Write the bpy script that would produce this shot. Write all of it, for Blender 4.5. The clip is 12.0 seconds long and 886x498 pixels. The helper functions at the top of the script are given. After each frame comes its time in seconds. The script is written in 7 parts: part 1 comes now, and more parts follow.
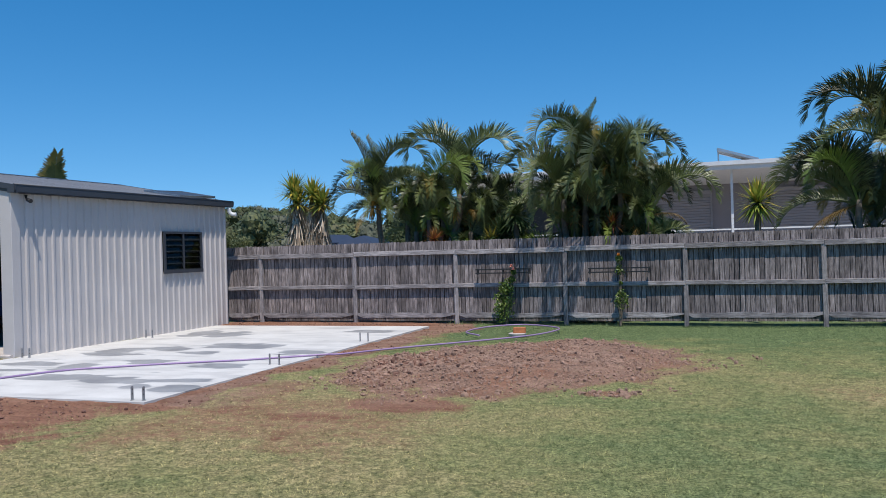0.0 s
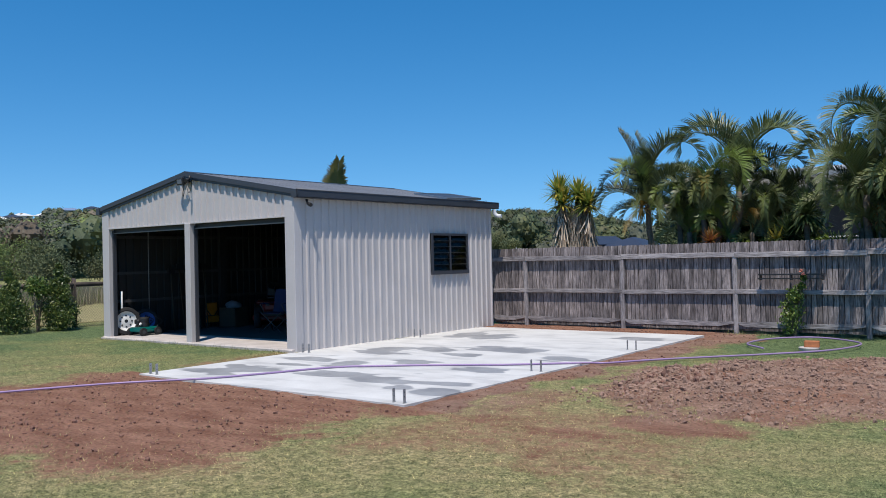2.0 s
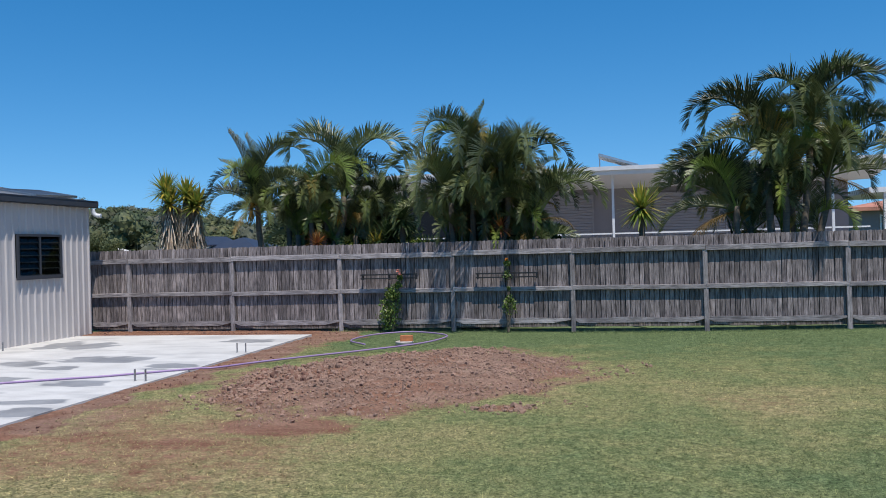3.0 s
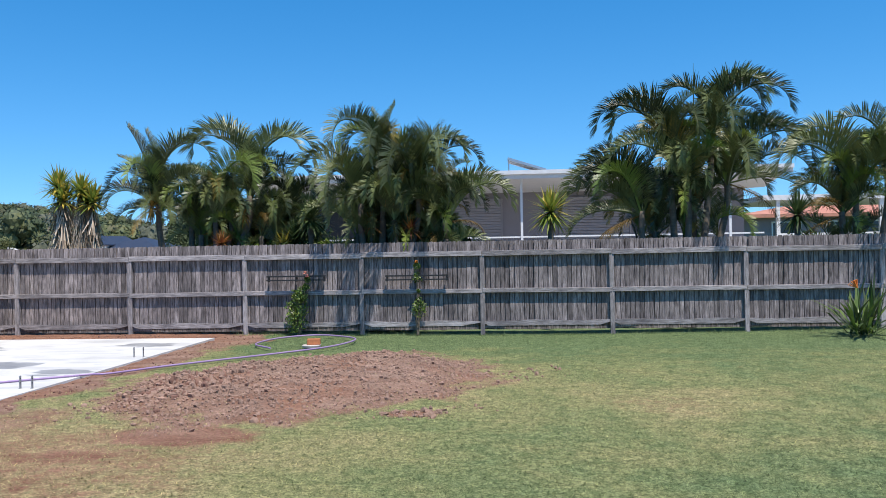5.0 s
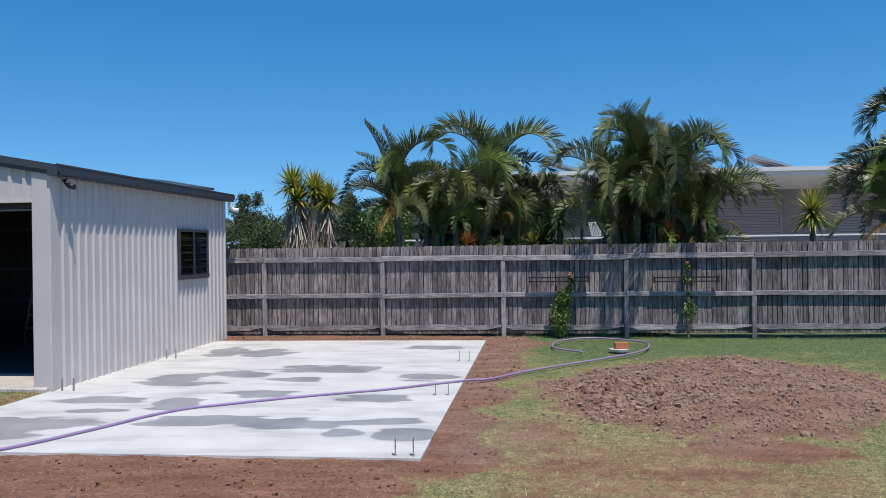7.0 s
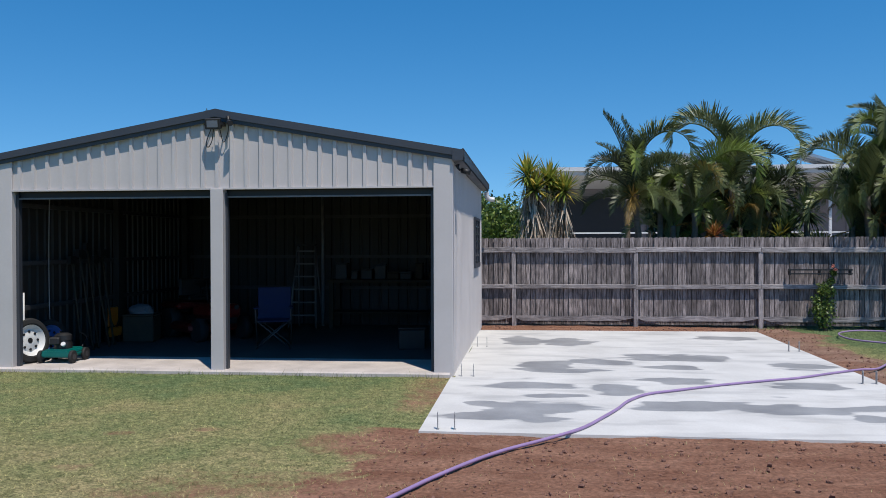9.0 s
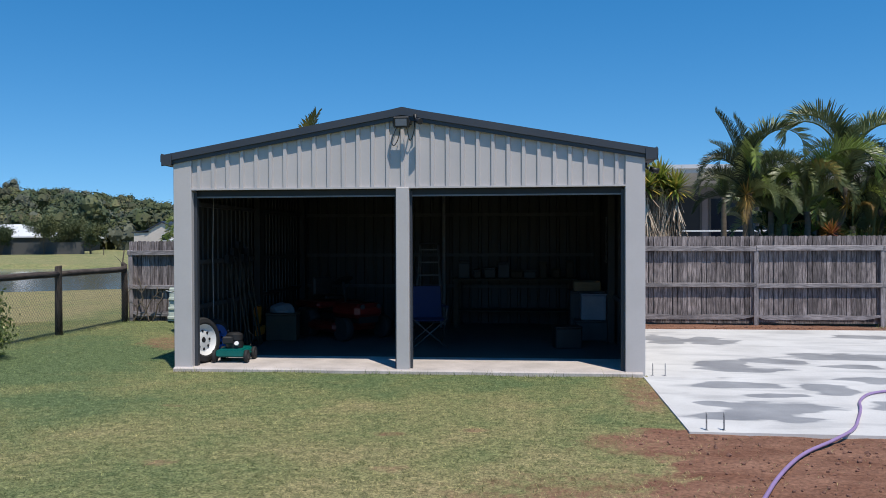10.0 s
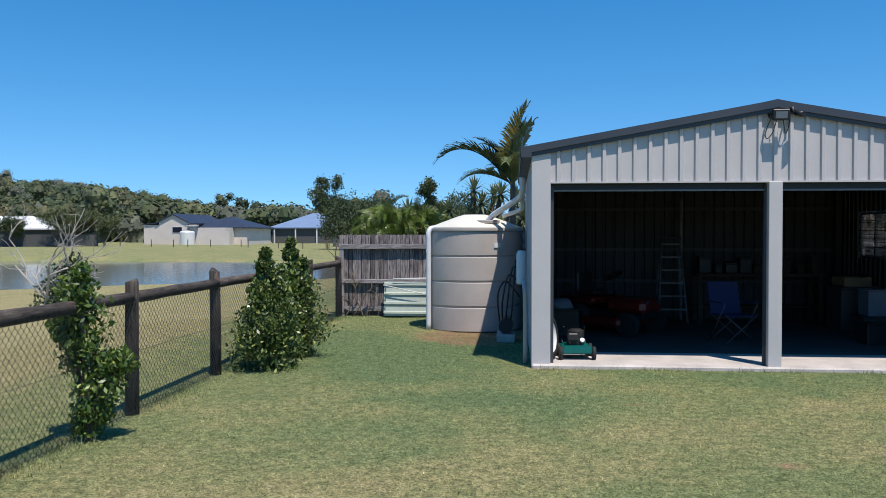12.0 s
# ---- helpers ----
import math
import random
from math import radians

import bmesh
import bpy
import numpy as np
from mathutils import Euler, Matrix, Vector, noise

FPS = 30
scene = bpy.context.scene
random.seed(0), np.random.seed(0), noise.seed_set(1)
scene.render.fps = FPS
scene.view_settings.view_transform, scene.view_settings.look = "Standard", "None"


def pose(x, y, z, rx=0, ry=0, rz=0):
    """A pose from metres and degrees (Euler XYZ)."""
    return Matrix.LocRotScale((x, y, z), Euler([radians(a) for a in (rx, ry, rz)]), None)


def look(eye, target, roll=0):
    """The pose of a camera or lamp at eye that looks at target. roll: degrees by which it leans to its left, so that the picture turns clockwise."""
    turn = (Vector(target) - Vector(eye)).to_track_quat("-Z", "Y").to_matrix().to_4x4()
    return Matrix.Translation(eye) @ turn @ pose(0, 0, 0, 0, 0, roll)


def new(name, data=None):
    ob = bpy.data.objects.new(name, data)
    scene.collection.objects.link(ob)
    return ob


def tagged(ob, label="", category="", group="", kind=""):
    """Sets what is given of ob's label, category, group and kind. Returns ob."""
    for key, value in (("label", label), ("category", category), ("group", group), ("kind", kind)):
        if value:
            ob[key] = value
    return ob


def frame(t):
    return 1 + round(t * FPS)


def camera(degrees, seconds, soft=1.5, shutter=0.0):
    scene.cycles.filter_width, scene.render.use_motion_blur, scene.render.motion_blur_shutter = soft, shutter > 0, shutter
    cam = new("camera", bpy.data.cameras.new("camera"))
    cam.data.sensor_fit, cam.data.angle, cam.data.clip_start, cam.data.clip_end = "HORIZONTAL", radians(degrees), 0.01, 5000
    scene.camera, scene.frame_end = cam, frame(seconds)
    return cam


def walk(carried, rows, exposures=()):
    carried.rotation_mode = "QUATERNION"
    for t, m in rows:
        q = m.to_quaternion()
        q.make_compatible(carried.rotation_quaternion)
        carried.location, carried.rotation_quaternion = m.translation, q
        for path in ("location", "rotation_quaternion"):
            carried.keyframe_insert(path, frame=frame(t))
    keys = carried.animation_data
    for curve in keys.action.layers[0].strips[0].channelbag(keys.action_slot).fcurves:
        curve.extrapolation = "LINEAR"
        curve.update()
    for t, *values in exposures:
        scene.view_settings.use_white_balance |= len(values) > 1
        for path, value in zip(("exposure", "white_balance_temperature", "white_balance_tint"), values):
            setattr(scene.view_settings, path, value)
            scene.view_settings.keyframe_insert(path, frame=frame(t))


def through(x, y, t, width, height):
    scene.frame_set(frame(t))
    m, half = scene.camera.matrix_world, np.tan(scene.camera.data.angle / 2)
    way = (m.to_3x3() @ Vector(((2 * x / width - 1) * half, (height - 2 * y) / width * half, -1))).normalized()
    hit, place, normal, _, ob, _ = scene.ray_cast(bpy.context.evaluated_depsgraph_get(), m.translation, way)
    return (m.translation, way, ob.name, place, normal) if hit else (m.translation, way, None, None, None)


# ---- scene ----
cam = camera(55.7, 12.0, soft=0.9)
PATH = [
    (0, (10.988, -10.506, 1.542), (10.331, -8.617, 1.545), -1.6),
    (0.5, (10.93, -10.276, 1.55), (10.274, -8.387, 1.557), -1.7),
    (1, (10.776, -9.913, 1.541), (10.02, -8.062, 1.557), -1.6),
    (1.5, (10.723, -9.846, 1.53), (9.613, -8.182, 1.554), -1.4),
    (2, (10.747, -9.925, 1.551), (9.534, -8.335, 1.574), -1.3),
    (2.5, (10.761, -9.938, 1.565), (9.84, -8.163, 1.58), -1.4),
    (3, (10.784, -9.96, 1.589), (10.395, -7.998, 1.59), -1.5),
    (3.5, (11.059, -9.888, 1.545), (10.807, -7.904, 1.547), -1.4),
    (3.7, (11.232, -9.843, 1.518), (11.012, -7.856, 1.523), -1.2),
    (5.3, (10.3, -9.747, 1.605), (10.127, -7.754, 1.607), -1.0),
    (5.5, (9.787, -9.719, 1.621), (9.61, -7.727, 1.623), -1.0),
    (6, (8.32, -9.704, 1.652), (8.137, -7.712, 1.653), -0.9),
    (6.5, (7.094, -9.754, 1.698), (6.902, -7.763, 1.696), -0.9),
    (6.7, (6.597, -9.777, 1.708), (6.4, -7.787, 1.706), -0.9),
    (8.3, (2.692, -10.169, 1.701), (2.477, -8.181, 1.687), -0.1),
    (8.5, (2.201, -10.216, 1.691), (1.986, -8.227, 1.676), -0.2),
    (9, (0.951, -10.301, 1.646), (0.743, -8.312, 1.632), -0.2),
    (9.5, (-0.234, -10.41, 1.663), (-0.44, -8.421, 1.645), -0.2),
    (10, (-1.417, -10.494, 1.673), (-1.621, -8.505, 1.653), -0.2),
    (10.5, (-2.622, -10.579, 1.674), (-2.817, -8.589, 1.653), -0.1),
    (11, (-3.803, -10.639, 1.68), (-3.993, -8.648, 1.655), -0.0),
    (11.5, (-5.008, -10.678, 1.709), (-5.19, -8.686, 1.675), -0.0),
    (12, (-6.213, -10.704, 1.697), (-6.383, -8.712, 1.661), -0.0),
]
walk(cam, [(t, look(eye, target, roll)) for t, eye, target, roll in PATH],
     [(0, -0.03), (2.5, -0.03), (3.0, -0.04), (3.5, 0.12), (5.5, 0.36), (6.5, 0.06), (8.5, -0.1), (9.5, -0.12), (10.5, 0.0), (11.0, 0.0), (11.5, -0.06), (12, 0.15)])

# ---- world and sun ----
SUN = Vector((0.235, -0.39, 1.0)).normalized()
world = bpy.data.worlds.new("world")
scene.world = world
world.use_nodes = True
wn = world.node_tree
sky = wn.nodes.new("ShaderNodeTexSky")
sky.sky_type, sky.sun_disc = "NISHITA", False
sky.sun_elevation = math.asin(SUN.z)
sky.sun_rotation = math.atan2(SUN.x, SUN.y)
sky.altitude, sky.air_density, sky.dust_density, sky.ozone_density = 0, 1.0, 0.0, 2.0
deep = wn.nodes.new("ShaderNodeHueSaturation")
deep.inputs["Saturation"].default_value = 1.41
deep.inputs["Hue"].default_value = 0.498
lift = wn.nodes.new("ShaderNodeMapping")
lift.inputs["Location"].default_value = (0, 0, 0.12)
wn.links.new(wn.nodes.new("ShaderNodeTexCoord").outputs["Generated"], lift.inputs[0])
wn.links.new(lift.outputs[0], sky.inputs[0])
wn.links.new(sky.outputs[0], deep.inputs["Color"])
wn.links.new(deep.outputs[0], wn.nodes["Background"].inputs[0])
wn.nodes["Background"].inputs[1].default_value = 0.155
sun_data = bpy.data.lights.new("sun", "SUN")
sun_data.energy, sun_data.angle, sun_data.color = 5.0, radians(0.53), (1.0, 0.93, 0.835)
sun = new("sun", sun_data)
sun.matrix_world = look((8, -14, 30), Vector((8, -14, 30)) - SUN)


# ---- materials ----
def nodes_of(name):
    m = bpy.data.materials.new(name)
    m.use_nodes = True
    return m, m.node_tree.nodes, m.node_tree.links, m.node_tree.nodes["Principled BSDF"]


def noise_tex(n, l, coord, scale, detail=4.0, rough=0.55, stretch=None):
    t = n.new("ShaderNodeTexNoise")
    t.inputs["Scale"].default_value, t.inputs["Detail"].default_value, t.inputs["Roughness"].default_value = scale, detail, rough
    if stretch:
        mp = n.new("ShaderNodeMapping")
        mp.inputs["Scale"].default_value = stretch
        l.new(coord, mp.inputs[0])
        coord = mp.outputs[0]
    l.new(coord, t.inputs["Vector"])
    return t.outputs[0]


def ramp(n, l, fac, stops):
    r = n.new("ShaderNodeValToRGB")
    e = r.color_ramp.elements
    while len(e) < len(stops):
        e.new(0.5)
    for k, (p, c) in zip(e, stops):
        k.position, k.color = p, (*c, 1) if len(c) == 3 else c
    l.new(fac, r.inputs[0])
    return r.outputs[0]


def mix(n, l, fac, a, b, mode="MIX"):
    m = n.new("ShaderNodeMix")
    m.data_type, m.blend_type = "RGBA", mode
    for sock, v in ((m.inputs[0], fac), (m.inputs[6], a), (m.inputs[7], b)):
        if isinstance(v, (int, float)):
            sock.default_value = v
        elif isinstance(v, tuple):
            sock.default_value = (*v, 1)
        else:
            l.new(v, sock)
    return m.outputs[2]


def bump(n, l, bsdf, height, strength=0.3, dist=0.01):
    b = n.new("ShaderNodeBump")
    b.inputs["Strength"].default_value, b.inputs["Distance"].default_value = strength, dist
    l.new(height, b.inputs["Height"])
    l.new(b.outputs[0], bsdf.inputs["Normal"])


def coords(n, kind="Object"):
    return n.new("ShaderNodeTexCoord").outputs[kind]


def plain(name, col, rough=0.6, metal=0.0, vary=0.18, scale=6.0, grain=60.0, bumps=0.1, stretch=None, rand=0.0):
    """A surface with variation at two scales: broad stains and fine grain."""
    m, n, l, b = nodes_of(name)
    c = coords(n)
    big = noise_tex(n, l, c, scale, 5, 0.6, stretch)
    fine = noise_tex(n, l, c, grain, 3, 0.6, stretch)
    lo, hi = tuple(max(0, v * (1 - vary)) for v in col), tuple(min(1, v * (1 + vary)) for v in col)
    out = ramp(n, l, big, [(0.3, lo), (0.7, hi)])
    g = ramp(n, l, fine, [(0.3, (1 - vary * 0.7,) * 3), (0.7, (1,) * 3)])
    out = mix(n, l, 1.0, out, g, "MULTIPLY")
    if rand:
        info = n.new("ShaderNodeObjectInfo").outputs["Random"]
        out = mix(n, l, 1.0, out, ramp(n, l, info, [(0, (1 - rand,) * 3), (1, (1,) * 3)]), "MULTIPLY")
    l.new(out, b.inputs["Base Color"])
    r = ramp(n, l, big, [(0.2, (rough * 0.85,) * 3), (0.8, (min(1, rough * 1.15),) * 3)])
    l.new(r, b.inputs["Roughness"])
    b.inputs["Metallic"].default_value = metal
    if bumps:
        bump(n, l, b, fine, bumps, 0.004)
    return m


def lawn_colour(n, l, c):
    """Patchy mown lawn: lush green, ordinary and straw-coloured parts with a tufted texture."""
    a = noise_tex(n, l, c, 0.42, 4, 0.6)
    b = noise_tex(n, l, c, 1.6, 5, 0.65)
    f = noise_tex(n, l, c, 42, 5, 0.75)
    tuft = noise_tex(n, l, c, 11, 4, 0.65)
    k = n.new("ShaderNodeMath")
    k.operation = "ADD"
    l.new(a, k.inputs[0])
    l.new(b, k.inputs[1])
    at = n.new("ShaderNodeAttribute")
    at.attribute_name = "dry"
    wide = n.new("ShaderNodeMath")
    wide.operation = "MULTIPLY_ADD"
    l.new(k.outputs[0], wide.inputs[0])
    wide.inputs[1].default_value, wide.inputs[2].default_value = 0.8, -0.58
    total = n.new("ShaderNodeMath")
    total.operation = "ADD"
    l.new(wide.outputs[0], total.inputs[0])
    l.new(at.outputs["Fac"], total.inputs[1])
    hue = ramp(n, l, total.outputs[0], [(0.0, (0.122, 0.165, 0.074)), (0.20, (0.176, 0.196, 0.086)), (0.36, (0.228, 0.222, 0.102)), (0.56, (0.285, 0.245, 0.125))])
    dead = ramp(n, l, noise_tex(n, l, c, 3.1, 7, 0.72), [(0.645, (0, 0, 0)), (0.74, (0.8, 0.8, 0.8))])
    hue = mix(n, l, dead, hue, (0.235, 0.16, 0.095))
    fine = ramp(n, l, f, [(0.36, (0.40, 0.43, 0.40)), (0.5, (0.97, 0.97, 0.97)), (0.62, (1.55, 1.50, 1.45))])
    clump = ramp(n, l, tuft, [(0.38, (0.70, 0.75, 0.70)), (0.60, (1.25, 1.22, 1.22))])
    return mix(n, l, 1.0, mix(n, l, 1.0, hue, fine, "MULTIPLY"), clump, "MULTIPLY"), f


def ground_material():
    m, n, l, b = nodes_of("ground_surface")
    c = coords(n)
    grass, f = lawn_colour(n, l, c)
    s1 = noise_tex(n, l, c, 2.2, 6, 0.65, (0.6, 1.5, 1))
    s2 = noise_tex(n, l, c, 28, 5, 0.7)
    soil = mix(n, l, 1.0, ramp(n, l, s1, [(0.3, (0.184, 0.082, 0.0508)), (0.7, (0.353, 0.193, 0.13))]),
               ramp(n, l, s2, [(0.28, (0.42, 0.42, 0.42)), (0.72, (1.18, 1.18, 1.18))]), "MULTIPLY")
    pale = n.new("ShaderNodeAttribute")
    pale.attribute_name = "spoil"
    drift = mix(n, l, 1.0, pale.outputs["Color"], ramp(n, l, noise_tex(n, l, c, 0.9, 5, 0.7), [(0.36, (0.1, 0.1, 0.1)), (0.52, (1, 1, 1))]), "MULTIPLY")
    soil = mix(n, l, drift, soil, mix(n, l, 1.0, ramp(n, l, s1, [(0.3, (0.21, 0.127, 0.095)), (0.7, (0.35, 0.242, 0.187))]), ramp(n, l, s2, [(0.28, (0.5, 0.47, 0.45)), (0.72, (1.15, 1.15, 1.15))]), "MULTIPLY"))
    at = n.new("ShaderNodeAttribute")
    at.attribute_name = "soil"
    k = n.new("ShaderNodeMath")
    k.operation = "MULTIPLY_ADD"
    l.new(noise_tex(n, l, c, 5, 6, 0.75), k.inputs[0])
    k.inputs[1].default_value = 0.9
    l.new(at.outputs["Fac"], k.inputs[2])
    fac = ramp(n, l, k.outputs[0], [(0.70, (0, 0, 0)), (1.10, (1, 1, 1))])
    l.new(mix(n, l, fac, grass, soil), b.inputs["Base Color"])
    b.inputs["Roughness"].default_value = 0.95
    b.inputs["Specular IOR Level"].default_value = 0.15
    bump(n, l, b, mix(n, l, fac, f, s2), 0.8, 0.03)
    return m


def blade_material():
    m, n, l, b = nodes_of("grass_blades")
    col, f = lawn_colour(n, l, coords(n))
    isl = n.new("ShaderNodeNewGeometry").outputs["Random Per Island"]
    l.new(mix(n, l, 1.0, col, ramp(n, l, isl, [(0, (0.35, 0.4, 0.36)), (0.5, (1, 1, 1)), (0.85, (1.5, 1.5, 1.4)), (1, (2.3, 2.1, 1.8))]), "MULTIPLY"), b.inputs["Base Color"])
    b.inputs["Roughness"].default_value = 0.6
    b.inputs["Specular IOR Level"].default_value = 0.25
    return m


def concrete_material():
    m, n, l, b = nodes_of("new_concrete")
    c = coords(n)
    big, fine = noise_tex(n, l, c, 1.3, 6, 0.6), noise_tex(n, l, c, 45, 5, 0.7)
    dry = mix(n, l, 1.0, ramp(n, l, big, [(0.3, (0.509, 0.497, 0.478)), (0.7, (0.64, 0.628, 0.605))]), ramp(n, l, fine, [(0.3, (0.9, 0.9, 0.9)), (0.7, (1, 1, 1))]), "MULTIPLY")
    wet = mix(n, l, 1.0, ramp(n, l, big, [(0.3, (0.215, 0.215, 0.22)), (0.7, (0.361, 0.361, 0.365))]), ramp(n, l, fine, [(0.3, (0.88, 0.88, 0.88)), (0.7, (1, 1, 1))]), "MULTIPLY")
    at = n.new("ShaderNodeAttribute")
    at.attribute_name = "damp"
    k = n.new("ShaderNodeMath")
    k.operation = "MULTIPLY_ADD"
    l.new(noise_tex(n, l, c, 2.6, 2, 0.45, (0.6, 1.3, 1)), k.inputs[0])
    k.inputs[1].default_value = 1.3
    l.new(at.outputs["Fac"], k.inputs[2])
    fac = ramp(n, l, k.outputs[0], [(0.90, (0, 0, 0)), (0.97, (0.5, 0.5, 0.5)), (1.02, (0.78, 0.78, 0.78)), (1.25, (1, 1, 1))])
    # half-dried streaks and a dusty rim
    drying = ramp(n, l, noise_tex(n, l, c, 1.5, 3, 0.5, (0.5, 1.9, 1)), [(0.52, (0, 0, 0)), (0.58, (0.2, 0.2, 0.2)), (0.70, (0.4, 0.4, 0.4))])
    dry = mix(n, l, drying, dry, wet)
    dust = ramp(n, l, noise_tex(n, l, c, 3.2, 6, 0.7), [(0.60, (0, 0, 0)), (0.75, (0.35, 0.35, 0.35))])
    dry = mix(n, l, dust, dry, (0.492, 0.41, 0.344))
    l.new(mix(n, l, fac, dry, wet), b.inputs["Base Color"])
    l.new(ramp(n, l, fac, [(0, (0.8, 0.8, 0.8)), (1, (0.5, 0.5, 0.5))]), b.inputs["Roughness"])
    bump(n, l, b, fine, 0.15, 0.003)
    return m


def timber_material(name, a, b_col, gloss=0.85, spread=1.0, along=(6, 6, 0.55)):
    m, n, l, b = nodes_of(name)
    c = coords(n)
    info = n.new("ShaderNodeObjectInfo").outputs["Random"]
    shift = n.new("ShaderNodeVectorMath")
    shift.operation = "ADD"
    sc = n.new("ShaderNodeVectorMath")
    sc.operation = "SCALE"
    sc.inputs[0].default_value = (37, 11, 23)
    l.new(info, sc.inputs["Scale"])
    l.new(c, shift.inputs[0])
    l.new(sc.outputs[0], shift.inputs[1])
    v = shift.outputs[0]
    grain = noise_tex(n, l, v, 9, 6, 0.7, along)
    stain = noise_tex(n, l, v, 2.2, 5, 0.6)
    col = ramp(n, l, grain, [(0.34, a), (0.64, b_col)])
    col = mix(n, l, 1.0, col, ramp(n, l, stain, [(0.32, (0.55, 0.55, 0.57)), (0.60, (1, 1, 1))]), "MULTIPLY")
    col = mix(n, l, 1.0, col, ramp(n, l, info, [(0, (1 - 0.42 * spread,) * 3), (0.5, (0.95, 0.95, 0.96)), (1, (1 + 0.2 * spread,) * 3)]), "MULTIPLY")
    l.new(col, b.inputs["Base Color"])
    b.inputs["Roughness"].default_value = gloss
    b.inputs["Specular IOR Level"].default_value = 0.25
    bump(n, l, b, grain, 0.5, 0.006)
    return m


def leaf_material(name, lo, hi, dry=None, dry_from=0.9, gloss=0.42, per="object", through=0.25, patch=0):
    """Foliage with a waxy gloss; some leaves yellowed."""
    m, n, l, b = nodes_of(name)
    r = n.new("ShaderNodeObjectInfo").outputs["Random"] if per == "object" else n.new("ShaderNodeNewGeometry").outputs["Random Per Island"]
    stops = [(0, lo), (dry_from - 0.02 if dry else 1, hi)]
    if dry:
        stops += [(dry_from, dry)]
    col = ramp(n, l, r, stops)
    c = coords(n)
    col = mix(n, l, 1.0, col, ramp(n, l, noise_tex(n, l, c, 7, 4, 0.6), [(0.3, (0.7, 0.72, 0.7)), (0.7, (1.2, 1.18, 1.15))]), "MULTIPLY")
    if patch:
        # whole crowns differ in hue
        col = mix(n, l, 1.0, col, ramp(n, l, noise_tex(n, l, c, patch, 3, 0.6), [(0.32, (0.45, 0.55, 0.6)), (0.43, (0.75, 0.92, 0.75)), (0.52, (1.2, 1.2, 0.8)), (0.60, (1.2, 1.0, 0.88)), (0.70, (0.75, 0.66, 0.62))]), "MULTIPLY")
    l.new(col, b.inputs["Base Color"])
    b.inputs["Roughness"].default_value = gloss
    tr = n.new("ShaderNodeBsdfTranslucent")
    l.new(col, tr.inputs[0])
    ms = n.new("ShaderNodeMixShader")
    ms.inputs[0].default_value = through
    l.new(b.outputs[0], ms.inputs[1])
    l.new(tr.outputs[0], ms.inputs[2])
    l.new(ms.outputs[0], n["Material Output"].inputs[0])
    return m


def glass_material():
    m, n, l, b = nodes_of("window_glass")
    b.inputs["Base Color"].default_value = (0.25, 0.27, 0.27, 1)
    b.inputs["Roughness"].default_value = 0.06
    b.inputs["Specular IOR Level"].default_value = 0.12
    b.inputs["Transmission Weight"].default_value = 1.0
    b.inputs["IOR"].default_value = 1.2
    return m


def water_material():
    m, n, l, b = nodes_of("lake_water")
    c = coords(n)
    b.inputs["Base Color"].default_value = (0.15, 0.135, 0.11, 1)
    b.inputs["Roughness"].default_value = 0.1
    b.inputs["IOR"].default_value = 1.25
    bump(n, l, b, noise_tex(n, l, c, 1.2, 4, 0.6), 0.12, 0.05)
    return m


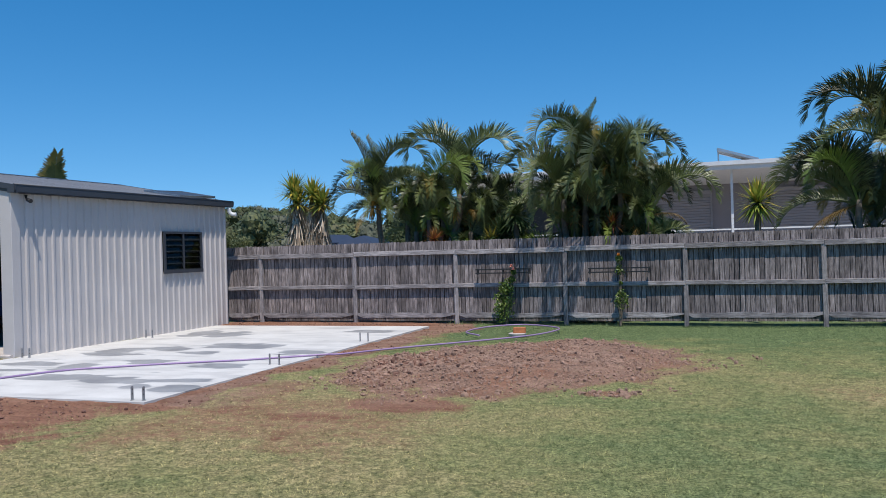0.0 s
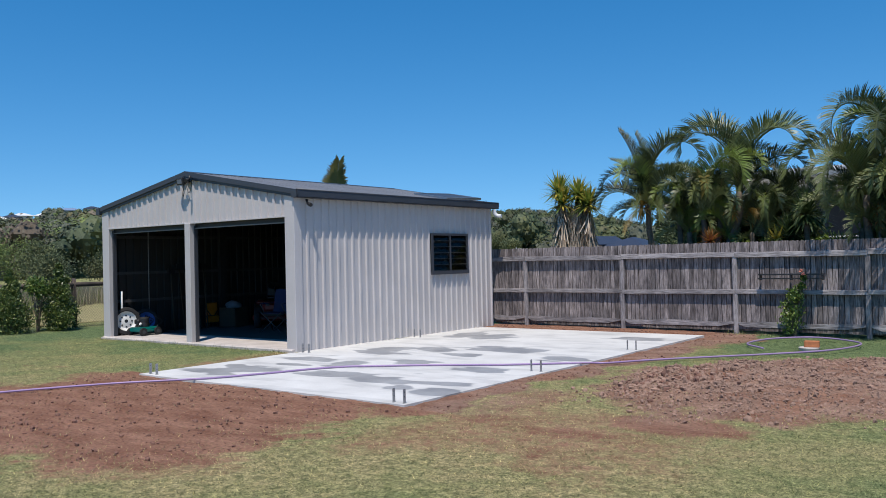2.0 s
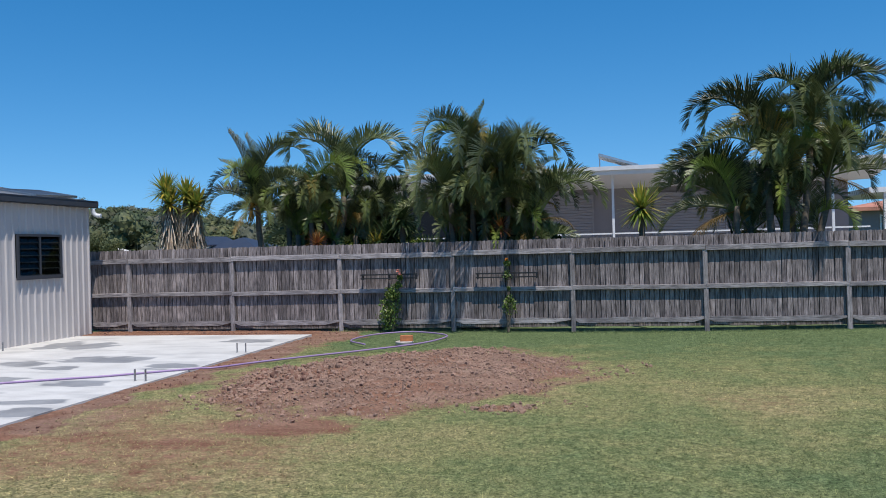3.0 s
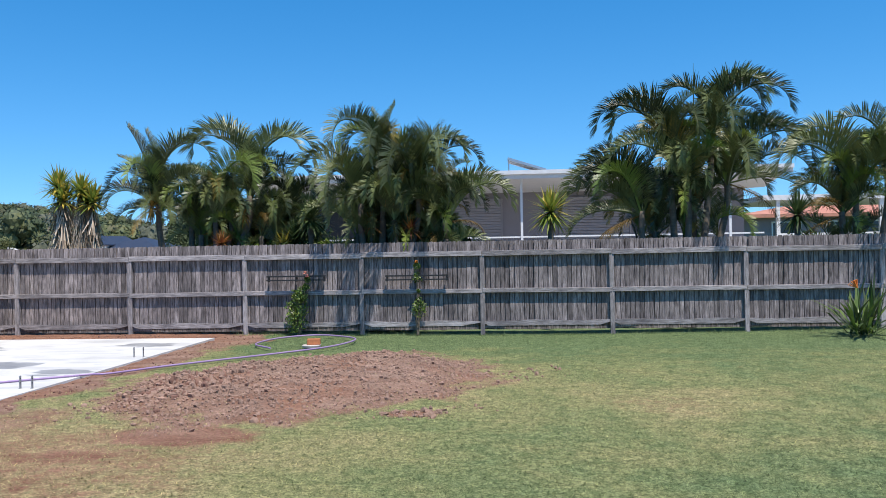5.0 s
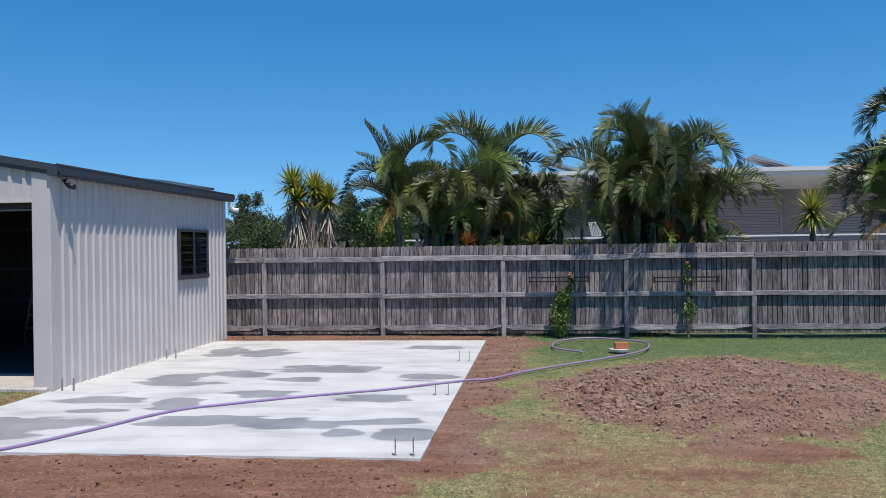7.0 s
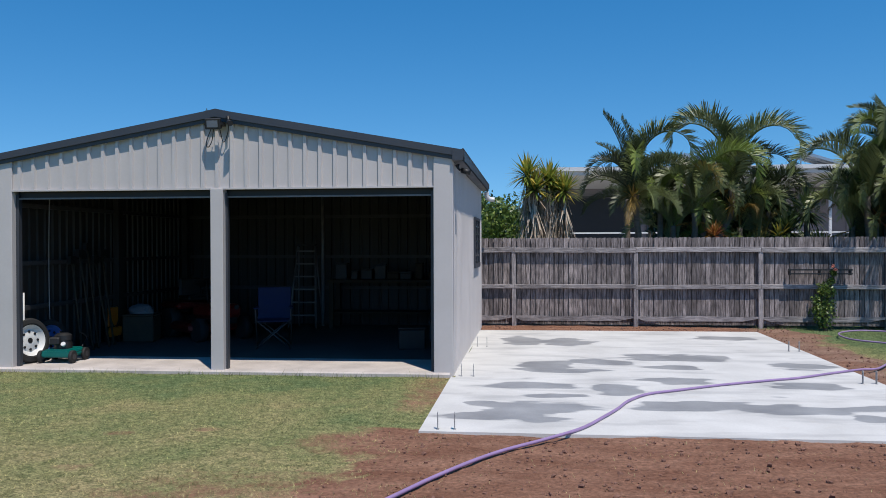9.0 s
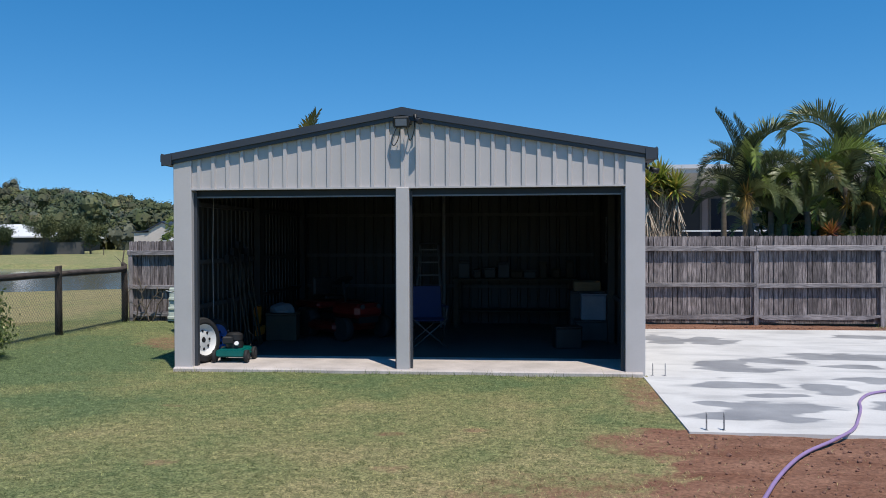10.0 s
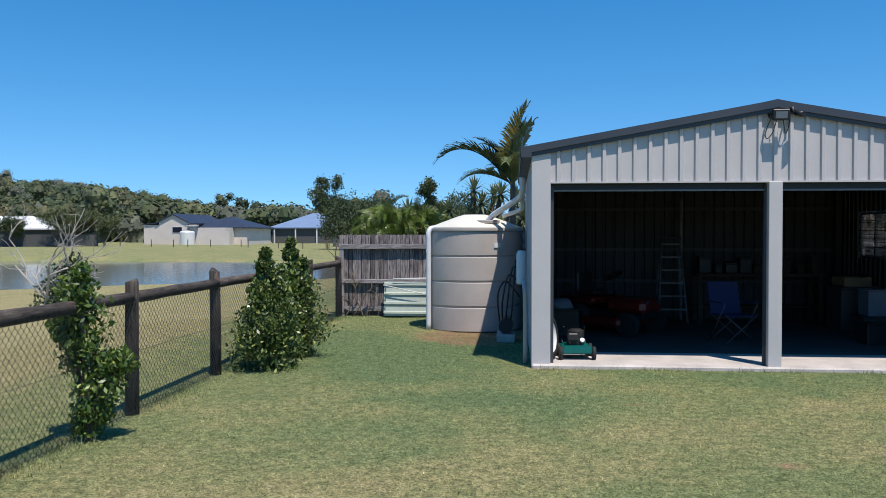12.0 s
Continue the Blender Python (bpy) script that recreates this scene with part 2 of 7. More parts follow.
M = dict(
    ground=ground_material(), blades=blade_material(), concrete=concrete_material(), glass=glass_material(), water=water_material(),
    timber=timber_material("weathered_paling", (0.052, 0.044, 0.043), (0.385, 0.332, 0.322), spread=1.0),
    rail_wood=timber_material("weathered_rail", (0.148, 0.134, 0.134), (0.459, 0.418, 0.416), spread=0.6),
    beam=timber_material("weathered_beam", (0.148, 0.134, 0.134), (0.459, 0.418, 0.416), spread=0.6, along=(0.55, 6, 6)),
    log=timber_material("dark_log", (0.0369, 0.0287, 0.0238), (0.156, 0.127, 0.108)),
    log_rail=timber_material("dark_log_rail", (0.0369, 0.0287, 0.0238), (0.156, 0.127, 0.108), along=(6, 0.55, 6)),
    old_concrete=plain("old_concrete", (0.459, 0.41, 0.377), 0.85, vary=0.22, scale=3, grain=50),
    lit_floor=plain("lit_floor", (0.492, 0.443, 0.414), 0.85, vary=0.2, scale=2, grain=40),
    # same concrete, darkened to paint the shade inside the shed
    shaded_floor=plain("shaded_floor", (0.095, 0.084, 0.078), 0.88, vary=0.3, scale=1.4, grain=40),
    # enamel and aluminium darkened to carry the shed's dim light
    enamel=plain("shaded_enamel", (0.20, 0.23, 0.29), 0.5, vary=0.12),
    shaded_alu=plain("shaded_aluminium", (0.18, 0.18, 0.184), 0.5, 0.3, vary=0.15),
    sheet=plain("painted_steel_sheet", (0.488, 0.457, 0.449), 0.42, vary=0.05, scale=1.5, grain=30, bumps=0.02),
    # sheet backs and frames near black: the unlit interior is painted in
    shaded_liner=plain("shaded_sheet_back", (0.0213, 0.0213, 0.0213), 0.6, vary=0.15, scale=2, grain=20, bumps=0.02),
    # zinc and bench wood with the indoor shade put into their colour
    girt=plain("shaded_zinc", (0.0492, 0.0492, 0.0525), 0.6, vary=0.2),
    bench=plain("shaded_bench", (0.0492, 0.0369, 0.0246), 0.8, vary=0.3),
    slate=plain("slate_steel", (0.0426, 0.0476, 0.059), 0.45, vary=0.08, scale=2, grain=30, bumps=0.02),
    roof_sheet=plain("roof_steel", (0.165, 0.172, 0.19), 0.5, vary=0.12, scale=1.2, grain=25, bumps=0.02),
    black=plain("black_plastic", (0.0148, 0.0148, 0.0164), 0.5, vary=0.2),
    rubber=plain("tyre_rubber", (0.0164, 0.0164, 0.0172), 0.8, vary=0.25, grain=90),
    white=plain("white_paint", (0.64, 0.64, 0.631), 0.5, vary=0.07),
    pvc=plain("white_pvc", (0.64, 0.648, 0.656), 0.35, vary=0.05, bumps=0),
    steel=plain("galvanised_steel", (0.328, 0.328, 0.336), 0.5, 0.35, vary=0.2),
    alu=plain("aluminium", (0.492, 0.492, 0.5), 0.35, 0.9, vary=0.1),
    tank=plain("tank_plastic", (0.451, 0.398, 0.365), 0.55, vary=0.08, scale=2, grain=40, bumps=0.03),
    tank_top=plain("tank_roof_plastic", (0.656, 0.615, 0.525), 0.55, vary=0.07, scale=2, grain=40, bumps=0.03),
    hose=plain("lilac_hose", (0.303, 0.205, 0.373), 0.45, vary=0.1, bumps=0.02),
    brick=plain("orange_brick", (0.459, 0.164, 0.0656), 0.9, vary=0.25, scale=12, grain=120, bumps=0.4),
    soil=plain("red_soil", (0.295, 0.184, 0.135), 0.95, vary=0.35, scale=5, grain=60, bumps=0.4),
    red_soil=plain("red_crumbs", (0.201, 0.102, 0.0722), 0.95, vary=0.35, scale=5, grain=60, bumps=0.4),
    green_paint=plain("green_paint", (0, 0.115, 0.102), 0.35, vary=0.1),
    red_paint=plain("red_paint", (0.139, 0.00984, 0.0082), 0.4, vary=0.1),
    yellow=plain("yellow_plastic", (0.508, 0.156, 0.00984), 0.5, vary=0.1),
    blue=plain("blue_cloth", (0.006, 0.017, 0.075), 0.8, vary=0.15),
    rim_blue=plain("blue_rim_paint", (0.0328, 0.107, 0.344), 0.45, vary=0.1),
    pale_blue=plain("pale_sack", (0.15, 0.17, 0.20), 0.8, vary=0.15),
    wood=plain("raw_wood", (0.271, 0.18, 0.0984), 0.75, vary=0.3, scale=3, grain=40, stretch=(1, 8, 8)),
    stucco=plain("house_stucco", (0.205, 0.187, 0.197), 0.85, vary=0.07, scale=1.0, grain=30),
    fascia=plain("fascia_paint", (0.59, 0.599, 0.615), 0.5, vary=0.05),
    shutter=plain("shutter_slats", (0.246, 0.226, 0.234), 0.5, vary=0.05),
    cream=plain("cream_wall", (0.60, 0.53, 0.48), 0.85, vary=0.08, scale=0.5, grain=8),
    dark_roof=plain("dark_roof", (0.0287, 0.0369, 0.0615), 0.55, vary=0.15, scale=0.6, grain=8),
    blue_roof=plain("blue_roof", (0.18, 0.246, 0.369), 0.45, vary=0.1, scale=0.6, grain=8),
    white_roof=plain("white_roof", (0.656, 0.656, 0.656), 0.5, vary=0.05, scale=0.6, grain=8),
    tile_roof=plain("terracotta_tiles", (0.476, 0.205, 0.139), 0.8, vary=0.2, scale=2, grain=10),
    dark_wall=plain("shaded_wall", (0.082, 0.082, 0.082), 0.9, vary=0.15),
    solar=plain("solar_cells", (0.0164, 0.0205, 0.0328), 0.12, vary=0.1, bumps=0),
    bark=plain("palm_bark", (0.139, 0.111, 0.082), 0.9, vary=0.3, scale=5, grain=40, bumps=0.4, stretch=(1, 1, 5)),
    grey_bark=plain("bleached_branch", (0.41, 0.377, 0.344), 0.9, vary=0.2),
    thatch=leaf_material("dead_leaf_skirt", (0.22, 0.16, 0.115), (0.66, 0.55, 0.44), gloss=0.8, per="island", through=0.1),
    frond=leaf_material("palm_frond", (0.016, 0.027, 0.008), (0.20, 0.232, 0.086), (0.23, 0.18, 0.0451), 0.96, gloss=0.42, through=0.12),
    frond_light=leaf_material("young_palm_frond", (0.115, 0.175, 0.032), (0.25, 0.31, 0.07), gloss=0.36),
    frond_dry=leaf_material("yellowed_frond", (0.164, 0.0984, 0.0246), (0.344, 0.221, 0.0492), gloss=0.6),
    yucca=leaf_material("yucca_leaf", (0.115, 0.175, 0.03), (0.33, 0.365, 0.07), (0.48, 0.37, 0.065), 0.66, per="island"),
    dracaena=leaf_material("dracaena_leaf", (0.05, 0.075, 0.035), (0.155, 0.195, 0.10), per="island"),
    yucca_dark=leaf_material("dark_yucca_leaf", (0.0328, 0.0574, 0.0205), (0.082, 0.123, 0.041), per="island"),
    shrub=leaf_material("shrub_leaf", (0.0451, 0.0861, 0.018), (0.139, 0.213, 0.041), (0.279, 0.328, 0.0738), 0.9, per="island"),
    reed=leaf_material("dry_reed", (0.164, 0.148, 0.0984), (0.426, 0.369, 0.254), (0.213, 0.238, 0.0984), 0.8, per="island", gloss=0.8),
    hedge=leaf_material("dense_shrub_leaf", (0.0287, 0.0533, 0.0131), (0.131, 0.184, 0.0451), (0.328, 0.361, 0.115), 0.86, per="island", gloss=0.35),
    dark_leaf=leaf_material("dark_leaf", (0.0205, 0.041, 0.0148), (0.0615, 0.0984, 0.0328), per="island"),
    scrub=leaf_material("hill_scrub_leaf", (0.068, 0.078, 0.04), (0.125, 0.13, 0.068), per="island", gloss=0.7, through=0.1, patch=0.075),
    woods=leaf_material("far_leaf", (0.036, 0.049, 0.025), (0.076, 0.092, 0.048), per="island", gloss=0.8, through=0.1, patch=0.06),
    grey_scrub=leaf_material("grey_scrub_leaf", (0.08, 0.09, 0.063), (0.122, 0.13, 0.09), per="island", gloss=0.8, through=0.1),
    fresh_scrub=leaf_material("fresh_scrub_leaf", (0.082, 0.123, 0.0287), (0.205, 0.246, 0.0697), per="island", gloss=0.7, through=0.15),
    brown_scrub=leaf_material("brown_scrub_leaf", (0.082, 0.0615, 0.0451), (0.197, 0.156, 0.115), per="island", gloss=0.8, through=0.1),
    red_leaf=leaf_material("croton_leaf", (0.18, 0.0492, 0.0328), (0.41, 0.197, 0.041), per="island"),
    green_sheet=plain("pale_green_sheet", (0.41, 0.455, 0.402), 0.5, vary=0.08),
    petal=plain("orange_petal", (0.656, 0.18, 0.0246), 0.6, vary=0.1),
    pink_petal=plain("pink_petal", (0.615, 0.205, 0.148), 0.6, vary=0.1),
)


# ---- mesh helpers ----
def part(name, bm, material, parent=None, label=""):
    me = bpy.data.meshes.new(name)
    bm.to_mesh(me)
    bm.free()
    me.materials.append(M[material])
    # inner faces get the shade-darkened copy of the sheet
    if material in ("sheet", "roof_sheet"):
        me.materials.append(M["shaded_liner"])
    ob = new(name, me)
    ob.parent = parent
    return tagged(ob, label=label)


def thing(name, label, category, at=(0, 0, 0), turn=0, group="", kind=""):
    ob = new(name)
    ob.empty_display_size = 0.1
    ob.matrix_world = pose(*at, 0, 0, turn)
    return tagged(ob, label, category, group, kind)


def share(name, me, parent, m, label=""):
    ob = new(name, me)
    ob.parent = parent
    ob.matrix_basis = m
    return tagged(ob, label=label)


def box(bm, x0, x1, y0, y1, z0, z1, bevel=0.0, m=None):
    r = bmesh.ops.create_cube(bm, size=1, matrix=Matrix.Translation(((x0 + x1) / 2, (y0 + y1) / 2, (z0 + z1) / 2)) @ Matrix.Diagonal((abs(x1 - x0), abs(y1 - y0), abs(z1 - z0), 1)))
    vs = r["verts"]
    if bevel:
        es = list({e for v in vs for e in v.link_edges})
        vs = bmesh.ops.bevel(bm, geom=es, offset=bevel, segments=1, affect="EDGES")["verts"]
    if m is not None:
        bmesh.ops.transform(bm, matrix=m, verts=list({v for v in vs if v.is_valid}))
    return bm


def boxes(*rows, bevel=0.0):
    bm = bmesh.new()
    for r in rows:
        box(bm, *r, bevel=bevel)
    return bm


def prism(bm, pts, thick, axis):
    """A flat outline (two coordinates each), pushed through from thick[0] to thick[1] along an axis."""
    place = {"x": lambda u, v, w: (w, u, v), "y": lambda u, v, w: (u, w, v), "z": lambda u, v, w: (u, v, w)}[axis]
    a = [bm.verts.new(place(u, v, thick[0])) for u, v in pts]
    b = [bm.verts.new(place(u, v, thick[1])) for u, v in pts]
    bm.faces.new(a)
    bm.faces.new(b[::-1])
    for i in range(len(pts)):
        j = (i + 1) % len(pts)
        bm.faces.new((a[j], a[i], b[i], b[j]))
    return bm


def tube(bm, pts, radii, sides=8, cap=True):
    """A round bar along a line of points, with a radius at each or one for all."""
    pts = [Vector(p) for p in pts]
    if isinstance(radii, (int, float)):
        radii = [radii] * len(pts)
    rings = []
    side = None
    for i, p in enumerate(pts):
        d = (pts[min(i + 1, len(pts) - 1)] - pts[max(i - 1, 0)]).normalized()
        if side is None:
            side = d.orthogonal().normalized()
        side = (side - d * side.dot(d)).normalized()
        up = d.cross(side)
        rings.append([bm.verts.new(p + radii[i] * (math.cos(a) * side + math.sin(a) * up)) for a in (2 * math.pi * k / sides for k in range(sides))])
    for a, b in zip(rings, rings[1:]):
        for k in range(sides):
            f = bm.faces.new((a[k], a[(k + 1) % sides], b[(k + 1) % sides], b[k]))
            f.smooth = sides > 5
    if cap:
        bm.faces.new(rings[0][::-1])
        bm.faces.new(rings[-1])
    return bm


def lathe(bm, profile, sides=32, m=None, cap=True):
    """A turned body round z from (radius, height) pairs."""
    rings = [[bm.verts.new((r * math.cos(2 * math.pi * k / sides), r * math.sin(2 * math.pi * k / sides), z)) for k in range(sides)] for r, z in profile]
    vs = [v for r in rings for v in r]
    for a, b in zip(rings, rings[1:]):
        for k in range(sides):
            bm.faces.new((a[k], a[(k + 1) % sides], b[(k + 1) % sides], b[k])).smooth = True
    if cap:
        bm.faces.new(rings[0][::-1])
        bm.faces.new(rings[-1])
    for i in range(1, len(profile) - 1):
        (a, b), (c, d), (e, g) = profile[i - 1:i + 2]
        turn = abs(math.atan2(d - b, c - a) - math.atan2(g - d, e - c))
        for k in range(sides if turn > 0.5 else 0):
            edge = bm.edges.get((rings[i][k], rings[i][(k + 1) % sides]))
            edge.smooth = False
    if m is not None:
        bmesh.ops.transform(bm, matrix=m, verts=vs)
    return bm


def curve(points, steps=12):
    """Points of a smooth line through the given ones."""
    p = [Vector(q) for q in points]
    p = [2 * p[0] - p[1], *p, 2 * p[-1] - p[-2]]
    out = []
    for a, b, c, d in zip(p, p[1:], p[2:], p[3:]):
        for k in range(steps):
            t = k / steps
            out.append(0.5 * (2 * b + (c - a) * t + (2 * a - 5 * b + 4 * c - d) * t * t + (3 * b - a - 3 * c + d) * t ** 3))
    return out + [p[-2]]


def raw(name, verts, faces, material, parent=None, label=""):
    me = bpy.data.meshes.new(name)
    me.from_pydata(verts, [], faces)
    me.materials.append(M[material])
    ob = new(name, me)
    ob.parent = parent
    return tagged(ob, label=label)


# ---- the ground ----
def smooth(a, b, v):
    t = np.clip((v - a) / (b - a), 0, 1)
    return t * t * (3 - 2 * t)


def waves(x, y, f, seed=0.0):
    return (np.sin(x * f + seed) * np.cos(y * f * 1.13 + 1.7 * seed) + 0.6 * np.sin(x * f * 2.1 + y * f * 1.7 + seed * 3) + 0.4 * np.cos(x * f * 3.9 - y * f * 3.1 + seed * 5)) / 2


def mound(x, y):
    r = (np.abs((x - 8.2 - 0.2 * (y - 0.5)) / 2.2) ** 1.5 + np.abs((y - 0.5) / 2.9) ** 1.5) ** 0.667 + 0.10 * waves(x, y, 2.3, 1.0)
    return 1 - smooth(0.62, 1.02, r)


def spoil(x, y):
    """Where the dug soil is spread, with a ragged rim."""
    r = (np.abs((x - 8.2 - 0.2 * (y - 0.5)) / 2.2) ** 1.5 + np.abs((y - 0.5) / 2.9) ** 1.5) ** 0.667 + 0.18 * waves(x, y, 2.3, 1.0) + 0.10 * waves(x, y, 6.1, 2.0)
    return 1 - smooth(0.55, 1.4, r)


def soil_front(x, y):
    """The scraped red soil before the slab."""
    w = 0.5 * waves(x, y, 1.3, 2.0) + 0.3 * waves(x, y, 3.7, 0.4)
    w = w + 0.28 * waves(x, y, 9.7, 1.1) + 0.2 * waves(x, y, 23.0, 2.7)
    return smooth(-1.0 + w, 0.4 + w, x) * (1 - smooth(4.2 + w, 6.2 + w, x)) * smooth(-8.0 + w, -5.5 + w, y) * (1 - smooth(-2.95, -2.8, y))


def soil_mask(x, y):
    w = 0.5 * waves(x, y, 1.3, 2.0) + 0.3 * waves(x, y, 3.7, 0.4)
    front = soil_front(x, y)
    side = smooth(4.8, 4.95, x) * (1 - smooth(5.3 + 0.6 * w + 0.05 * y, 5.85 + 0.7 * w + 0.07 * y, x)) * smooth(-4, -3.2, y) * (1 - smooth(6.6, 6.8, y))
    back = smooth(-0.3, 0, x) * (1 - smooth(5.8 + w, 6.4 + w, x)) * smooth(5.05, 5.25, y) * (1 - smooth(6.7, 7.0, y))
    thin = 0.43 * smooth(4.8, 6.0, x) * (1 - smooth(7.4 + w, 10.0 + w, x)) * smooth(-6.0 + w, -4.4 + w, y) * (1 - smooth(-2.6 + w, -1.2 + w, y))
    patch = 0
    for px, py, rx, ry, k in ((7.8, -2.72, 0.8, 0.48, 0.85), (7.2, -3.45, 0.95, 0.35, 0.56), (9.65, -1.65, 0.42, 0.22, 0.6), (12.2, -1.0, 0.9, 0.9, 0.30), (6.2, -3.3, 0.9, 0.5, 0.5), (-1.2, -5.4, 1.7, 1.2, 0.42), (-0.4, -3.5, 1.0, 0.6, 0.5), (5.9, -2.2, 0.6, 1.2, 0.5), (-0.2, -1.4, 0.4, 1.5, 0.44), (-5.03, -2.3, 0.2, 0.12, 0.42), (-4.19, -4.43, 0.2, 0.14, 0.42), (-2.62, -3.34, 0.2, 0.12, 0.42), (-1.88, -3.17, 0.18, 0.12, 0.4), (-2.47, -4.39, 0.24, 0.18, 0.42)):
        patch = np.maximum(patch, k * (1 - smooth(0.25, 1.4, np.hypot((x - px) / rx, (y - py) / ry) + 0.5 * w)))
    tank = 0.45 * (1 - smooth(0.5, 1.2, np.hypot((x + 6.9) / 1.3, (y - 3.4) / 1.7) + 0.4 * w))
    return np.maximum.reduce([front, side, back, thin, patch, tank, spoil(x, y)])


def lake(x, y):
    """How far inside the lake's bank a place lies, 0 to 1."""
    r = np.hypot((x + 45) / 34, (y - 33.5) / 21.5) + 0.05 * waves(x, y, 0.11, 0.5)
    return 1 - smooth(0.86, 1.06, r)


def height(x, y):
    d = np.hypot(x + 8, y)
    a = np.degrees(np.arctan2(-(x + 4), np.maximum(y + 10, 1)))
    hill = (5.5 + 13.5 * smooth(21, 31, a) + 2.5 * np.sin(a * 0.35)) * (smooth(190, 420, d) * (1 - smooth(44, 54, a)) + 1.9 * smooth(60, 720, d) * smooth(44, 54, a)) * smooth(4, 14, a)
    far = smooth(9, 30, d)
    z = hill - 1.15 * lake(x, y) + 0.25 * far * waves(x, y, 0.08, 3.0) * (d < 400) - 0.25 * smooth(-10.2, -16, x) * (1 - smooth(120, 200, d))
    yard = (1 - far)
    z = z + yard * 0.012 * waves(x, y, 1.3, 0.7)
    m = mound(x, y)
    z = z + m * (0.10 + 0.035 * waves(x, y, 2.3, 0.2) + 0.024 * waves(x, y, 7.0, 4.0) + 0.016 * waves(x, y, 17.0, 1.3))
    s = soil_mask(x, y)
    z = z + s * 0.01 * waves(x, y, 11.0, 2.2)
    edge = np.maximum(np.maximum(-3.03 - 0.014 * x - y, y - 5.54), np.maximum(-0.03 - x, x - 5.02))
    z = z - np.where((x > -0.5) & ((y < -0.1) | (x > 4.9)), 0.014 * (1 - smooth(0.05, 0.45, np.abs(edge))) * (0.85 + 0.3 * waves(x, y, 3.1, 0.9)), 0)
    z = z - 0.006 * soil_front(x, y)
    inside = ((x > -5.95) & (x < -0.05) & (y > 0.0) & (y < 5.9)) | ((x > 0.04) & (x < 4.9) & (y > -2.96) & (y < 5.48))
    return np.where(inside, -0.06, z)


def lines(lo, hi, step, reach, grow):
    inner = list(np.arange(lo, hi + 1e-6, step))
    out, g, v = [], step, hi
    while v < reach:
        g *= grow
        v += g
        out.append(v)
    left, g, v = [], step, lo
    while v > -reach:
        g *= grow
        v -= g
        left.append(v)
    return np.array(left[::-1] + inner + out)


gx, gy = lines(-11, 18, 0.075, 4500, 1.1), lines(-9, 7.5, 0.075, 4500, 1.1)
X, Y = np.meshgrid(gx, gy)
Z = height(X, Y)
nx, ny = len(gx), len(gy)
idx = np.arange(nx * ny).reshape(ny, nx)
quads = np.stack([idx[:-1, :-1], idx[:-1, 1:], idx[1:, 1:], idx[1:, :-1]], -1).reshape(-1, 4)
ground = tagged(raw("ground", np.stack([X, Y, Z], -1).reshape(-1, 3).tolist(), quads.tolist(), "ground"),
                "patchy mown lawn with bare red soil", "lawn", kind="structure")
ground.data.attributes.new("soil", "FLOAT", "POINT").data.foreach_set("value", (soil_mask(X, Y) * (np.hypot(X - 4, Y) < 30)).ravel().astype(np.float32))
ground.data.attributes.new("spoil", "FLOAT", "POINT").data.foreach_set("value", np.maximum(spoil(X, Y), 0.7 * smooth(4.7, 5.3, X) * (1 - smooth(5.7, 6.4, X)) * (Y > -3.2)).ravel().astype(np.float32))


def dryness(x, y):
    """How yellowed the lawn is, above or below its usual state."""
    def spot(px, py, rx, ry):
        return 1 - smooth(0.2, 1.0, np.hypot((x - px) / rx, (y - py) / ry))
    away = np.hypot(x + 12, y)
    d = 0.58 * smooth(11.0, 13.0, -x) * (1 - 0.45 * smooth(4, 11, y)) * (1 - smooth(24, 34, away)) + 0.12 * smooth(35, 55, away) * (away < 300)
    d = d - 0.34 * smooth(2.6, 5.0, y) * smooth(4.5, 6.0, x) + 0.3 * soil_mask(x, y) * (np.hypot(x - 6, y) < 15)
    for px, py, rx, ry, k in ((12.2, -0.9, 1.6, 1.8, 0.22), (10.7, -0.2, 1.3, 2.6, 0.16), (15.6, -4.6, 4.6, 4.0, -0.30), (13.5, 2.5, 3.5, 1.6, -0.12), (9.3, -5.6, 2.6, 1.4, 0.14), (6.6, -6.4, 4.2, 2.6, 0.17), (7.4, -3.4, 3.6, 2.2, 0.15), (5.9, -0.5, 1.2, 4.0, 0.12), (3.0, -8.2, 4.0, 1.8, 0.15), (6.8, -4.2, 3.0, 2.4, 0.04), (10.6, -4.2, 1.6, 0.9, -0.10),
                              (-1.2, -4.9, 3.6, 2.6, 0.2), (-2.6, -0.6, 3.6, 0.7, -0.12), (-2.2, -2.4, 3.0, 1.4, 0.12), (7.5, -2.6, 3.4, 1.5, 0.03), (-8.0, 1.4, 2.6, 3.0, -0.32), (-6.2, -2.1, 2.2, 0.9, -0.16), (-7.2, -5.2, 2.6, 1.6, 0.15), (-4.6, -3.4, 1.8, 0.7, 0.12), (-9.0, -5.6, 1.2, 1.6, 0.10), (-4.3, -3.7, 2.6, 1.1, 0.06), (-5.9, -4.4, 1.8, 0.9, 0.05), (-7.6, -0.6, 1.8, 1.6, -0.14), (-3.0, -2.2, 1.6, 0.5, 0.10)):
        d = d + k * spot(px, py, rx, ry)
    return d


dry_map = dryness(X, Y)
ground.data.attributes.new("dry", "FLOAT", "POINT").data.foreach_set("value", dry_map.ravel().astype(np.float32))

pond = boxes((-125, -8, -2, 72, -0.62, -0.55))
tagged(part("water", pond, "water"), "still grey-blue lake beyond the yard", "lake", kind="structure")


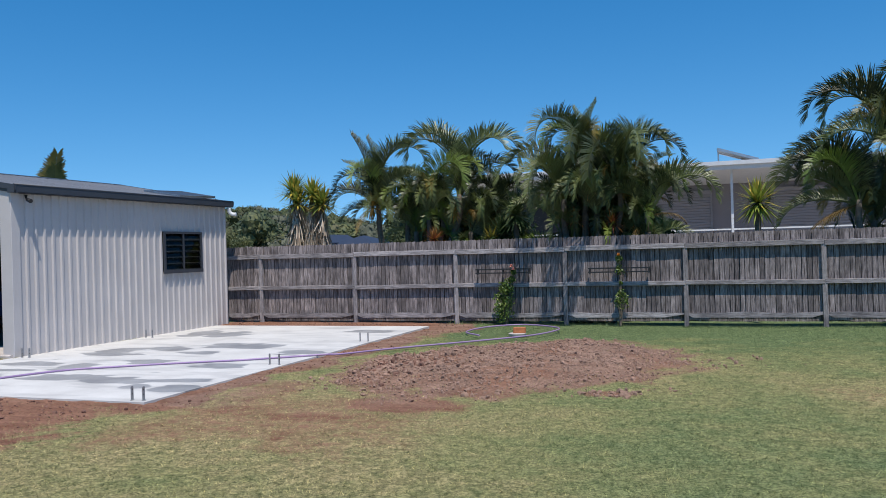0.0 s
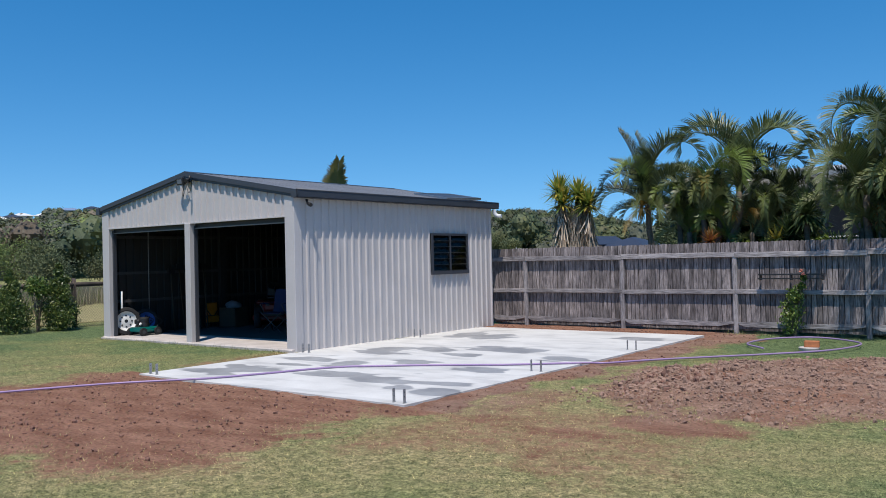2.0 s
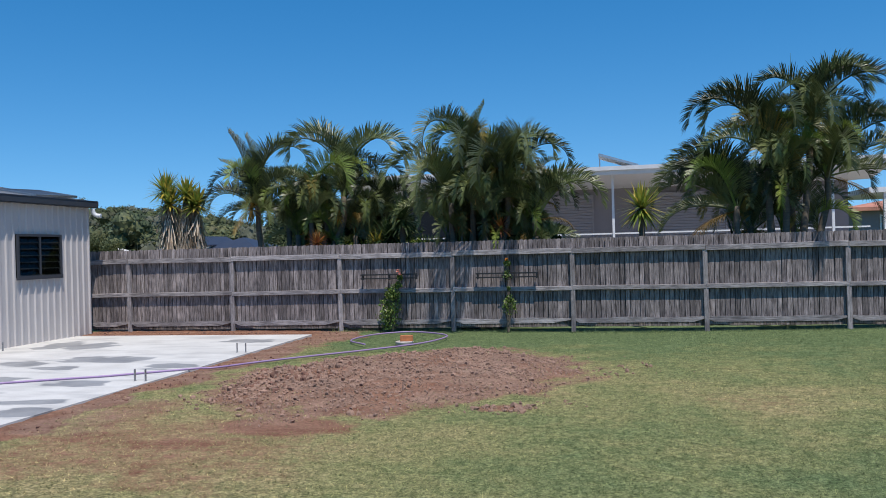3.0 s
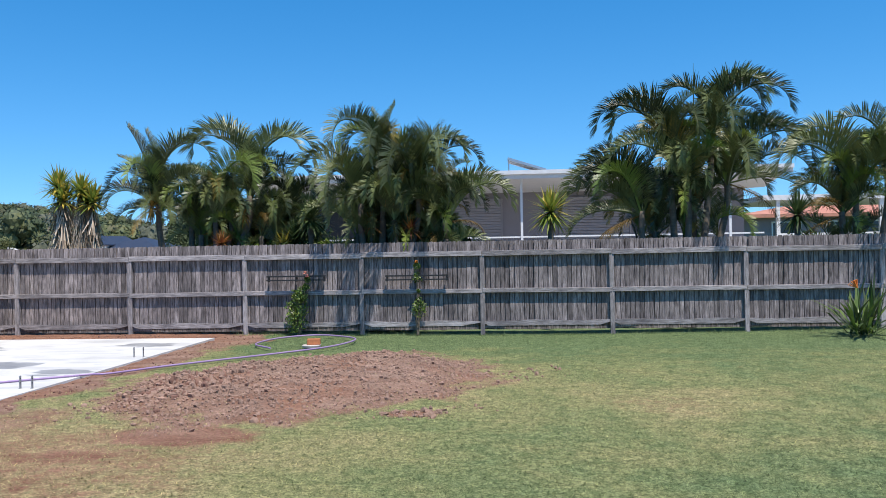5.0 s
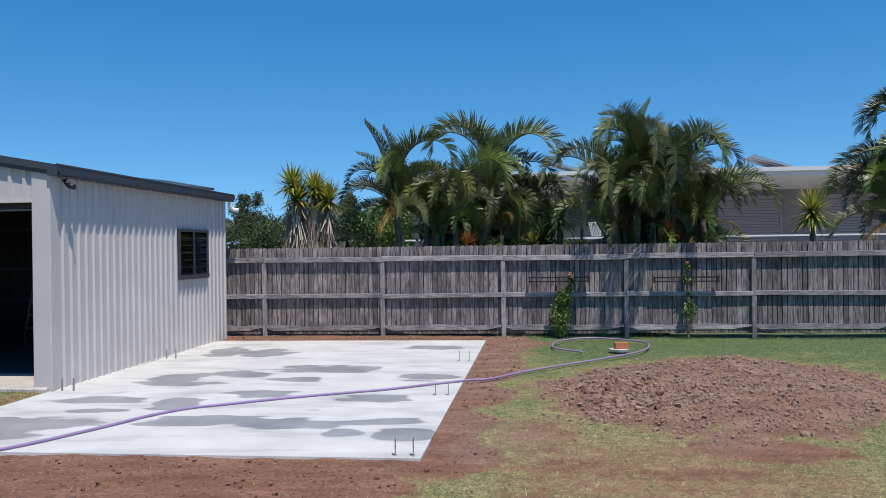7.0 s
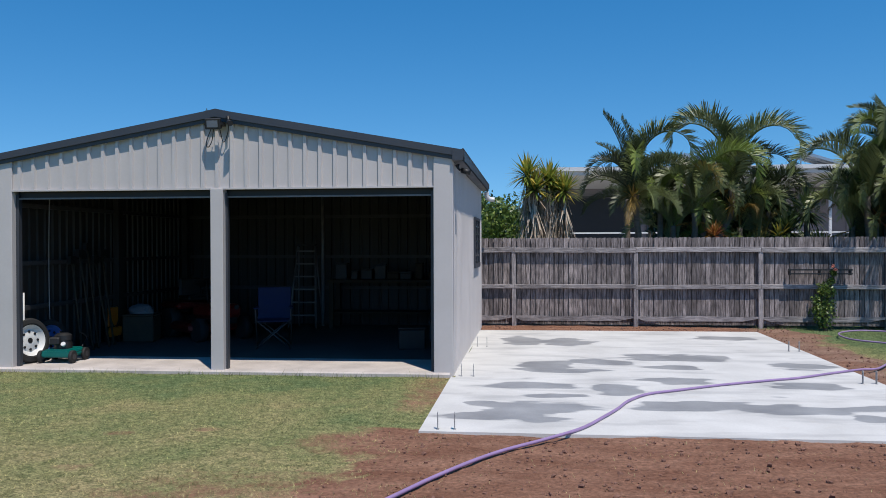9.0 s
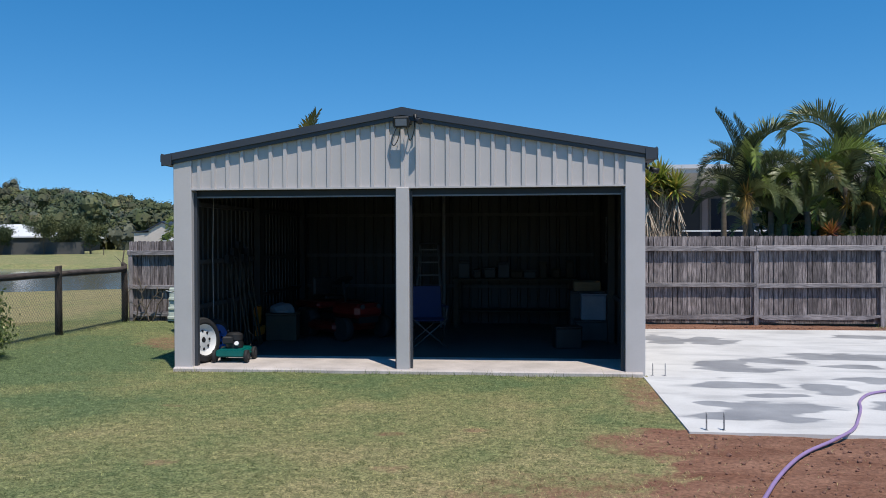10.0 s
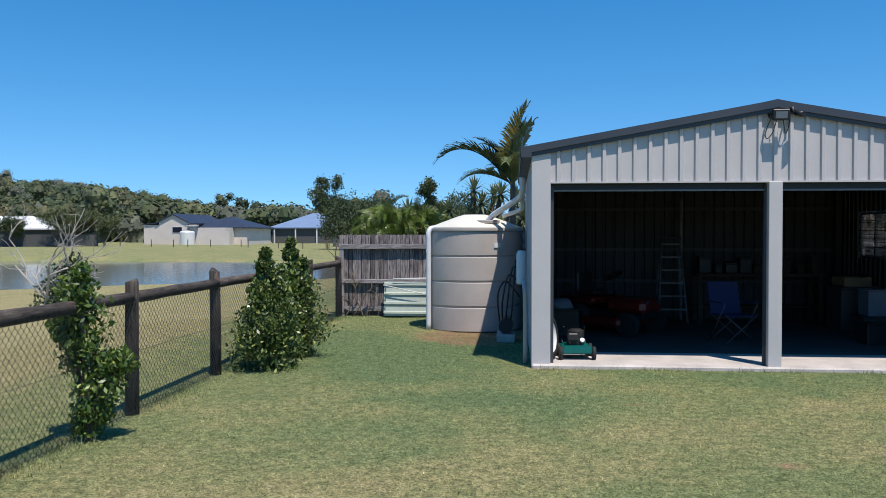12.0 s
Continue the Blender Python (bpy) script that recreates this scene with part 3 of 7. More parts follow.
def grass():
    """Short blades over the yard's lawn, sparser far off and none on bare soil."""
    rng = np.random.default_rng(4)
    n = 1250000
    x, y = rng.uniform(-14.5, 20, n), -10.0 + 16.6 * rng.random(n) ** 1.35
    keep = (soil_mask(x, y) + 0.30 * rng.standard_normal(n) < 0.5)
    keep &= ~((x > -6.05) & (x < 0.0) & (y > -0.12)) & ~((x > -0.06) & (x < 5.06) & (y > -3.1))
    x, y = x[keep], y[keep]
    n = len(x)
    z = height(x, y)
    a, h, w = rng.uniform(0, 2 * np.pi, n), rng.uniform(0.010, 0.026, n), rng.uniform(0.0015, 0.0032, n)
    lean = rng.uniform(0.8, 2.0, n) * h
    b = rng.uniform(0, 2 * np.pi, n)
    # taller tufts where the mower does not reach
    m = 9000
    wx = np.concatenate([-9.72 + rng.normal(0, 0.10, m), rng.uniform(5.2, 20, m), rng.uniform(-6.0, -0.1, m // 6)])
    wy = np.concatenate([rng.uniform(-9, 6.2, m), 6.32 + rng.normal(0, 0.07, m), -0.17 + rng.normal(0, 0.025, m // 6)])
    keep = waves(wx, wy, 2.1, 3.0) + 0.4 * rng.standard_normal(len(wx)) > 0.05
    wx, wy = wx[keep], wy[keep]
    n2 = len(wx)
    x, y, z = np.concatenate([x, wx]), np.concatenate([y, wy]), np.concatenate([z, height(wx, wy)])
    a, b = np.concatenate([a, rng.uniform(0, 2 * np.pi, n2)]), np.concatenate([b, rng.uniform(0, 2 * np.pi, n2)])
    tall = rng.gamma(2.0, 0.015, n2) + 0.015
    h, w, lean = np.concatenate([h, tall]), np.concatenate([w, rng.uniform(0.002, 0.004, n2)]), np.concatenate([lean, tall * rng.uniform(0.1, 0.8, n2)])
    n += n2
    v = np.empty((n, 3, 3))
    v[:, 0] = np.stack([x - w * np.cos(a), y - w * np.sin(a), z - 0.004], -1)
    v[:, 1] = np.stack([x + w * np.cos(a), y + w * np.sin(a), z - 0.004], -1)
    v[:, 2] = np.stack([x + lean * np.cos(b), y + lean * np.sin(b), z + h], -1)
    me = bpy.data.meshes.new("grass_blades")
    me.vertices.add(n * 3)
    me.vertices.foreach_set("co", v.ravel())
    me.loops.add(n * 3)
    me.loops.foreach_set("vertex_index", np.arange(n * 3))
    me.polygons.add(n)
    me.polygons.foreach_set("loop_start", np.arange(0, n * 3, 3))
    me.update(calc_edges=True)
    me.attributes.new("dry", "FLOAT", "POINT").data.foreach_set("value", np.repeat(dryness(x, y), 3).astype(np.float32))
    me.materials.append(M["blades"])
    tagged(new("grass", me), "short mown lawn grass, partly yellowed", "grass", kind="stuff")


grass()

# ---- new concrete slab ----
SLAB = 0.002
DAMP = [
    (0.84, 3.87, 0.32, 0.65), (1.53, 3.66, 0.41, 0.46), (4.25, 4.42, 0.52, 0.28), (1.22, 1.06, 0.39, 0.37), (1.9, 1.42, 0.37, 0.32), (1.36, 0.59, 0.6, 0.19),
    (2.97, 1.9, 0.71, 0.31), (2.8, 0.95, 0.33, 0.2), (4.52, 1.17, 0.46, 0.27), (0.9, -0.57, 0.54, 0.18), (1.91, -0.79, 0.24, 0.35), (2.74, -0.13, 0.43, 0.24),
    (0.43, -1.68, 0.18, 0.14), (1.17, -1.24, 0.35, 0.13), (0.95, -1.9, 0.58, 0.26), (0.65, -2.34, 0.61, 0.19), (2.66, -1.68, 0.64, 0.27), (3.34, -1.82, 0.56, 0.23),
    (4.47, -1.66, 0.43, 0.15), (4.15, -2.19, 0.2, 0.14), (4.67, -2.24, 0.28, 0.23), (4.11, -0.42, 0.39, 0.22)]


def new_slab():
    x, y = np.meshgrid(np.linspace(-0.03, 4.965, 100), np.linspace(0, 1, 176))
    x, y = x * (1 + 0.020 * y), (-3.03 - 0.011 * x) * (1 - y) + 5.54 * y
    ny, nx = x.shape
    i = np.arange(nx * ny).reshape(ny, nx)
    f = np.stack([i[:-1, :-1], i[:-1, 1:], i[1:, 1:], i[1:, :-1]], -1).reshape(-1, 4).tolist()
    top = np.stack([x, y, np.full_like(x, SLAB)], -1).reshape(-1, 3).tolist()
    rim = [*i[0, :], *i[1:, -1], *i[-1, -2::-1], *i[-2:0:-1, 0]]
    low = []
    for k in rim:
        low.append(len(top))
        top.append([top[k][0], top[k][1], -0.1])
    for k in range(len(rim)):
        j = (k + 1) % len(rim)
        f.append([int(rim[j]), int(rim[k]), low[k], low[j]])
    ob = tagged(raw("concrete_slab", top, f, "concrete"), "newly poured pale concrete slab with damp patches", "slab")
    damp = np.full(len(top), 0.0)
    v = np.array(top)
    for cx, cy, rx, ry in DAMP:
        damp = np.maximum(damp, 1 - np.hypot((v[:, 0] - cx) / (rx * 1.5), (v[:, 1] - cy) / (ry * 1.6)))
    ob.data.attributes.new("damp", "FLOAT", "POINT").data.foreach_set("value", np.clip(damp, 0, 1).astype(np.float32))


new_slab()


# ---- the shed ----
def rib_profile(u0, u1, pitch=0.19, top=0.038, foot=0.064, high=0.03, phase=0.095):
    """Breaks of a ribbed sheet between u0 and u1: (u, depth)."""
    pts = []
    k = math.floor((u0 - phase) / pitch) - 1
    while k * pitch + phase < u1 + pitch:
        c = k * pitch + phase
        pts += [(c - foot / 2, 0), (c - top / 2, high), (c + top / 2, high), (c + foot / 2, 0)]
        k += 1

    def at(u):
        for (a, p), (b, q) in zip(pts, pts[1:]):
            if a <= u <= b:
                return p + (q - p) * (u - a) / (b - a)
        return 0
    return [(u0, at(u0))] + [p for p in pts if u0 + 1e-4 < p[0] < u1 - 1e-4] + [(u1, at(u1))]


def ribbed(bm, u0, u1, low, high, put, thick=0.004, **k):
    """A ribbed sheet with thickness. low, high: heights by u; put(u, depth, z) gives the place."""
    prof = rib_profile(u0, u1, **k)
    front = [(bm.verts.new(put(u, d, low(u))), bm.verts.new(put(u, d, high(u)))) for u, d in prof]
    back = [(bm.verts.new(put(u, d - thick, low(u))), bm.verts.new(put(u, d - thick, high(u)))) for u, d in prof]
    for a, b in zip(front, front[1:]):
        bm.faces.new((a[0], b[0], b[1], a[1]))
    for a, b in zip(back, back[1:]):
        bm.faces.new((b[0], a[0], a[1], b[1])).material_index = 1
    for f, g in zip(zip(front, front[1:]), zip(back, back[1:])):
        bm.faces.new((f[0][1], f[1][1], g[1][1], g[0][1]))
        bm.faces.new((f[1][0], f[0][0], g[0][0], g[1][0]))
    for f, g in ((front[0], back[0]), (back[-1], front[-1])):
        bm.faces.new((g[0], f[0], f[1], g[1]))
    return bm


def roof_z(x):
    return 3.335 - 0.178 * abs(x + 3.0)


shed = thing("shed", "light grey ribbed steel shed with open double doors", "shed")
EAVE = 2.66
# one floor in two tones: indoor shade is put into the rear colour
part("threshold", prism(bmesh.new(), [(-0.11, -0.08), (-0.11, 0.035), (-0.07, 0.05), (1.1, 0.05), (1.1, -0.08)], (-5.985, -0.035), "x"), "lit_floor", shed, "front strip of the concrete floor in its sunlit tone")
part("floor_slab", boxes((-5.96, -0.04, 1.1, 5.95, -0.08, 0.05)), "shaded_floor", shed, "concrete floor darkened for the indoor shade")

# side walls, the right one open for the window
WY0, WY1, WZ0, WZ1 = 3.76, 5.03, 1.265, 2.085
bm = bmesh.new()
right = lambda u, d, z: (-0.03 + d, u, z)
flat = lambda v: (lambda u: v)
ribbed(bm, 0.14, WY0, flat(-0.02), flat(EAVE), right)
ribbed(bm, WY0, WY1, flat(-0.02), flat(WZ0), right)
ribbed(bm, WY0, WY1, flat(WZ1), flat(EAVE), right)
ribbed(bm, WY1, 6.0, flat(-0.02), flat(EAVE), right)
part("side_wall", bm, "sheet", shed)
bm = ribbed(bmesh.new(), 0.14, 6.0, flat(-0.02), flat(EAVE), lambda u, d, z: (-5.97 - d, u, z))
part("side_wall", bm, "sheet", shed)
bm = ribbed(bmesh.new(), -5.97, -0.03, flat(-0.02), lambda u: roof_z(u) - 0.04, lambda u, d, z: (u, 5.97 + d, z))
part("back_wall", bm, "sheet", shed)
# gable sheet over the doors
bm = ribbed(bmesh.new(), -5.76, -0.24, flat(2.352), lambda u: roof_z(u) - 0.04, lambda u, d, z: (u, 0.0 - d, z), phase=-5.662)
part("gable_wall", bm, "sheet", shed)
part("head_flashing", boxes((-5.77, -0.23, -0.034, 0.03, 2.335, 2.355)), "sheet", shed)
# corner posts with their folded flashings
for a, b in ((-6.0, -5.76), (-0.24, 0.0)):
    bm = bmesh.new()
    prism(bm, [(a, -0.05), (b, -0.05), (b, roof_z(b) - 0.05), (a, roof_z(a) - 0.05)], (-0.036, 0.14), "y")
    bmesh.ops.bevel(bm, geom=bm.edges[:], offset=0.006, segments=1, affect="EDGES")
    part("corner_post", bm, "sheet", shed)
bm = boxes((-3.085, -2.92, -0.045, 0.12, -0.04, 2.345), bevel=0.006)
part("centre_post", bm, "sheet", shed)
# roof: two ribbed slopes
for s in (-1, 1):
    bm = ribbed(bmesh.new(), -0.06, 6.08, flat(0.0), flat(3.075), lambda u, d, z, s=s: (-3.0 + s * z, u, 3.312 - 0.178 * z + d), thick=0.004)
    part("roof_sheet", bm, "roof_sheet", shed, "dark grey ribbed roof sheeting")
bm = prism(bmesh.new(), [(-3.16, 3.318), (-3.0, 3.352), (-2.84, 3.318), (-2.84, 3.31), (-3.0, 3.342), (-3.16, 3.31)], (-0.08, 6.1), "y")
part("ridge_cap", bm, "slate", shed)
for y0, y1 in ((-0.085, -0.055), (6.09, 6.12)):
    for s in (-1, 1):
        e = -3.0 + s * 3.15
        bm = prism(bmesh.new(), [(-3.0, 3.345), (e, roof_z(e) + 0.012), (e, roof_z(e) - 0.075), (-3.0, 3.25)], (y0, y1), "y")
        part("barge_board", bm, "slate", shed, "dark slate barge flashing")
        if y0 < 0:
            bm = prism(bmesh.new(), [(-3.0, 3.25), (e, roof_z(e) - 0.073), (e, roof_z(e) - 0.125), (-3.0, 3.20)], (-0.06, -0.04), "y")
            part("barge_trim", bm, "slate", shed)
for s in (-1, 1):
    a, b = (0.0, 0.135) if s > 0 else (-6.135, -6.0)
    w = 0.012
    lo, hi = 2.66, 2.795
    bm = boxes((a, b, -0.09, 6.12, lo, lo + w), (b - w if s > 0 else a, b if s > 0 else a + w, -0.09, 6.12, lo, hi),
               (a if s > 0 else b - w, a + w if s > 0 else b, -0.09, 6.12, lo, hi - 0.02), (a, b, -0.095, -0.085, lo, hi), (a, b, 6.115, 6.125, lo, hi))
    part("gutter", bm, "slate", shed, "dark slate box gutter")
    tube_bm = tube(bmesh.new(), [(b - 0.004 if s > 0 else a + 0.004, -0.09, hi), (b - 0.004 if s > 0 else a + 0.004, 6.12, hi)], 0.012, 6)
    part("gutter_bead", tube_bm, "slate", shed)
# roller curtains, wound up behind the head
for a, b in ((-5.74, -3.09), (-2.915, -0.26)):
    part("roller_door", tube(bmesh.new(), [(a, 0.24, 2.46), (b, 0.24, 2.46)], 0.16, 20), "slate", shed, "dark rolled-up roller door")
    part("door_bottom_bar", boxes((a, b, 0.055, 0.10, 2.236, 2.256)), "shaded_alu", shed, "aluminium bottom bar of the roller door")
    # slate curtain coloured black to paint the dark gap under the head
    part("door_curtain_edge", boxes((a, b, 0.085, 0.10, 2.256, 2.40)), "black", shed)
    for x in (a, b):
        part("door_track", boxes((x - 0.022, x + 0.022, 0.05, 0.12, 0.05, 2.3)), "slate", shed)
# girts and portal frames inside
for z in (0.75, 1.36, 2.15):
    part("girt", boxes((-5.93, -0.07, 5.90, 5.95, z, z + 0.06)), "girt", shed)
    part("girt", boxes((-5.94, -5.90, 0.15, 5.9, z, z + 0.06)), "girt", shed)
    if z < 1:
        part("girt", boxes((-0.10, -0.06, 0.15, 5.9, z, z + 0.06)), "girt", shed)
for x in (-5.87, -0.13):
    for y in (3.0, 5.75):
        part("frame_column", boxes((x - 0.05, x + 0.05, y - 0.08, y + 0.08, 0.05, 2.6)), "shaded_liner", shed)
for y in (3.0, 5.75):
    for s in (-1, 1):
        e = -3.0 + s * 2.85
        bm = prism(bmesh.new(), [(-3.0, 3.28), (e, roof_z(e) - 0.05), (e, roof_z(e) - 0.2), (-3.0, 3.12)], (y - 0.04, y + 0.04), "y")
        part("rafter", bm, "shaded_liner", shed)
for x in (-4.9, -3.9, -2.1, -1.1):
    part("purlin", boxes((x - 0.03, x + 0.03, 0.0, 5.95, roof_z(x) - 0.12, roof_z(x) - 0.035)), "shaded_liner", shed)
# louvre window
window = part("window", boxes((0.0, 0.03, WY0 - 0.01, WY0 + 0.045, WZ0, WZ1), (0.0, 0.03, WY1 - 0.045, WY1 + 0.01, WZ0, WZ1), (0.0, 0.03, WY0 + 0.045, WY1 - 0.045, WZ1 - 0.045, WZ1),
                             (0.0, 0.036, WY0 - 0.02, WY1 + 0.02, WZ0 - 0.045, WZ0 + 0.03), (0.002, 0.028, (WY0 + WY1) / 2 - 0.02, (WY0 + WY1) / 2 + 0.02, WZ0 + 0.03, WZ1 - 0.045)), "slate", shed, "dark framed louvre window")
for a, b in ((WY0 + 0.045, (WY0 + WY1) / 2 - 0.02), ((WY0 + WY1) / 2 + 0.02, WY1 - 0.045)):
    for k in range(6):
        z = WZ0 + 0.09 + k * 0.125
        bm = box(bmesh.new(), -0.0, 0.004, a, b, -0.065, 0.065, m=pose(-0.005, 0, z, 0, -24, 0))
        pane = part("louvre_blade", bm, "glass", window)
        part("blade_clip", boxes((0.004, 0.016, a, b, z - 0.060, z - 0.044)), "steel", window)
    part("security_mesh", boxes(*[(-0.022, -0.017, a, b, WZ0 + 0.05 + j * 0.145, WZ0 + 0.06 + j * 0.145) for j in range(5)], *[(-0.026, -0.02, a + (b - a) * j / 4 - 0.004, a + (b - a) * j / 4 + 0.004, WZ0 + 0.03, WZ1 - 0.05) for j in (1, 2, 3)]), "black", window)
# fascia fittings
part("downpipe_elbow", tube(bmesh.new(), curve([(0.10, 5.98, 2.64), (0.11, 6.0, 2.55), (0.16, 6.03, 2.50), (0.25, 6.05, 2.49)], 5), 0.045, 12), "pvc", shed, "white downpipe elbow")
bm = tube(bmesh.new(), curve([(-6.09, 3.0, 2.62), (-6.09, 3.05, 2.40), (-6.16, 3.3, 2.28), (-6.55, 3.95, 2.05), (-6.68, 4.1, 1.93)], 8), 0.05, 12)
part("downpipe", bm, "pvc", shed, "white downpipe running to the tank")
bm = tube(bmesh.new(), curve([(-6.09, 3.35, 2.62), (-6.09, 3.4, 2.2), (-6.12, 3.5, 2.10), (-6.4, 4.1, 2.02)], 8), 0.04, 12)
part("downpipe", bm, "pvc", shed, "white downpipe running to the tank")
part("conduit", tube(bmesh.new(), curve([(-6.07, 0.35, 0.0), (-6.07, 0.35, 0.7), (-6.08, 0.4, 1.0), (-6.09, 0.8, 1.05)], 6), 0.03, 10), "tank", shed, "pale grey conduit")

flood = thing("floodlight", "black flood light on the gable with loose cables", "floodlight", (-2.99, -0.16, 3.15))
part("housing", box(bmesh.new(), -0.1, 0.1, -0.045, 0.02, -0.068, 0.068, 0.01, pose(0, 0, 0, 12, 0, 0)), "black", flood)
part("lens", box(bmesh.new(), -0.07, 0.07, -0.050, -0.044, -0.042, 0.042, 0, pose(0, 0, 0, 12, 0, 0)), "pale_blue", flood, "pale glass lens")
part("bracket", boxes((-0.11, -0.1, -0.02, 0.13, -0.02, 0.02), (0.1, 0.11, -0.02, 0.13, -0.02, 0.02), (-0.11, 0.11, 0.11, 0.13, -0.02, 0.02)), "black", flood)
part("cable", tube(bmesh.new(), curve([(-0.02, 0.06, -0.03), (-0.06, 0.1, -0.2), (-0.12, 0.12, -0.28), (-0.14, 0.13, -0.2), (-0.05, 0.13, 0.03)], 5), 0.006, 5), "black", flood)
part("cable", tube(bmesh.new(), curve([(0.05, 0.06, -0.03), (0.09, 0.1, -0.22), (0.14, 0.12, -0.1), (0.15, 0.12, 0.06)], 5), 0.006, 5), "black", flood)


def security_camera(at, turn):
    t = thing("security_camera", "small black bullet camera under the eave", "camera", at, turn)
    part("housing", tube(bmesh.new(), [(0, 0, 0), (0, -0.11, -0.03)], [0.032, 0.036], 12), "black", t)
    part("mount", tube(bmesh.new(), [(0, 0.02, 0.0), (0, 0.05, 0.03), (0, 0.06, 0.075)], [0.014, 0.014, 0.03], 8), "black", t)


security_camera((-2.8, -0.14, 3.17), 30)
security_camera((0.09, 0.22, 2.56), 70)
rack = thing("solar_collector", "pale framed solar panel lying on the shed roof", "solar panel", (-0.62, 5.2, 2.905))
LIE = pose(0, 0, 0.03, 2, 10.1, 0)
part("panel", box(bmesh.new(), -0.42, 0.42, -0.62, 0.62, 0.0, 0.03, 0, LIE), "slate", rack)
rows = ((-0.46, -0.42, -0.65, 0.65), (0.42, 0.46, -0.65, 0.65), (-0.42, 0.42, -0.66, -0.62), (-0.42, 0.42, 0.62, 0.66))
bm = bmesh.new()
for x0, x1, y0, y1 in rows:
    box(bm, x0, x1, y0, y1, -0.005, 0.042, 0, LIE)
part("frame", bm, "alu", rack)
for x in (-0.3, 0.3):
    part("foot", boxes((x - 0.03, x + 0.03, -0.5, 0.5, -0.04 - 0.178 * x, 0.035 - 0.178 * x)), "alu", rack)


# ---- timber paling fence ----
def paling_mesh(w, h, seed):
    r = random.Random(seed)
    bm = prism(bmesh.new(), [(-w / 2, 0), (w / 2, 0), (w / 2, h - 0.012 * r.random()), (w / 4, h), (-w / 2, h - 0.014 * r.random())], (-0.008, 0.008), "y")
    me = bpy.data.meshes.new("paling")
    bm.to_mesh(me)
    bm.free()
    me.materials.append(M["timber"])
    return me


PALINGS = [paling_mesh(w, 1.585, i) for i, w in enumerate((0.077, 0.083, 0.080, 0.083, 0.075, 0.084))]
BACKS = [paling_mesh(w, 1.71, i + 20) for i, w in enumerate((0.115, 0.11))]


def paling_fence(x0, x1, posts, label, y=6.5, seed=1, drop=0.0):
    r = random.Random(seed)
    f = thing("timber_fence", label, "fence", (0, y, 0))
    for p in posts:
        lean = r.uniform(-0.012, 0.012)
        bm = prism(bmesh.new(), [(p - 0.044, -0.1), (p + 0.044, -0.1), (p + 0.044 + lean, 1.55 + drop), (p - 0.044 + lean, 1.55 + drop)], (-0.081, -0.014), "y")
        bmesh.ops.bevel(bm, geom=bm.edges[:], offset=0.006, segments=1, affect="EDGES")
        part("post", bm, "rail_wood", f)
    ends = [x0] + [p for p in posts if x0 < p < x1] + [x1]
    for a, b in zip(ends, ends[1:]):
        for z, h in ((1.45, 0.10), (0.735, 0.085)):
            s, e = r.uniform(-0.012, 0.012), r.uniform(-0.012, 0.012)
            z += drop
            bm = prism(bmesh.new(), [(a + 0.004, z + s), (b - 0.004, z + e), (b - 0.004, z + h + e), (a + 0.004, z + h + s)], (-0.088, -0.012) if z < 1 else (-0.094, -0.012), "y")
            bmesh.ops.bevel(bm, geom=bm.edges[:], offset=0.005, segments=1, affect="EDGES")
            part("rail", bm, "beam", f)
        if b - a > 0.6:
            # plinth board with sagging, tapered ends
            n = 9
            top = [(a + (b - a) * k / n, 0.20 + 0.012 * math.sin(k * 1.1 + a)) for k in range(n + 1)]
            cut = r.uniform(0.2, 0.45)
            bot = [(b - 0.01, 0.17), (b - cut, 0.105), (a + 0.5 * cut, 0.10), (a + 0.01, 0.165)]
            part("plinth_board", prism(bmesh.new(), [(u, v) for u, v in top[::-1]] + [(u, v) for u, v in bot[::-1]], (-0.07, -0.045), "y"), "beam", f)
            part("plinth_board", prism(bmesh.new(), [(a, 0.06), (a + 0.42, 0.06), (a + 0.55, 0.15), (a + 0.4, 0.19), (a, 0.19)], (-0.04, -0.02), "y"), "timber", f)
    x, k = x0 + 0.05, 0
    while x < x1 - 0.02:
        z = 0.16 + drop + r.uniform(-0.004, 0.004)
        share("paling", PALINGS[r.randrange(6)], f, pose(x, 0.002 + 0.005 * r.random(), z, r.uniform(-0.2, 0.2), r.uniform(-0.25, 0.25), 0))
        share("back_paling", BACKS[k % 2], f, pose(x + 0.045, 0.042, z - 0.138, 0, 0, 0))
        x += r.uniform(0.088, 0.096)
        k += 1
    return f


POSTS = [0.62, 3.0, 5.37, 7.71, 10.07, 12.55, 15.05, 17.5, 19.9]
paling_fence(-0.35, 21.0, POSTS, "weathered grey timber paling fence with posts and rails", seed=3)
paling_fence(-9.85, -5.75, [-9.78, -7.5, -5.9], "weathered grey timber paling fence behind the water tank", seed=8, drop=-0.06)


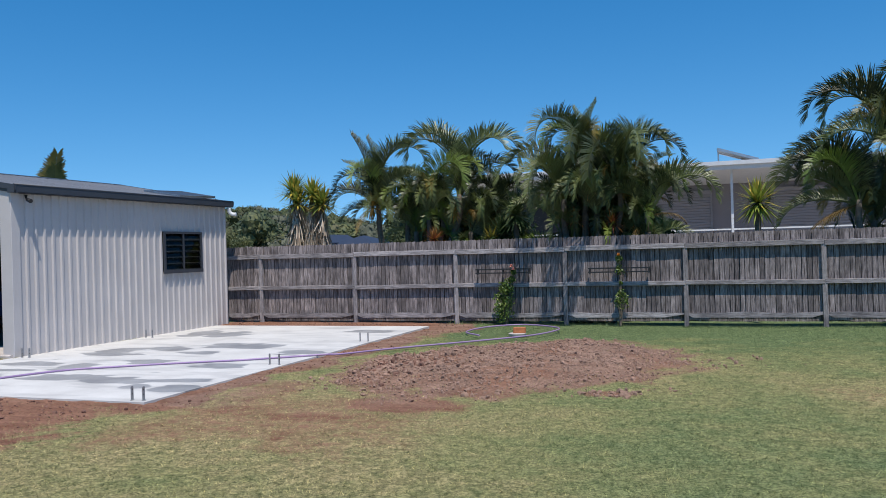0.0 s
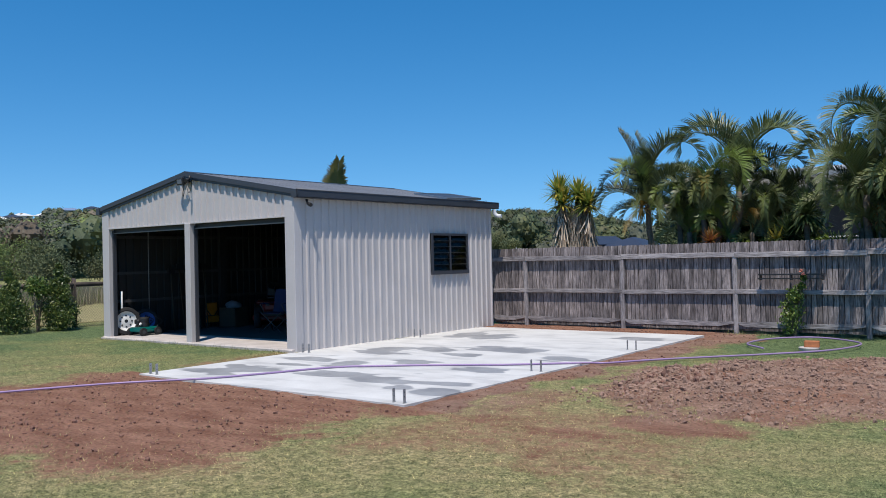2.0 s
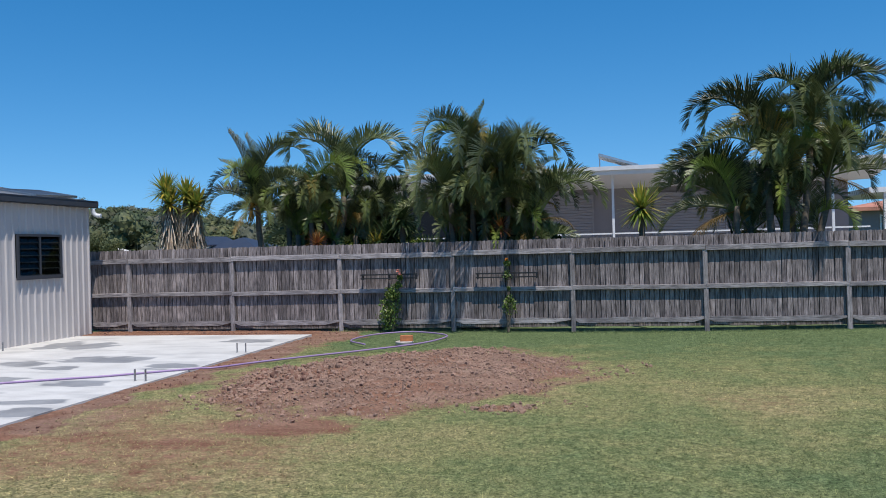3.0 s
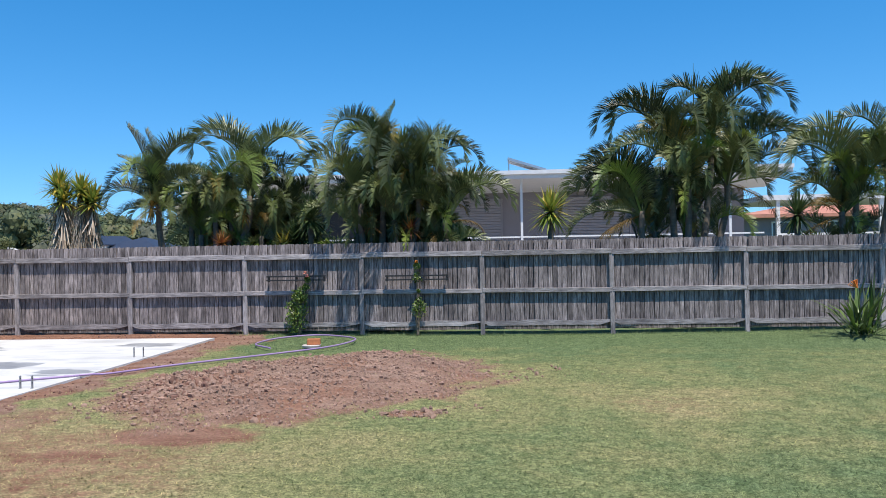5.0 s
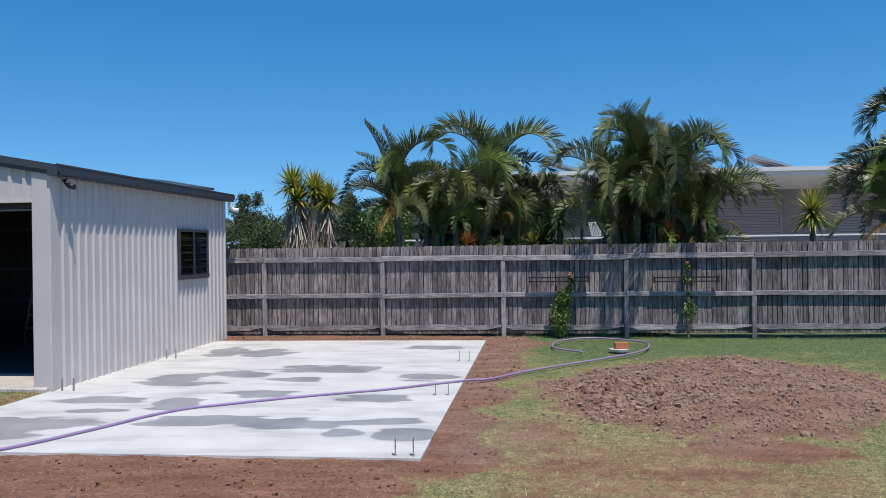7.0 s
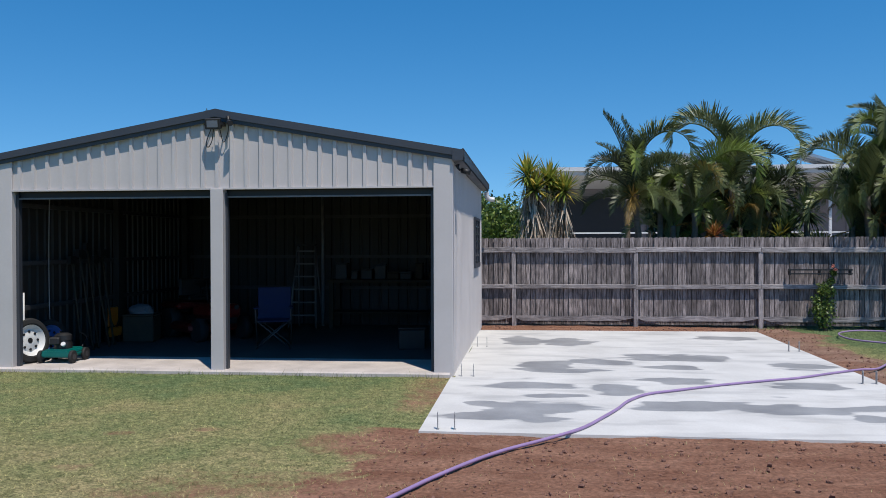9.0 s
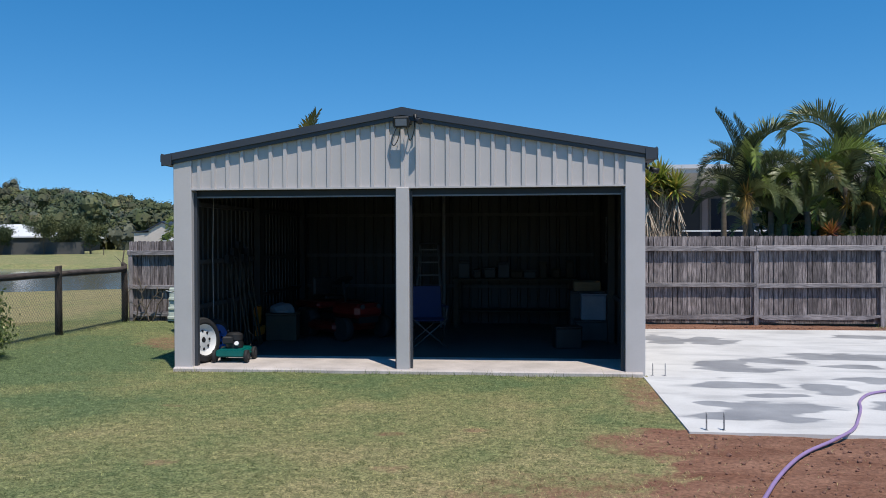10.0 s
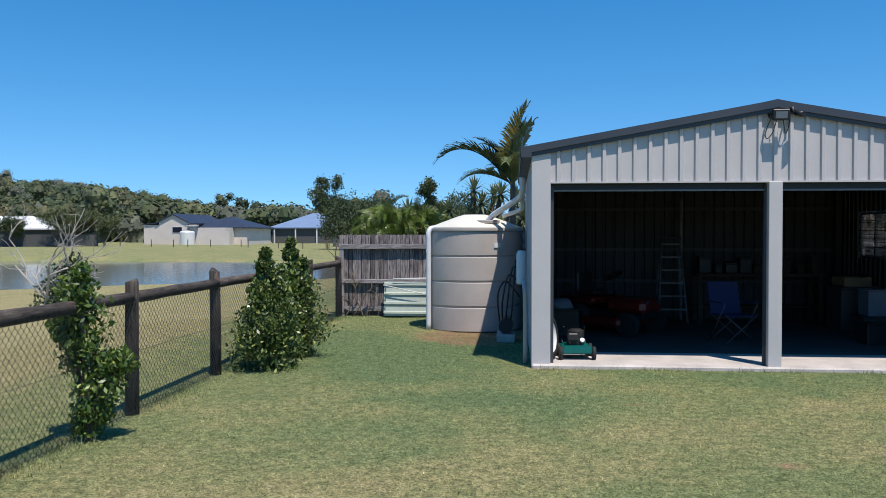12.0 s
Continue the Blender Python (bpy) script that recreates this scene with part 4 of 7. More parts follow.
# ---- chain-link fence with log rail ----
def chain_fence():
    f = thing("chain_link_fence", "chain-link fence with dark log posts and top rail", "fence", (-9.80, 0, 0))
    ys = [-12.2, -9.9, -7.65, -5.37, -3.11, -0.89, 1.4, 3.73, 6.2]
    r = random.Random(5)
    for y in ys:
        h = 1.24 + r.uniform(-0.02, 0.02)
        bm = tube(bmesh.new(), [(0, y, -0.3), (0.0, y, h * 0.5), (r.uniform(-0.015, 0.015), y, h - 0.012), (0, y, h)], [0.068, 0.064, 0.062, 0.06], 12)
        part("post", bm, "log", f, "dark timber log post")
    for a, b in zip(ys, ys[1:]):
        pts = [(0.003 * math.sin(k), a + (b - a) * k / 6, 1.10 + 0.003 * math.sin(k * 1.7 + a)) for k in range(7)]
        part("rail", tube(bmesh.new(), pts, [0.058 + r.uniform(-0.004, 0.004) for _ in pts], 12), "log_rail", f)
    # woven wires, each a zigzag
    bm = bmesh.new()
    step, tall, rows = 0.036, 1.08, 28
    v, fc = [], []
    for k in range(int((6.2 + 9.0) / step)):
        y = -9.0 + k * step
        for j in range(rows):
            s = 1 if (j + k) % 2 else -1
            p = Vector((0.062 + 0.004 * s, y + s * step * 0.5, 0.03 + tall * j / rows))
            q = Vector((0.062 - 0.004 * s, y - s * step * 0.5, 0.03 + tall * (j + 1) / rows))
            d = (q - p).normalized()
            a = d.orthogonal().normalized() * 0.002
            b = d.cross(a)
            i = len(v)
            for c in (p, q):
                v += [c + a, c - 0.5 * a + 0.87 * b, c - 0.5 * a - 0.87 * b]
            for m in range(3):
                fc.append((i + m, i + (m + 1) % 3, i + 3 + (m + 1) % 3, i + 3 + m))
    bm.free()
    raw("chain_mesh", [tuple(p) for p in v], fc, "black", f, "dark diamond wire mesh")
    for z in (0.05, 0.6, 1.06):
        part("line_wire", tube(bmesh.new(), [(0.062, -12.4, z), (0.062, 6.2, z)], 0.0025, 4), "black", f)


chain_fence()


# ---- water tank ----
def water_tank():
    t = thing("water_tank", "beige ribbed plastic rainwater tank with a pale conical lid", "water tank", (-6.93, 4.55, 0.0))
    prof = [(0.0, 0.0), (0.84, 0.0)]
    for z in (0.0, 0.44, 0.88, 1.32):
        prof += [(0.858, z + 0.015), (0.862, z + 0.2), (0.858, z + 0.405), (0.842, z + 0.415), (0.842, z + 0.428)]
    prof += [(0.85, 1.75), (0.885, 1.755), (0.885, 1.79), (0.86, 1.795)]
    part("barrel", lathe(bmesh.new(), prof[1:], 48), "tank", t)
    bm = lathe(bmesh.new(), [(0.87, 1.795), (0.80, 1.83), (0.35, 2.0), (0.2, 2.045), (0.0001, 2.05)], 48)
    part("lid", bm, "tank_top", t, "pale cream conical lid")
    for k in range(8):
        a = k * 45
        bm = box(bmesh.new(), 0.25, 0.82, -0.03, 0.03, -0.02, 0.02, 0.012, pose(0, 0, 0, 0, 0, a) @ pose(0, 0, 2.10, 0, 20.0, 0) )
        part("lid_rib", bm, "tank_top", t)
    part("inlet_strainer", lathe(bmesh.new(), [(0.2, 0), (0.21, 0.05), (0.2, 0.06), (0.17, 0.06)], 24, pose(0.25, -0.45, 1.88, 0, 0, 0)), "tank", t)
    part("maker_plate", box(bmesh.new(), -0.06, 0.06, -0.006, 0.006, -0.04, 0.04, 0, pose(0.42, -0.762, 1.5, 0, 0, 29)), "white", t)
    part("overflow_pipe", tube(bmesh.new(), curve([(-0.55, -0.3, 1.78), (-0.74, -0.40, 1.80), (-0.80, -0.46, 1.72), (-0.80, -0.47, 1.5), (-0.80, -0.47, 0.6), (-0.80, -0.47, 0.0)], 6), 0.045, 14), "pvc", t, "white overflow pipe")
    part("pipe_bracket", boxes((-0.84, -0.76, -0.5, -0.36, 1.38, 1.42)), "pvc", t)


water_tank()


# ---- foliage ----
def frond_mesh(length, elev, droop, leaf, pairs, mat, seed, fold=1.6, hang=0.16, wide=0.0050):
    """A feather-shaped palm leaf that leaves the origin towards +x and bends over: a rachis with two rows of leaflets."""
    r = random.Random(seed)
    v, f = [], []
    n = 16
    pts, p = [], Vector((0, 0, 0))
    for k in range(n + 1):
        s = k / n
        a = radians(elev - droop * s ** 2.1)
        pts.append((p.copy(), Vector((math.cos(a), 0, math.sin(a)))))
        p += Vector((math.cos(a), 0, math.sin(a))) * length / n
    for k, (q, t) in enumerate(pts):
        w = 0.017 * (1 - 0.85 * k / n)
        up = Vector((-t.z, 0, t.x))
        v += [q + Vector((0, w, 0)), q - Vector((0, w, 0)), q - up * w * 1.2]
        if k:
            b = 3 * k
            f += [(b - 3, b, b + 1, b - 2), (b - 2, b + 1, b + 2, b - 1), (b - 1, b + 2, b, b - 3)]
    for k in range(pairs):
        s = 0.12 + 0.88 * k / pairs
        i = min(int(s * n), n - 1)
        q, t = pts[i][0].lerp(pts[i + 1][0], s * n - i), pts[i][1]
        up = Vector((-t.z, 0, t.x))
        size = leaf * (0.42 + 0.58 * math.sin(math.pi * min(1, 0.12 + 0.95 * s) ** 0.85)) * r.uniform(0.88, 1.08)
        for side in (-1, 1):
            d = (t * (0.5 + 0.6 * s) + Vector((0, side, 0)) * (0.8 - 0.15 * s) + up * fold * (1 - 0.45 * s) * r.uniform(0.75, 1.15)).normalized()
            w = t * wide * r.uniform(0.8, 1.2)
            sag = Vector((0, 0, -hang * size * r.uniform(0.6, 1.3)))
            m, o = q + d * size * 0.4, q + d * size * 0.75 + sag * 0.4
            e = q + d * size * 0.97 + sag
            b = len(v)
            v += [q - w * 0.5, q + w * 0.5, m + w, m - w, o + w * 0.7, o - w * 0.7, e]
            f += [(b, b + 1, b + 2, b + 3), (b + 3, b + 2, b + 4, b + 5), (b + 5, b + 4, b + 6)]
    me = bpy.data.meshes.new("frond")
    me.from_pydata([tuple(c) for c in v], [], f)
    me.materials.append(M[mat])
    return me


# kinds of leaf: (first elevation, bend)
KINDS = [(90, 110), (90, 215), (84, 170), (80, 210), (70, 180), (60, 175), (40, 140), (12, 95), (-20, 60), (88, 30), (76, 26), (70, 60), (52, 105), (24, 75)]
FRONDS = [frond_mesh(1.0, e, d, 0.245, 104, "frond", i, 1.45, 0.2, 0.0043) for i, (e, d) in enumerate(KINDS)]
LIGHT = [frond_mesh(1.0, e, d, 0.245, 104, "frond_light", i + 30, 1.45, 0.2, 0.0043) for i, (e, d) in enumerate(KINDS)]
DRY = [frond_mesh(1.0, e, d, 0.26, 34, "frond_dry", i + 60, 0.2, 0.6, 0.007) for i, (e, d) in enumerate(KINDS)]
BROAD = [frond_mesh(1.0, e, d, 0.40, 38, "frond", i + 90, 0.45, 0.22, 0.019) for i, (e, d) in enumerate(KINDS)]


def palm(at, label, stems, lead=(), seed=0, size=1.75, dry=0.06, light=0.13, count=9, group="palms behind the fence", low=0, green=FRONDS, foot=0.5):
    """A clump of feather palms. stems: (dx, dy, head height); lead: (stem, azimuth, kind, length) for the boldest leaves."""
    r = random.Random(seed)
    t = thing("palm", label, "palm", at, group=group)
    for dx, dy, h in stems:
        base = Vector((dx * 0.45, dy * 0.6, -0.05))
        mid = Vector((dx * 0.8, dy * 0.8, h * 0.55))
        bm = tube(bmesh.new(), curve([base, mid, (dx, dy, h - 0.5), (dx, dy, h)], 5), [0.075 - 0.02 * k / 15 + 0.004 * (k % 2) for k in range(16)], 9)
        part("trunk", bm, "bark", t, "ringed grey palm trunk")
    def leaf(stem, az, kind, length, stock):
        dx, dy, h = stems[stem]
        share("frond", stock[kind], t, pose(dx, dy, h - r.uniform(0, 0.12), 0, 0, az) @ Matrix.Diagonal((length, length, length, 1)))
    for stem, az, kind, length, *young in lead:
        leaf(stem, az, kind, length * 1.14, {0: green, 1: LIGHT, 2: DRY}[young[0] if young else 0])
    for i, (dx, dy, h) in enumerate(stems):
        for k in range(count):
            az = (0, 180)[k % 2] + r.gauss(0, 48)
            kind = r.choice((1, 1, 2, 3, 3, 4, 4, 5) if h > 2.4 else (1, 3, 4, 4, 5, 5, 6))
            q = r.random()
            stock = DRY if q < dry else LIGHT if q < dry + light else green
            if stock is DRY:
                kind = r.choice((6, 7, 8))
            if 225 < az % 360 < 315 and kind > 3:
                kind = 3
            leaf(i, az, kind, size * (r.uniform(0.45, 0.65) if stock is DRY else r.uniform(0.66, 0.98)), stock)
        if count:
            leaf(i, r.uniform(0, 360), 0, size * 0.9, green)
    for k in range(low):
        # young shoots from the clump's foot
        kind, az = r.choice((1, 2, 3, 3, 4, 5)), r.uniform(0, 360)
        dx, dy = foot + r.uniform(-1.0, 1.0), r.uniform(0.1, 0.7)
        q = size * r.uniform(0.7, 0.98)
        share("frond", (LIGHT if r.random() < 0.2 else DRY if r.random() < 0.12 else FRONDS)[kind], t, pose(dx, dy, r.uniform(0.9, 2.0), 0, 0, az) @ Matrix.Diagonal((q, q, q, 1)))
    return t


left_palm = palm((3.6, 7.55, 0), "bushy golden cane palms with arching dark green fronds", [(-0.45, 0, 2.65), (1.5, 0.1, 2.8), (0.75, 0.1, 2.25), (1.7, 0.25, 1.95), (0.35, 0.3, 2.0), (2.35, 0.5, 2.3), (1.0, 0.35, 2.45), (0.1, 0.4, 2.3)],
     [(0, 178, 10, 1.65), (0, 168, 9, 1.5), (0, 190, 11, 1.25), (0, 350, 5, 1.5), (0, 20, 6, 1.4), (0, 200, 6, 1.3), (0, 280, 7, 1.2), (0, 170, 7, 1.1), (0, 262, 4, 1.6, 1), (0, 250, 8, 0.9, 2), (0, 305, 7, 1.2), (0, 5, 1, 2.2), (0, 355, 0, 1.7), (0, 185, 6, 1.25), (0, 265, 3, 1.5), (1, 182, 1, 2.35), (1, 190, 2, 2.1), (1, 170, 0, 1.9), (1, 2, 3, 2.35), (1, 345, 2, 2.0), (1, 10, 5, 1.7), (2, 325, 3, 2.2, 1), (2, 150, 2, 1.9, 1), (3, 350, 4, 1.5)], 3, size=1.8, count=9, light=0.16, low=26, foot=1.3)
right_palm = palm((7.9, 7.2, 0), "tall golden cane palm clump with dense drooping fronds", [(0.15, 0, 3.2), (0.85, 0.1, 2.8), (-0.3, -0.1, 2.55), (1.4, 0, 2.2), (-0.45, 0.3, 1.95), (0.4, -0.2, 2.2), (0.55, 0.35, 2.65), (1.15, 0.3, 2.35), (-0.1, 0.35, 2.3)],
     [(0, 175, 1, 1.55), (0, 200, 0, 1.4), (0, 15, 9, 1.35), (0, 120, 2, 1.5), (0, 160, 9, 1.25), (1, 355, 1, 1.9), (1, 10, 2, 1.6), (1, 2, 4, 1.8), (2, 180, 4, 2.0), (2, 186, 2, 1.8), (3, 355, 5, 1.8), (3, 5, 4, 1.7), (0, 272, 6, 2.3), (1, 262, 6, 2.4), (1, 290, 5, 2.3), (0, 245, 5, 2.2), (2, 260, 6, 2.1)], 5, size=1.8, count=11, low=40)
cane = palm((14.1, 7.6, 0), "tall golden cane palm clump with several slim trunks", [(-0.2, 0, 3.3), (0.6, 0.05, 3.65), (0.1, -0.2, 2.7), (-0.8, 0, 2.3), (0.95, 0.2, 2.9), (0.3, 0.3, 2.3), (-0.5, 0.3, 1.9)],
     [(0, 178, 1, 2.17), (0, 190, 4, 2.17), (0, 165, 3, 2.00), (1, 178, 1, 1.91), (1, 10, 0, 1.65), (1, 0, 1, 2.00), (1, 350, 4, 2.17), (1, 5, 2, 2.09), (2, 185, 5, 2.09), (3, 195, 4, 1.83), (4, 2, 4, 2.09), (4, 15, 1, 2.00), (1, 270, 6, 2.09), (4, 268, 6, 2.17), (0, 280, 5, 1.91), (3, 185, 1, 2.0), (3, 170, 3, 2.1), (3, 195, 3, 1.8), (3, 190, 8, 1.2, 2), (4, 5, 8, 1.2, 2), (2, 178, 1, 2.1), (4, 350, 3, 2.0), (0, 183, 2, 2.0), (1, 20, 2, 1.9), (1, 340, 1, 2.1), (4, 358, 5, 2.2), (4, 8, 6, 2.0), (3, 182, 5, 2.0), (3, 176, 6, 1.8), (5, 355, 5, 1.9), (6, 185, 4, 1.7), (4, 355, 7, 1.6), (3, 188, 7, 1.5)], 7, size=1.95, count=11, low=12, dry=0.07, foot=0.1)
part("spear_leaf", tube(bmesh.new(), [(0.3, 0.1, 3.1), (0.29, 0.1, 4.2), (0.3, 0.1, 5.3)], [0.02, 0.014, 0.003], 5), "frond_light", cane, "unopened spear leaf")
palm((17.5, 7.6, 0), "golden cane palm with bright green arching fronds", [(0, 0, 2.6), (0.7, 0.2, 2.9), (-0.3, -0.1, 2.2)],
     [(0, 182, 1, 2.2), (0, 170, 2, 1.9), (1, 185, 1, 2.0), (0, 200, 4, 2.1), (0, 190, 5, 2.1), (1, 265, 6, 2.4), (0, 275, 6, 2.3), (1, 250, 5, 2.3)], 9, size=1.8, light=0.3, dry=0.04, count=14, low=12)
palm((-6.25, 7.35, 0), "single palm with stiff green fronds behind the shed", [(0, 0, 2.8)],
     [(0, 338, 9, 1.5), (0, 320, 10, 1.25), (0, 10, 9, 1.3), (0, 175, 11, 1.15), (0, 150, 11, 1.05), (0, 182, 12, 1.65), (0, 196, 13, 1.05), (0, 262, 12, 1.1), (0, 130, 12, 0.9), (0, 300, 12, 0.9)], 11, size=1.5, dry=0, count=0, group="", green=BROAD)
palm((-8.8, 8.1, 0), "low clump of yellow-green palms behind the fence", [(-0.25, 0, 1.8), (0.35, 0.3, 1.75), (-0.6, 0.2, 1.5), (0.1, 0, 1.5), (0.8, 0.2, 1.6)], [], 13, size=1.15, dry=0.06, light=0.9, count=13, group="")
palm((3.3, 10.5, 0), "feathery palm beside the neighbouring house", [(0, 0, 2.7), (0.6, 0.4, 2.2)], [], 15, size=1.1, count=9, group="")


def sword_head(r, at, radius, n, width, low=-0.6, v=None, f=None):
    """Stiff pointed leaves that stand round a point."""
    for k in range(n):
        az = 2.399 * k + r.uniform(-0.2, 0.2)
        el = radians(86 - (86 - math.degrees(low)) * (k / n) ** 0.75)
        d = Vector((math.cos(az) * math.cos(el), math.sin(az) * math.cos(el), math.sin(el)))
        s = Vector((-math.sin(az), math.cos(az), 0)) * width
        L = radius * r.uniform(0.8, 1.1)
        a = Vector(at)
        m = a + d * L * 0.5
        e = a + d * L + Vector((0, 0, -0.12 * L * math.cos(el)))
        b = len(v)
        v += [a - s * 0.6, a + s * 0.6, m + s, m - s, e]
        f += [(b, b + 1, b + 2, b + 3), (b + 3, b + 2, b + 4)]


def yucca(at, label, heads, mat="yucca", seed=0, radius=0.5, n=70, skirt=0):
    r = random.Random(seed)
    t = thing("yucca", label, "yucca", at)
    for dx, dy, h in heads:
        part("trunk", tube(bmesh.new(), curve([(dx * 0.3, dy * 0.3, -0.05), (dx * 0.7, dy * 0.7, h * 0.6), (dx, dy, h)], 5), 0.06, 8), "bark", t)
        v, f = [], []
        sword_head(r, (dx, dy, h), radius, n, 0.028, v=v, f=f, low=-0.45 if skirt else -0.75)
        raw("crown", [tuple(c) for c in v], f, mat, t, "rosette of sword-shaped leaves")
        if skirt:
            v, f = [], []
            for k in range(skirt):
                a, z = r.uniform(0, 6.283), h - 0.1 - r.random() * 1.0
                p = Vector((dx + 0.07 * math.cos(a), dy + 0.07 * math.sin(a), z))
                q = r.uniform(0.05, 0.26)
                e = p + Vector((q * math.cos(a + r.uniform(-0.8, 0.8)), q * math.sin(a), -r.uniform(0.25, 0.6)))
                s = Vector((-math.sin(a), math.cos(a), 0)) * 0.011
                b = len(v)
                v += [p - s, p + s, e + s * 0.7, e - s * 0.7]
                f += [(b, b + 1, b + 2, b + 3)]
            raw("dead_leaf_skirt", [tuple(c) for c in v], f, "thatch", t, "hanging dry brown leaves")
    if skirt:
        # the skirts of the heads run together into one shaggy cone
        v, f = [], []
        for k in range(skirt * 8):
            z = r.uniform(1.2, 2.8)
            wide = 0.30 + 0.20 * (2.8 - z)
            a, q = r.uniform(0, 6.283), wide * r.uniform(0.55, 1.0)
            p = Vector((0.06 + q * math.cos(a), 0.6 * q * math.sin(a), z))
            e = p + Vector((r.uniform(-0.07, 0.1) * math.cos(a) + r.uniform(-0.05, 0.05), 0.05 * math.sin(a), -r.uniform(0.14, 0.42)))
            s = Vector((math.sin(a), -math.cos(a), 0)) * 0.008 + Vector((0.005, 0, 0))
            b = len(v)
            v += [p - s, p + s, e + s * 0.6, e - s * 0.6]
            f += [(b, b + 1, b + 2, b + 3)]
        raw("dead_leaf_skirt", [tuple(c) for c in v], f, "thatch", t, "broad shaggy cone of bleached dry leaves")
    return t


yucca((1.3, 7.6, 0), "many-headed yellow-green yucca with a dry leaf skirt", [(-0.42, 0, 3.06), (0.04, 0.1, 2.96), (0.36, 0, 2.72), (-0.26, -0.1, 2.76), (0.12, 0.2, 2.7)], "yucca", 2, 0.56, 115, 130)
yucca((11.44, 7.35, 0), "single-headed bright yellow-green yucca", [(0, 0, 2.3)], "yucca", 3, 0.62, 150, 0)
yucca((6.5, 7.3, 0), "dark green yucca between the palms", [(0, 0, 2.25), (-0.35, 0.1, 1.85)], "yucca_dark", 4, 0.62, 110, 0)
yucca((16.3, 7.4, 0), "dark green yucca behind the fence", [(0, 0, 2.15)], "yucca_dark", 5, 0.55, 90, 0)
yucca((5.95, 7.25, 0), "small pale green yucca behind the fence", [(0, 0, 1.75)], "yucca", 6, 0.38, 40, 0)


def leafy(name, label, category, at, blobs, n, leaf, mat, seed, stems=5, group="", flowers=()):
    """A shrub: branches that carry many small leaves, dense in some clumps and open between them."""
    r = random.Random(seed)
    t = thing(name, label, category, at, group=group)
    ends = []
    for bx, by, bz, br in blobs:
        for k in range(stems):
            e = Vector((bx, by, bz)) + Vector((r.gauss(0, 1), r.gauss(0, 1), r.gauss(0, 1))).normalized() * br * r.uniform(0.4, 0.95)
            ends.append((e, br))
    few = len(ends) <= 24
    bm = bmesh.new()
    for e, br in ends:
        if few:
            part("branch", tube(bmesh.new(), curve([(e.x * 0.1, e.y * 0.1, -0.05), (e.x * 0.35, e.y * 0.35, e.z * 0.5), e], 4), [0.018 - 0.0018 * k for k in range(9)], 5), "bark", t)
            continue
        tube(bm, curve([(e.x * 0.1, e.y * 0.1, -0.05), (e.x * 0.35, e.y * 0.35, e.z * 0.5), e], 4), [0.018 - 0.0018 * k for k in range(9)], 5)
    if not few:
        part("branchwork", bm, "bark", t)
    v, f = [], []
    for k in range(n):
        bx, by, bz, br = r.choice(blobs)
        if r.random() < 0.45:
            e, q = r.choice(ends)
            c = e + Vector((r.gauss(0, 1), r.gauss(0, 1), r.gauss(0, 1))) * q * 0.24
        else:
            d = Vector((r.gauss(0, 1), r.gauss(0, 1), r.gauss(0, 1))).normalized()
            c = Vector((bx, by, bz)) + d * br * r.random() ** 0.4 * (1 + 0.25 * math.sin(5 * d.x + 3 * d.z + seed))
        c.z = max(c.z, 0.04)
        u = Vector((r.gauss(0, 1), r.gauss(0, 1), r.gauss(0, 1) + 0.5)).normalized()
        w = u.orthogonal().normalized()
        w.rotate(Matrix.Rotation(r.uniform(0, 6.28), 3, u))
        s = leaf * r.uniform(0.7, 1.25)
        b = len(v)
        v += [c - u * s * 0.5, c + w * s * 0.24, c + u * s * 0.5, c - w * s * 0.24]
        f += [(b, b + 1, b + 2, b + 3)]
    raw("crown", [tuple(c) for c in v], f, mat, t, "small glossy leaves")
    for fx, fy, fz, col in flowers:
        bm = bmesh.new()
        for k in range(9):
            box(bm, 0, 0.035, -0.016, 0.016, -0.004, 0.004, 0, pose(fx, fy, fz, r.uniform(-60, 60), r.uniform(-70, 30), k * 40))
        part("flower", bm, col, t, "small orange-pink bloom")
    return t


for k, (y, f) in enumerate(((-0.45, 0.95), (0.75, 1.02))):
    leafy("shrub", "dense dark green conical shrub along the chain-link fence", "shrub", (-9.3, y, 0), [(0.03, 0, 0.28 * f, 0.43), (-0.04, 0.05, 0.45 * f, 0.44), (0, -0.05, 0.72 * f, 0.34), (0.05, 0, 0.98 * f, 0.23), (-0.1, 0, 1.08 * f, 0.13), (0.08, 0.05, 1.22 * f, 0.12), (-0.03, 0, 1.38 * f, 0.10), (-0.02, 0, 1.54 * f, 0.06)], 21000, 0.06, "hedge", 1 + k, group="shrubs along the fence")
sap = leafy("sapling", "slim young fruit tree with a light green crown", "tree", (-9.42, 0.27, 0), [(0.0, -0.12, 1.05, 0.2), (0.05, 0.15, 1.1, 0.2), (-0.1, 0.0, 1.22, 0.16), (0.12, 0, 0.95, 0.16)], 1500, 0.08, "shrub", 9, 3)
part("trunk", tube(bmesh.new(), [(0, 0, -0.05), (0.01, 0, 0.5), (0, 0, 0.95)], [0.018, 0.015, 0.01], 7), "bark", sap)
leafy("shrub", "young open green shrub in front of the chain-link fence", "shrub", (-9.71, -4.10, 0), [(0.02, 0, 0.2, 0.16), (0.08, 0, 0.42, 0.22), (-0.02, 0.05, 0.72, 0.19), (-0.06, 0, 0.98, 0.24), (-0.10, 0, 1.22, 0.15), (-0.06, 0, 1.38, 0.07), (0.24, 0.05, 0.62, 0.14), (-0.2, 0, 0.9, 0.14)], 5200, 0.062, "shrub", 3, group="shrubs along the fence")
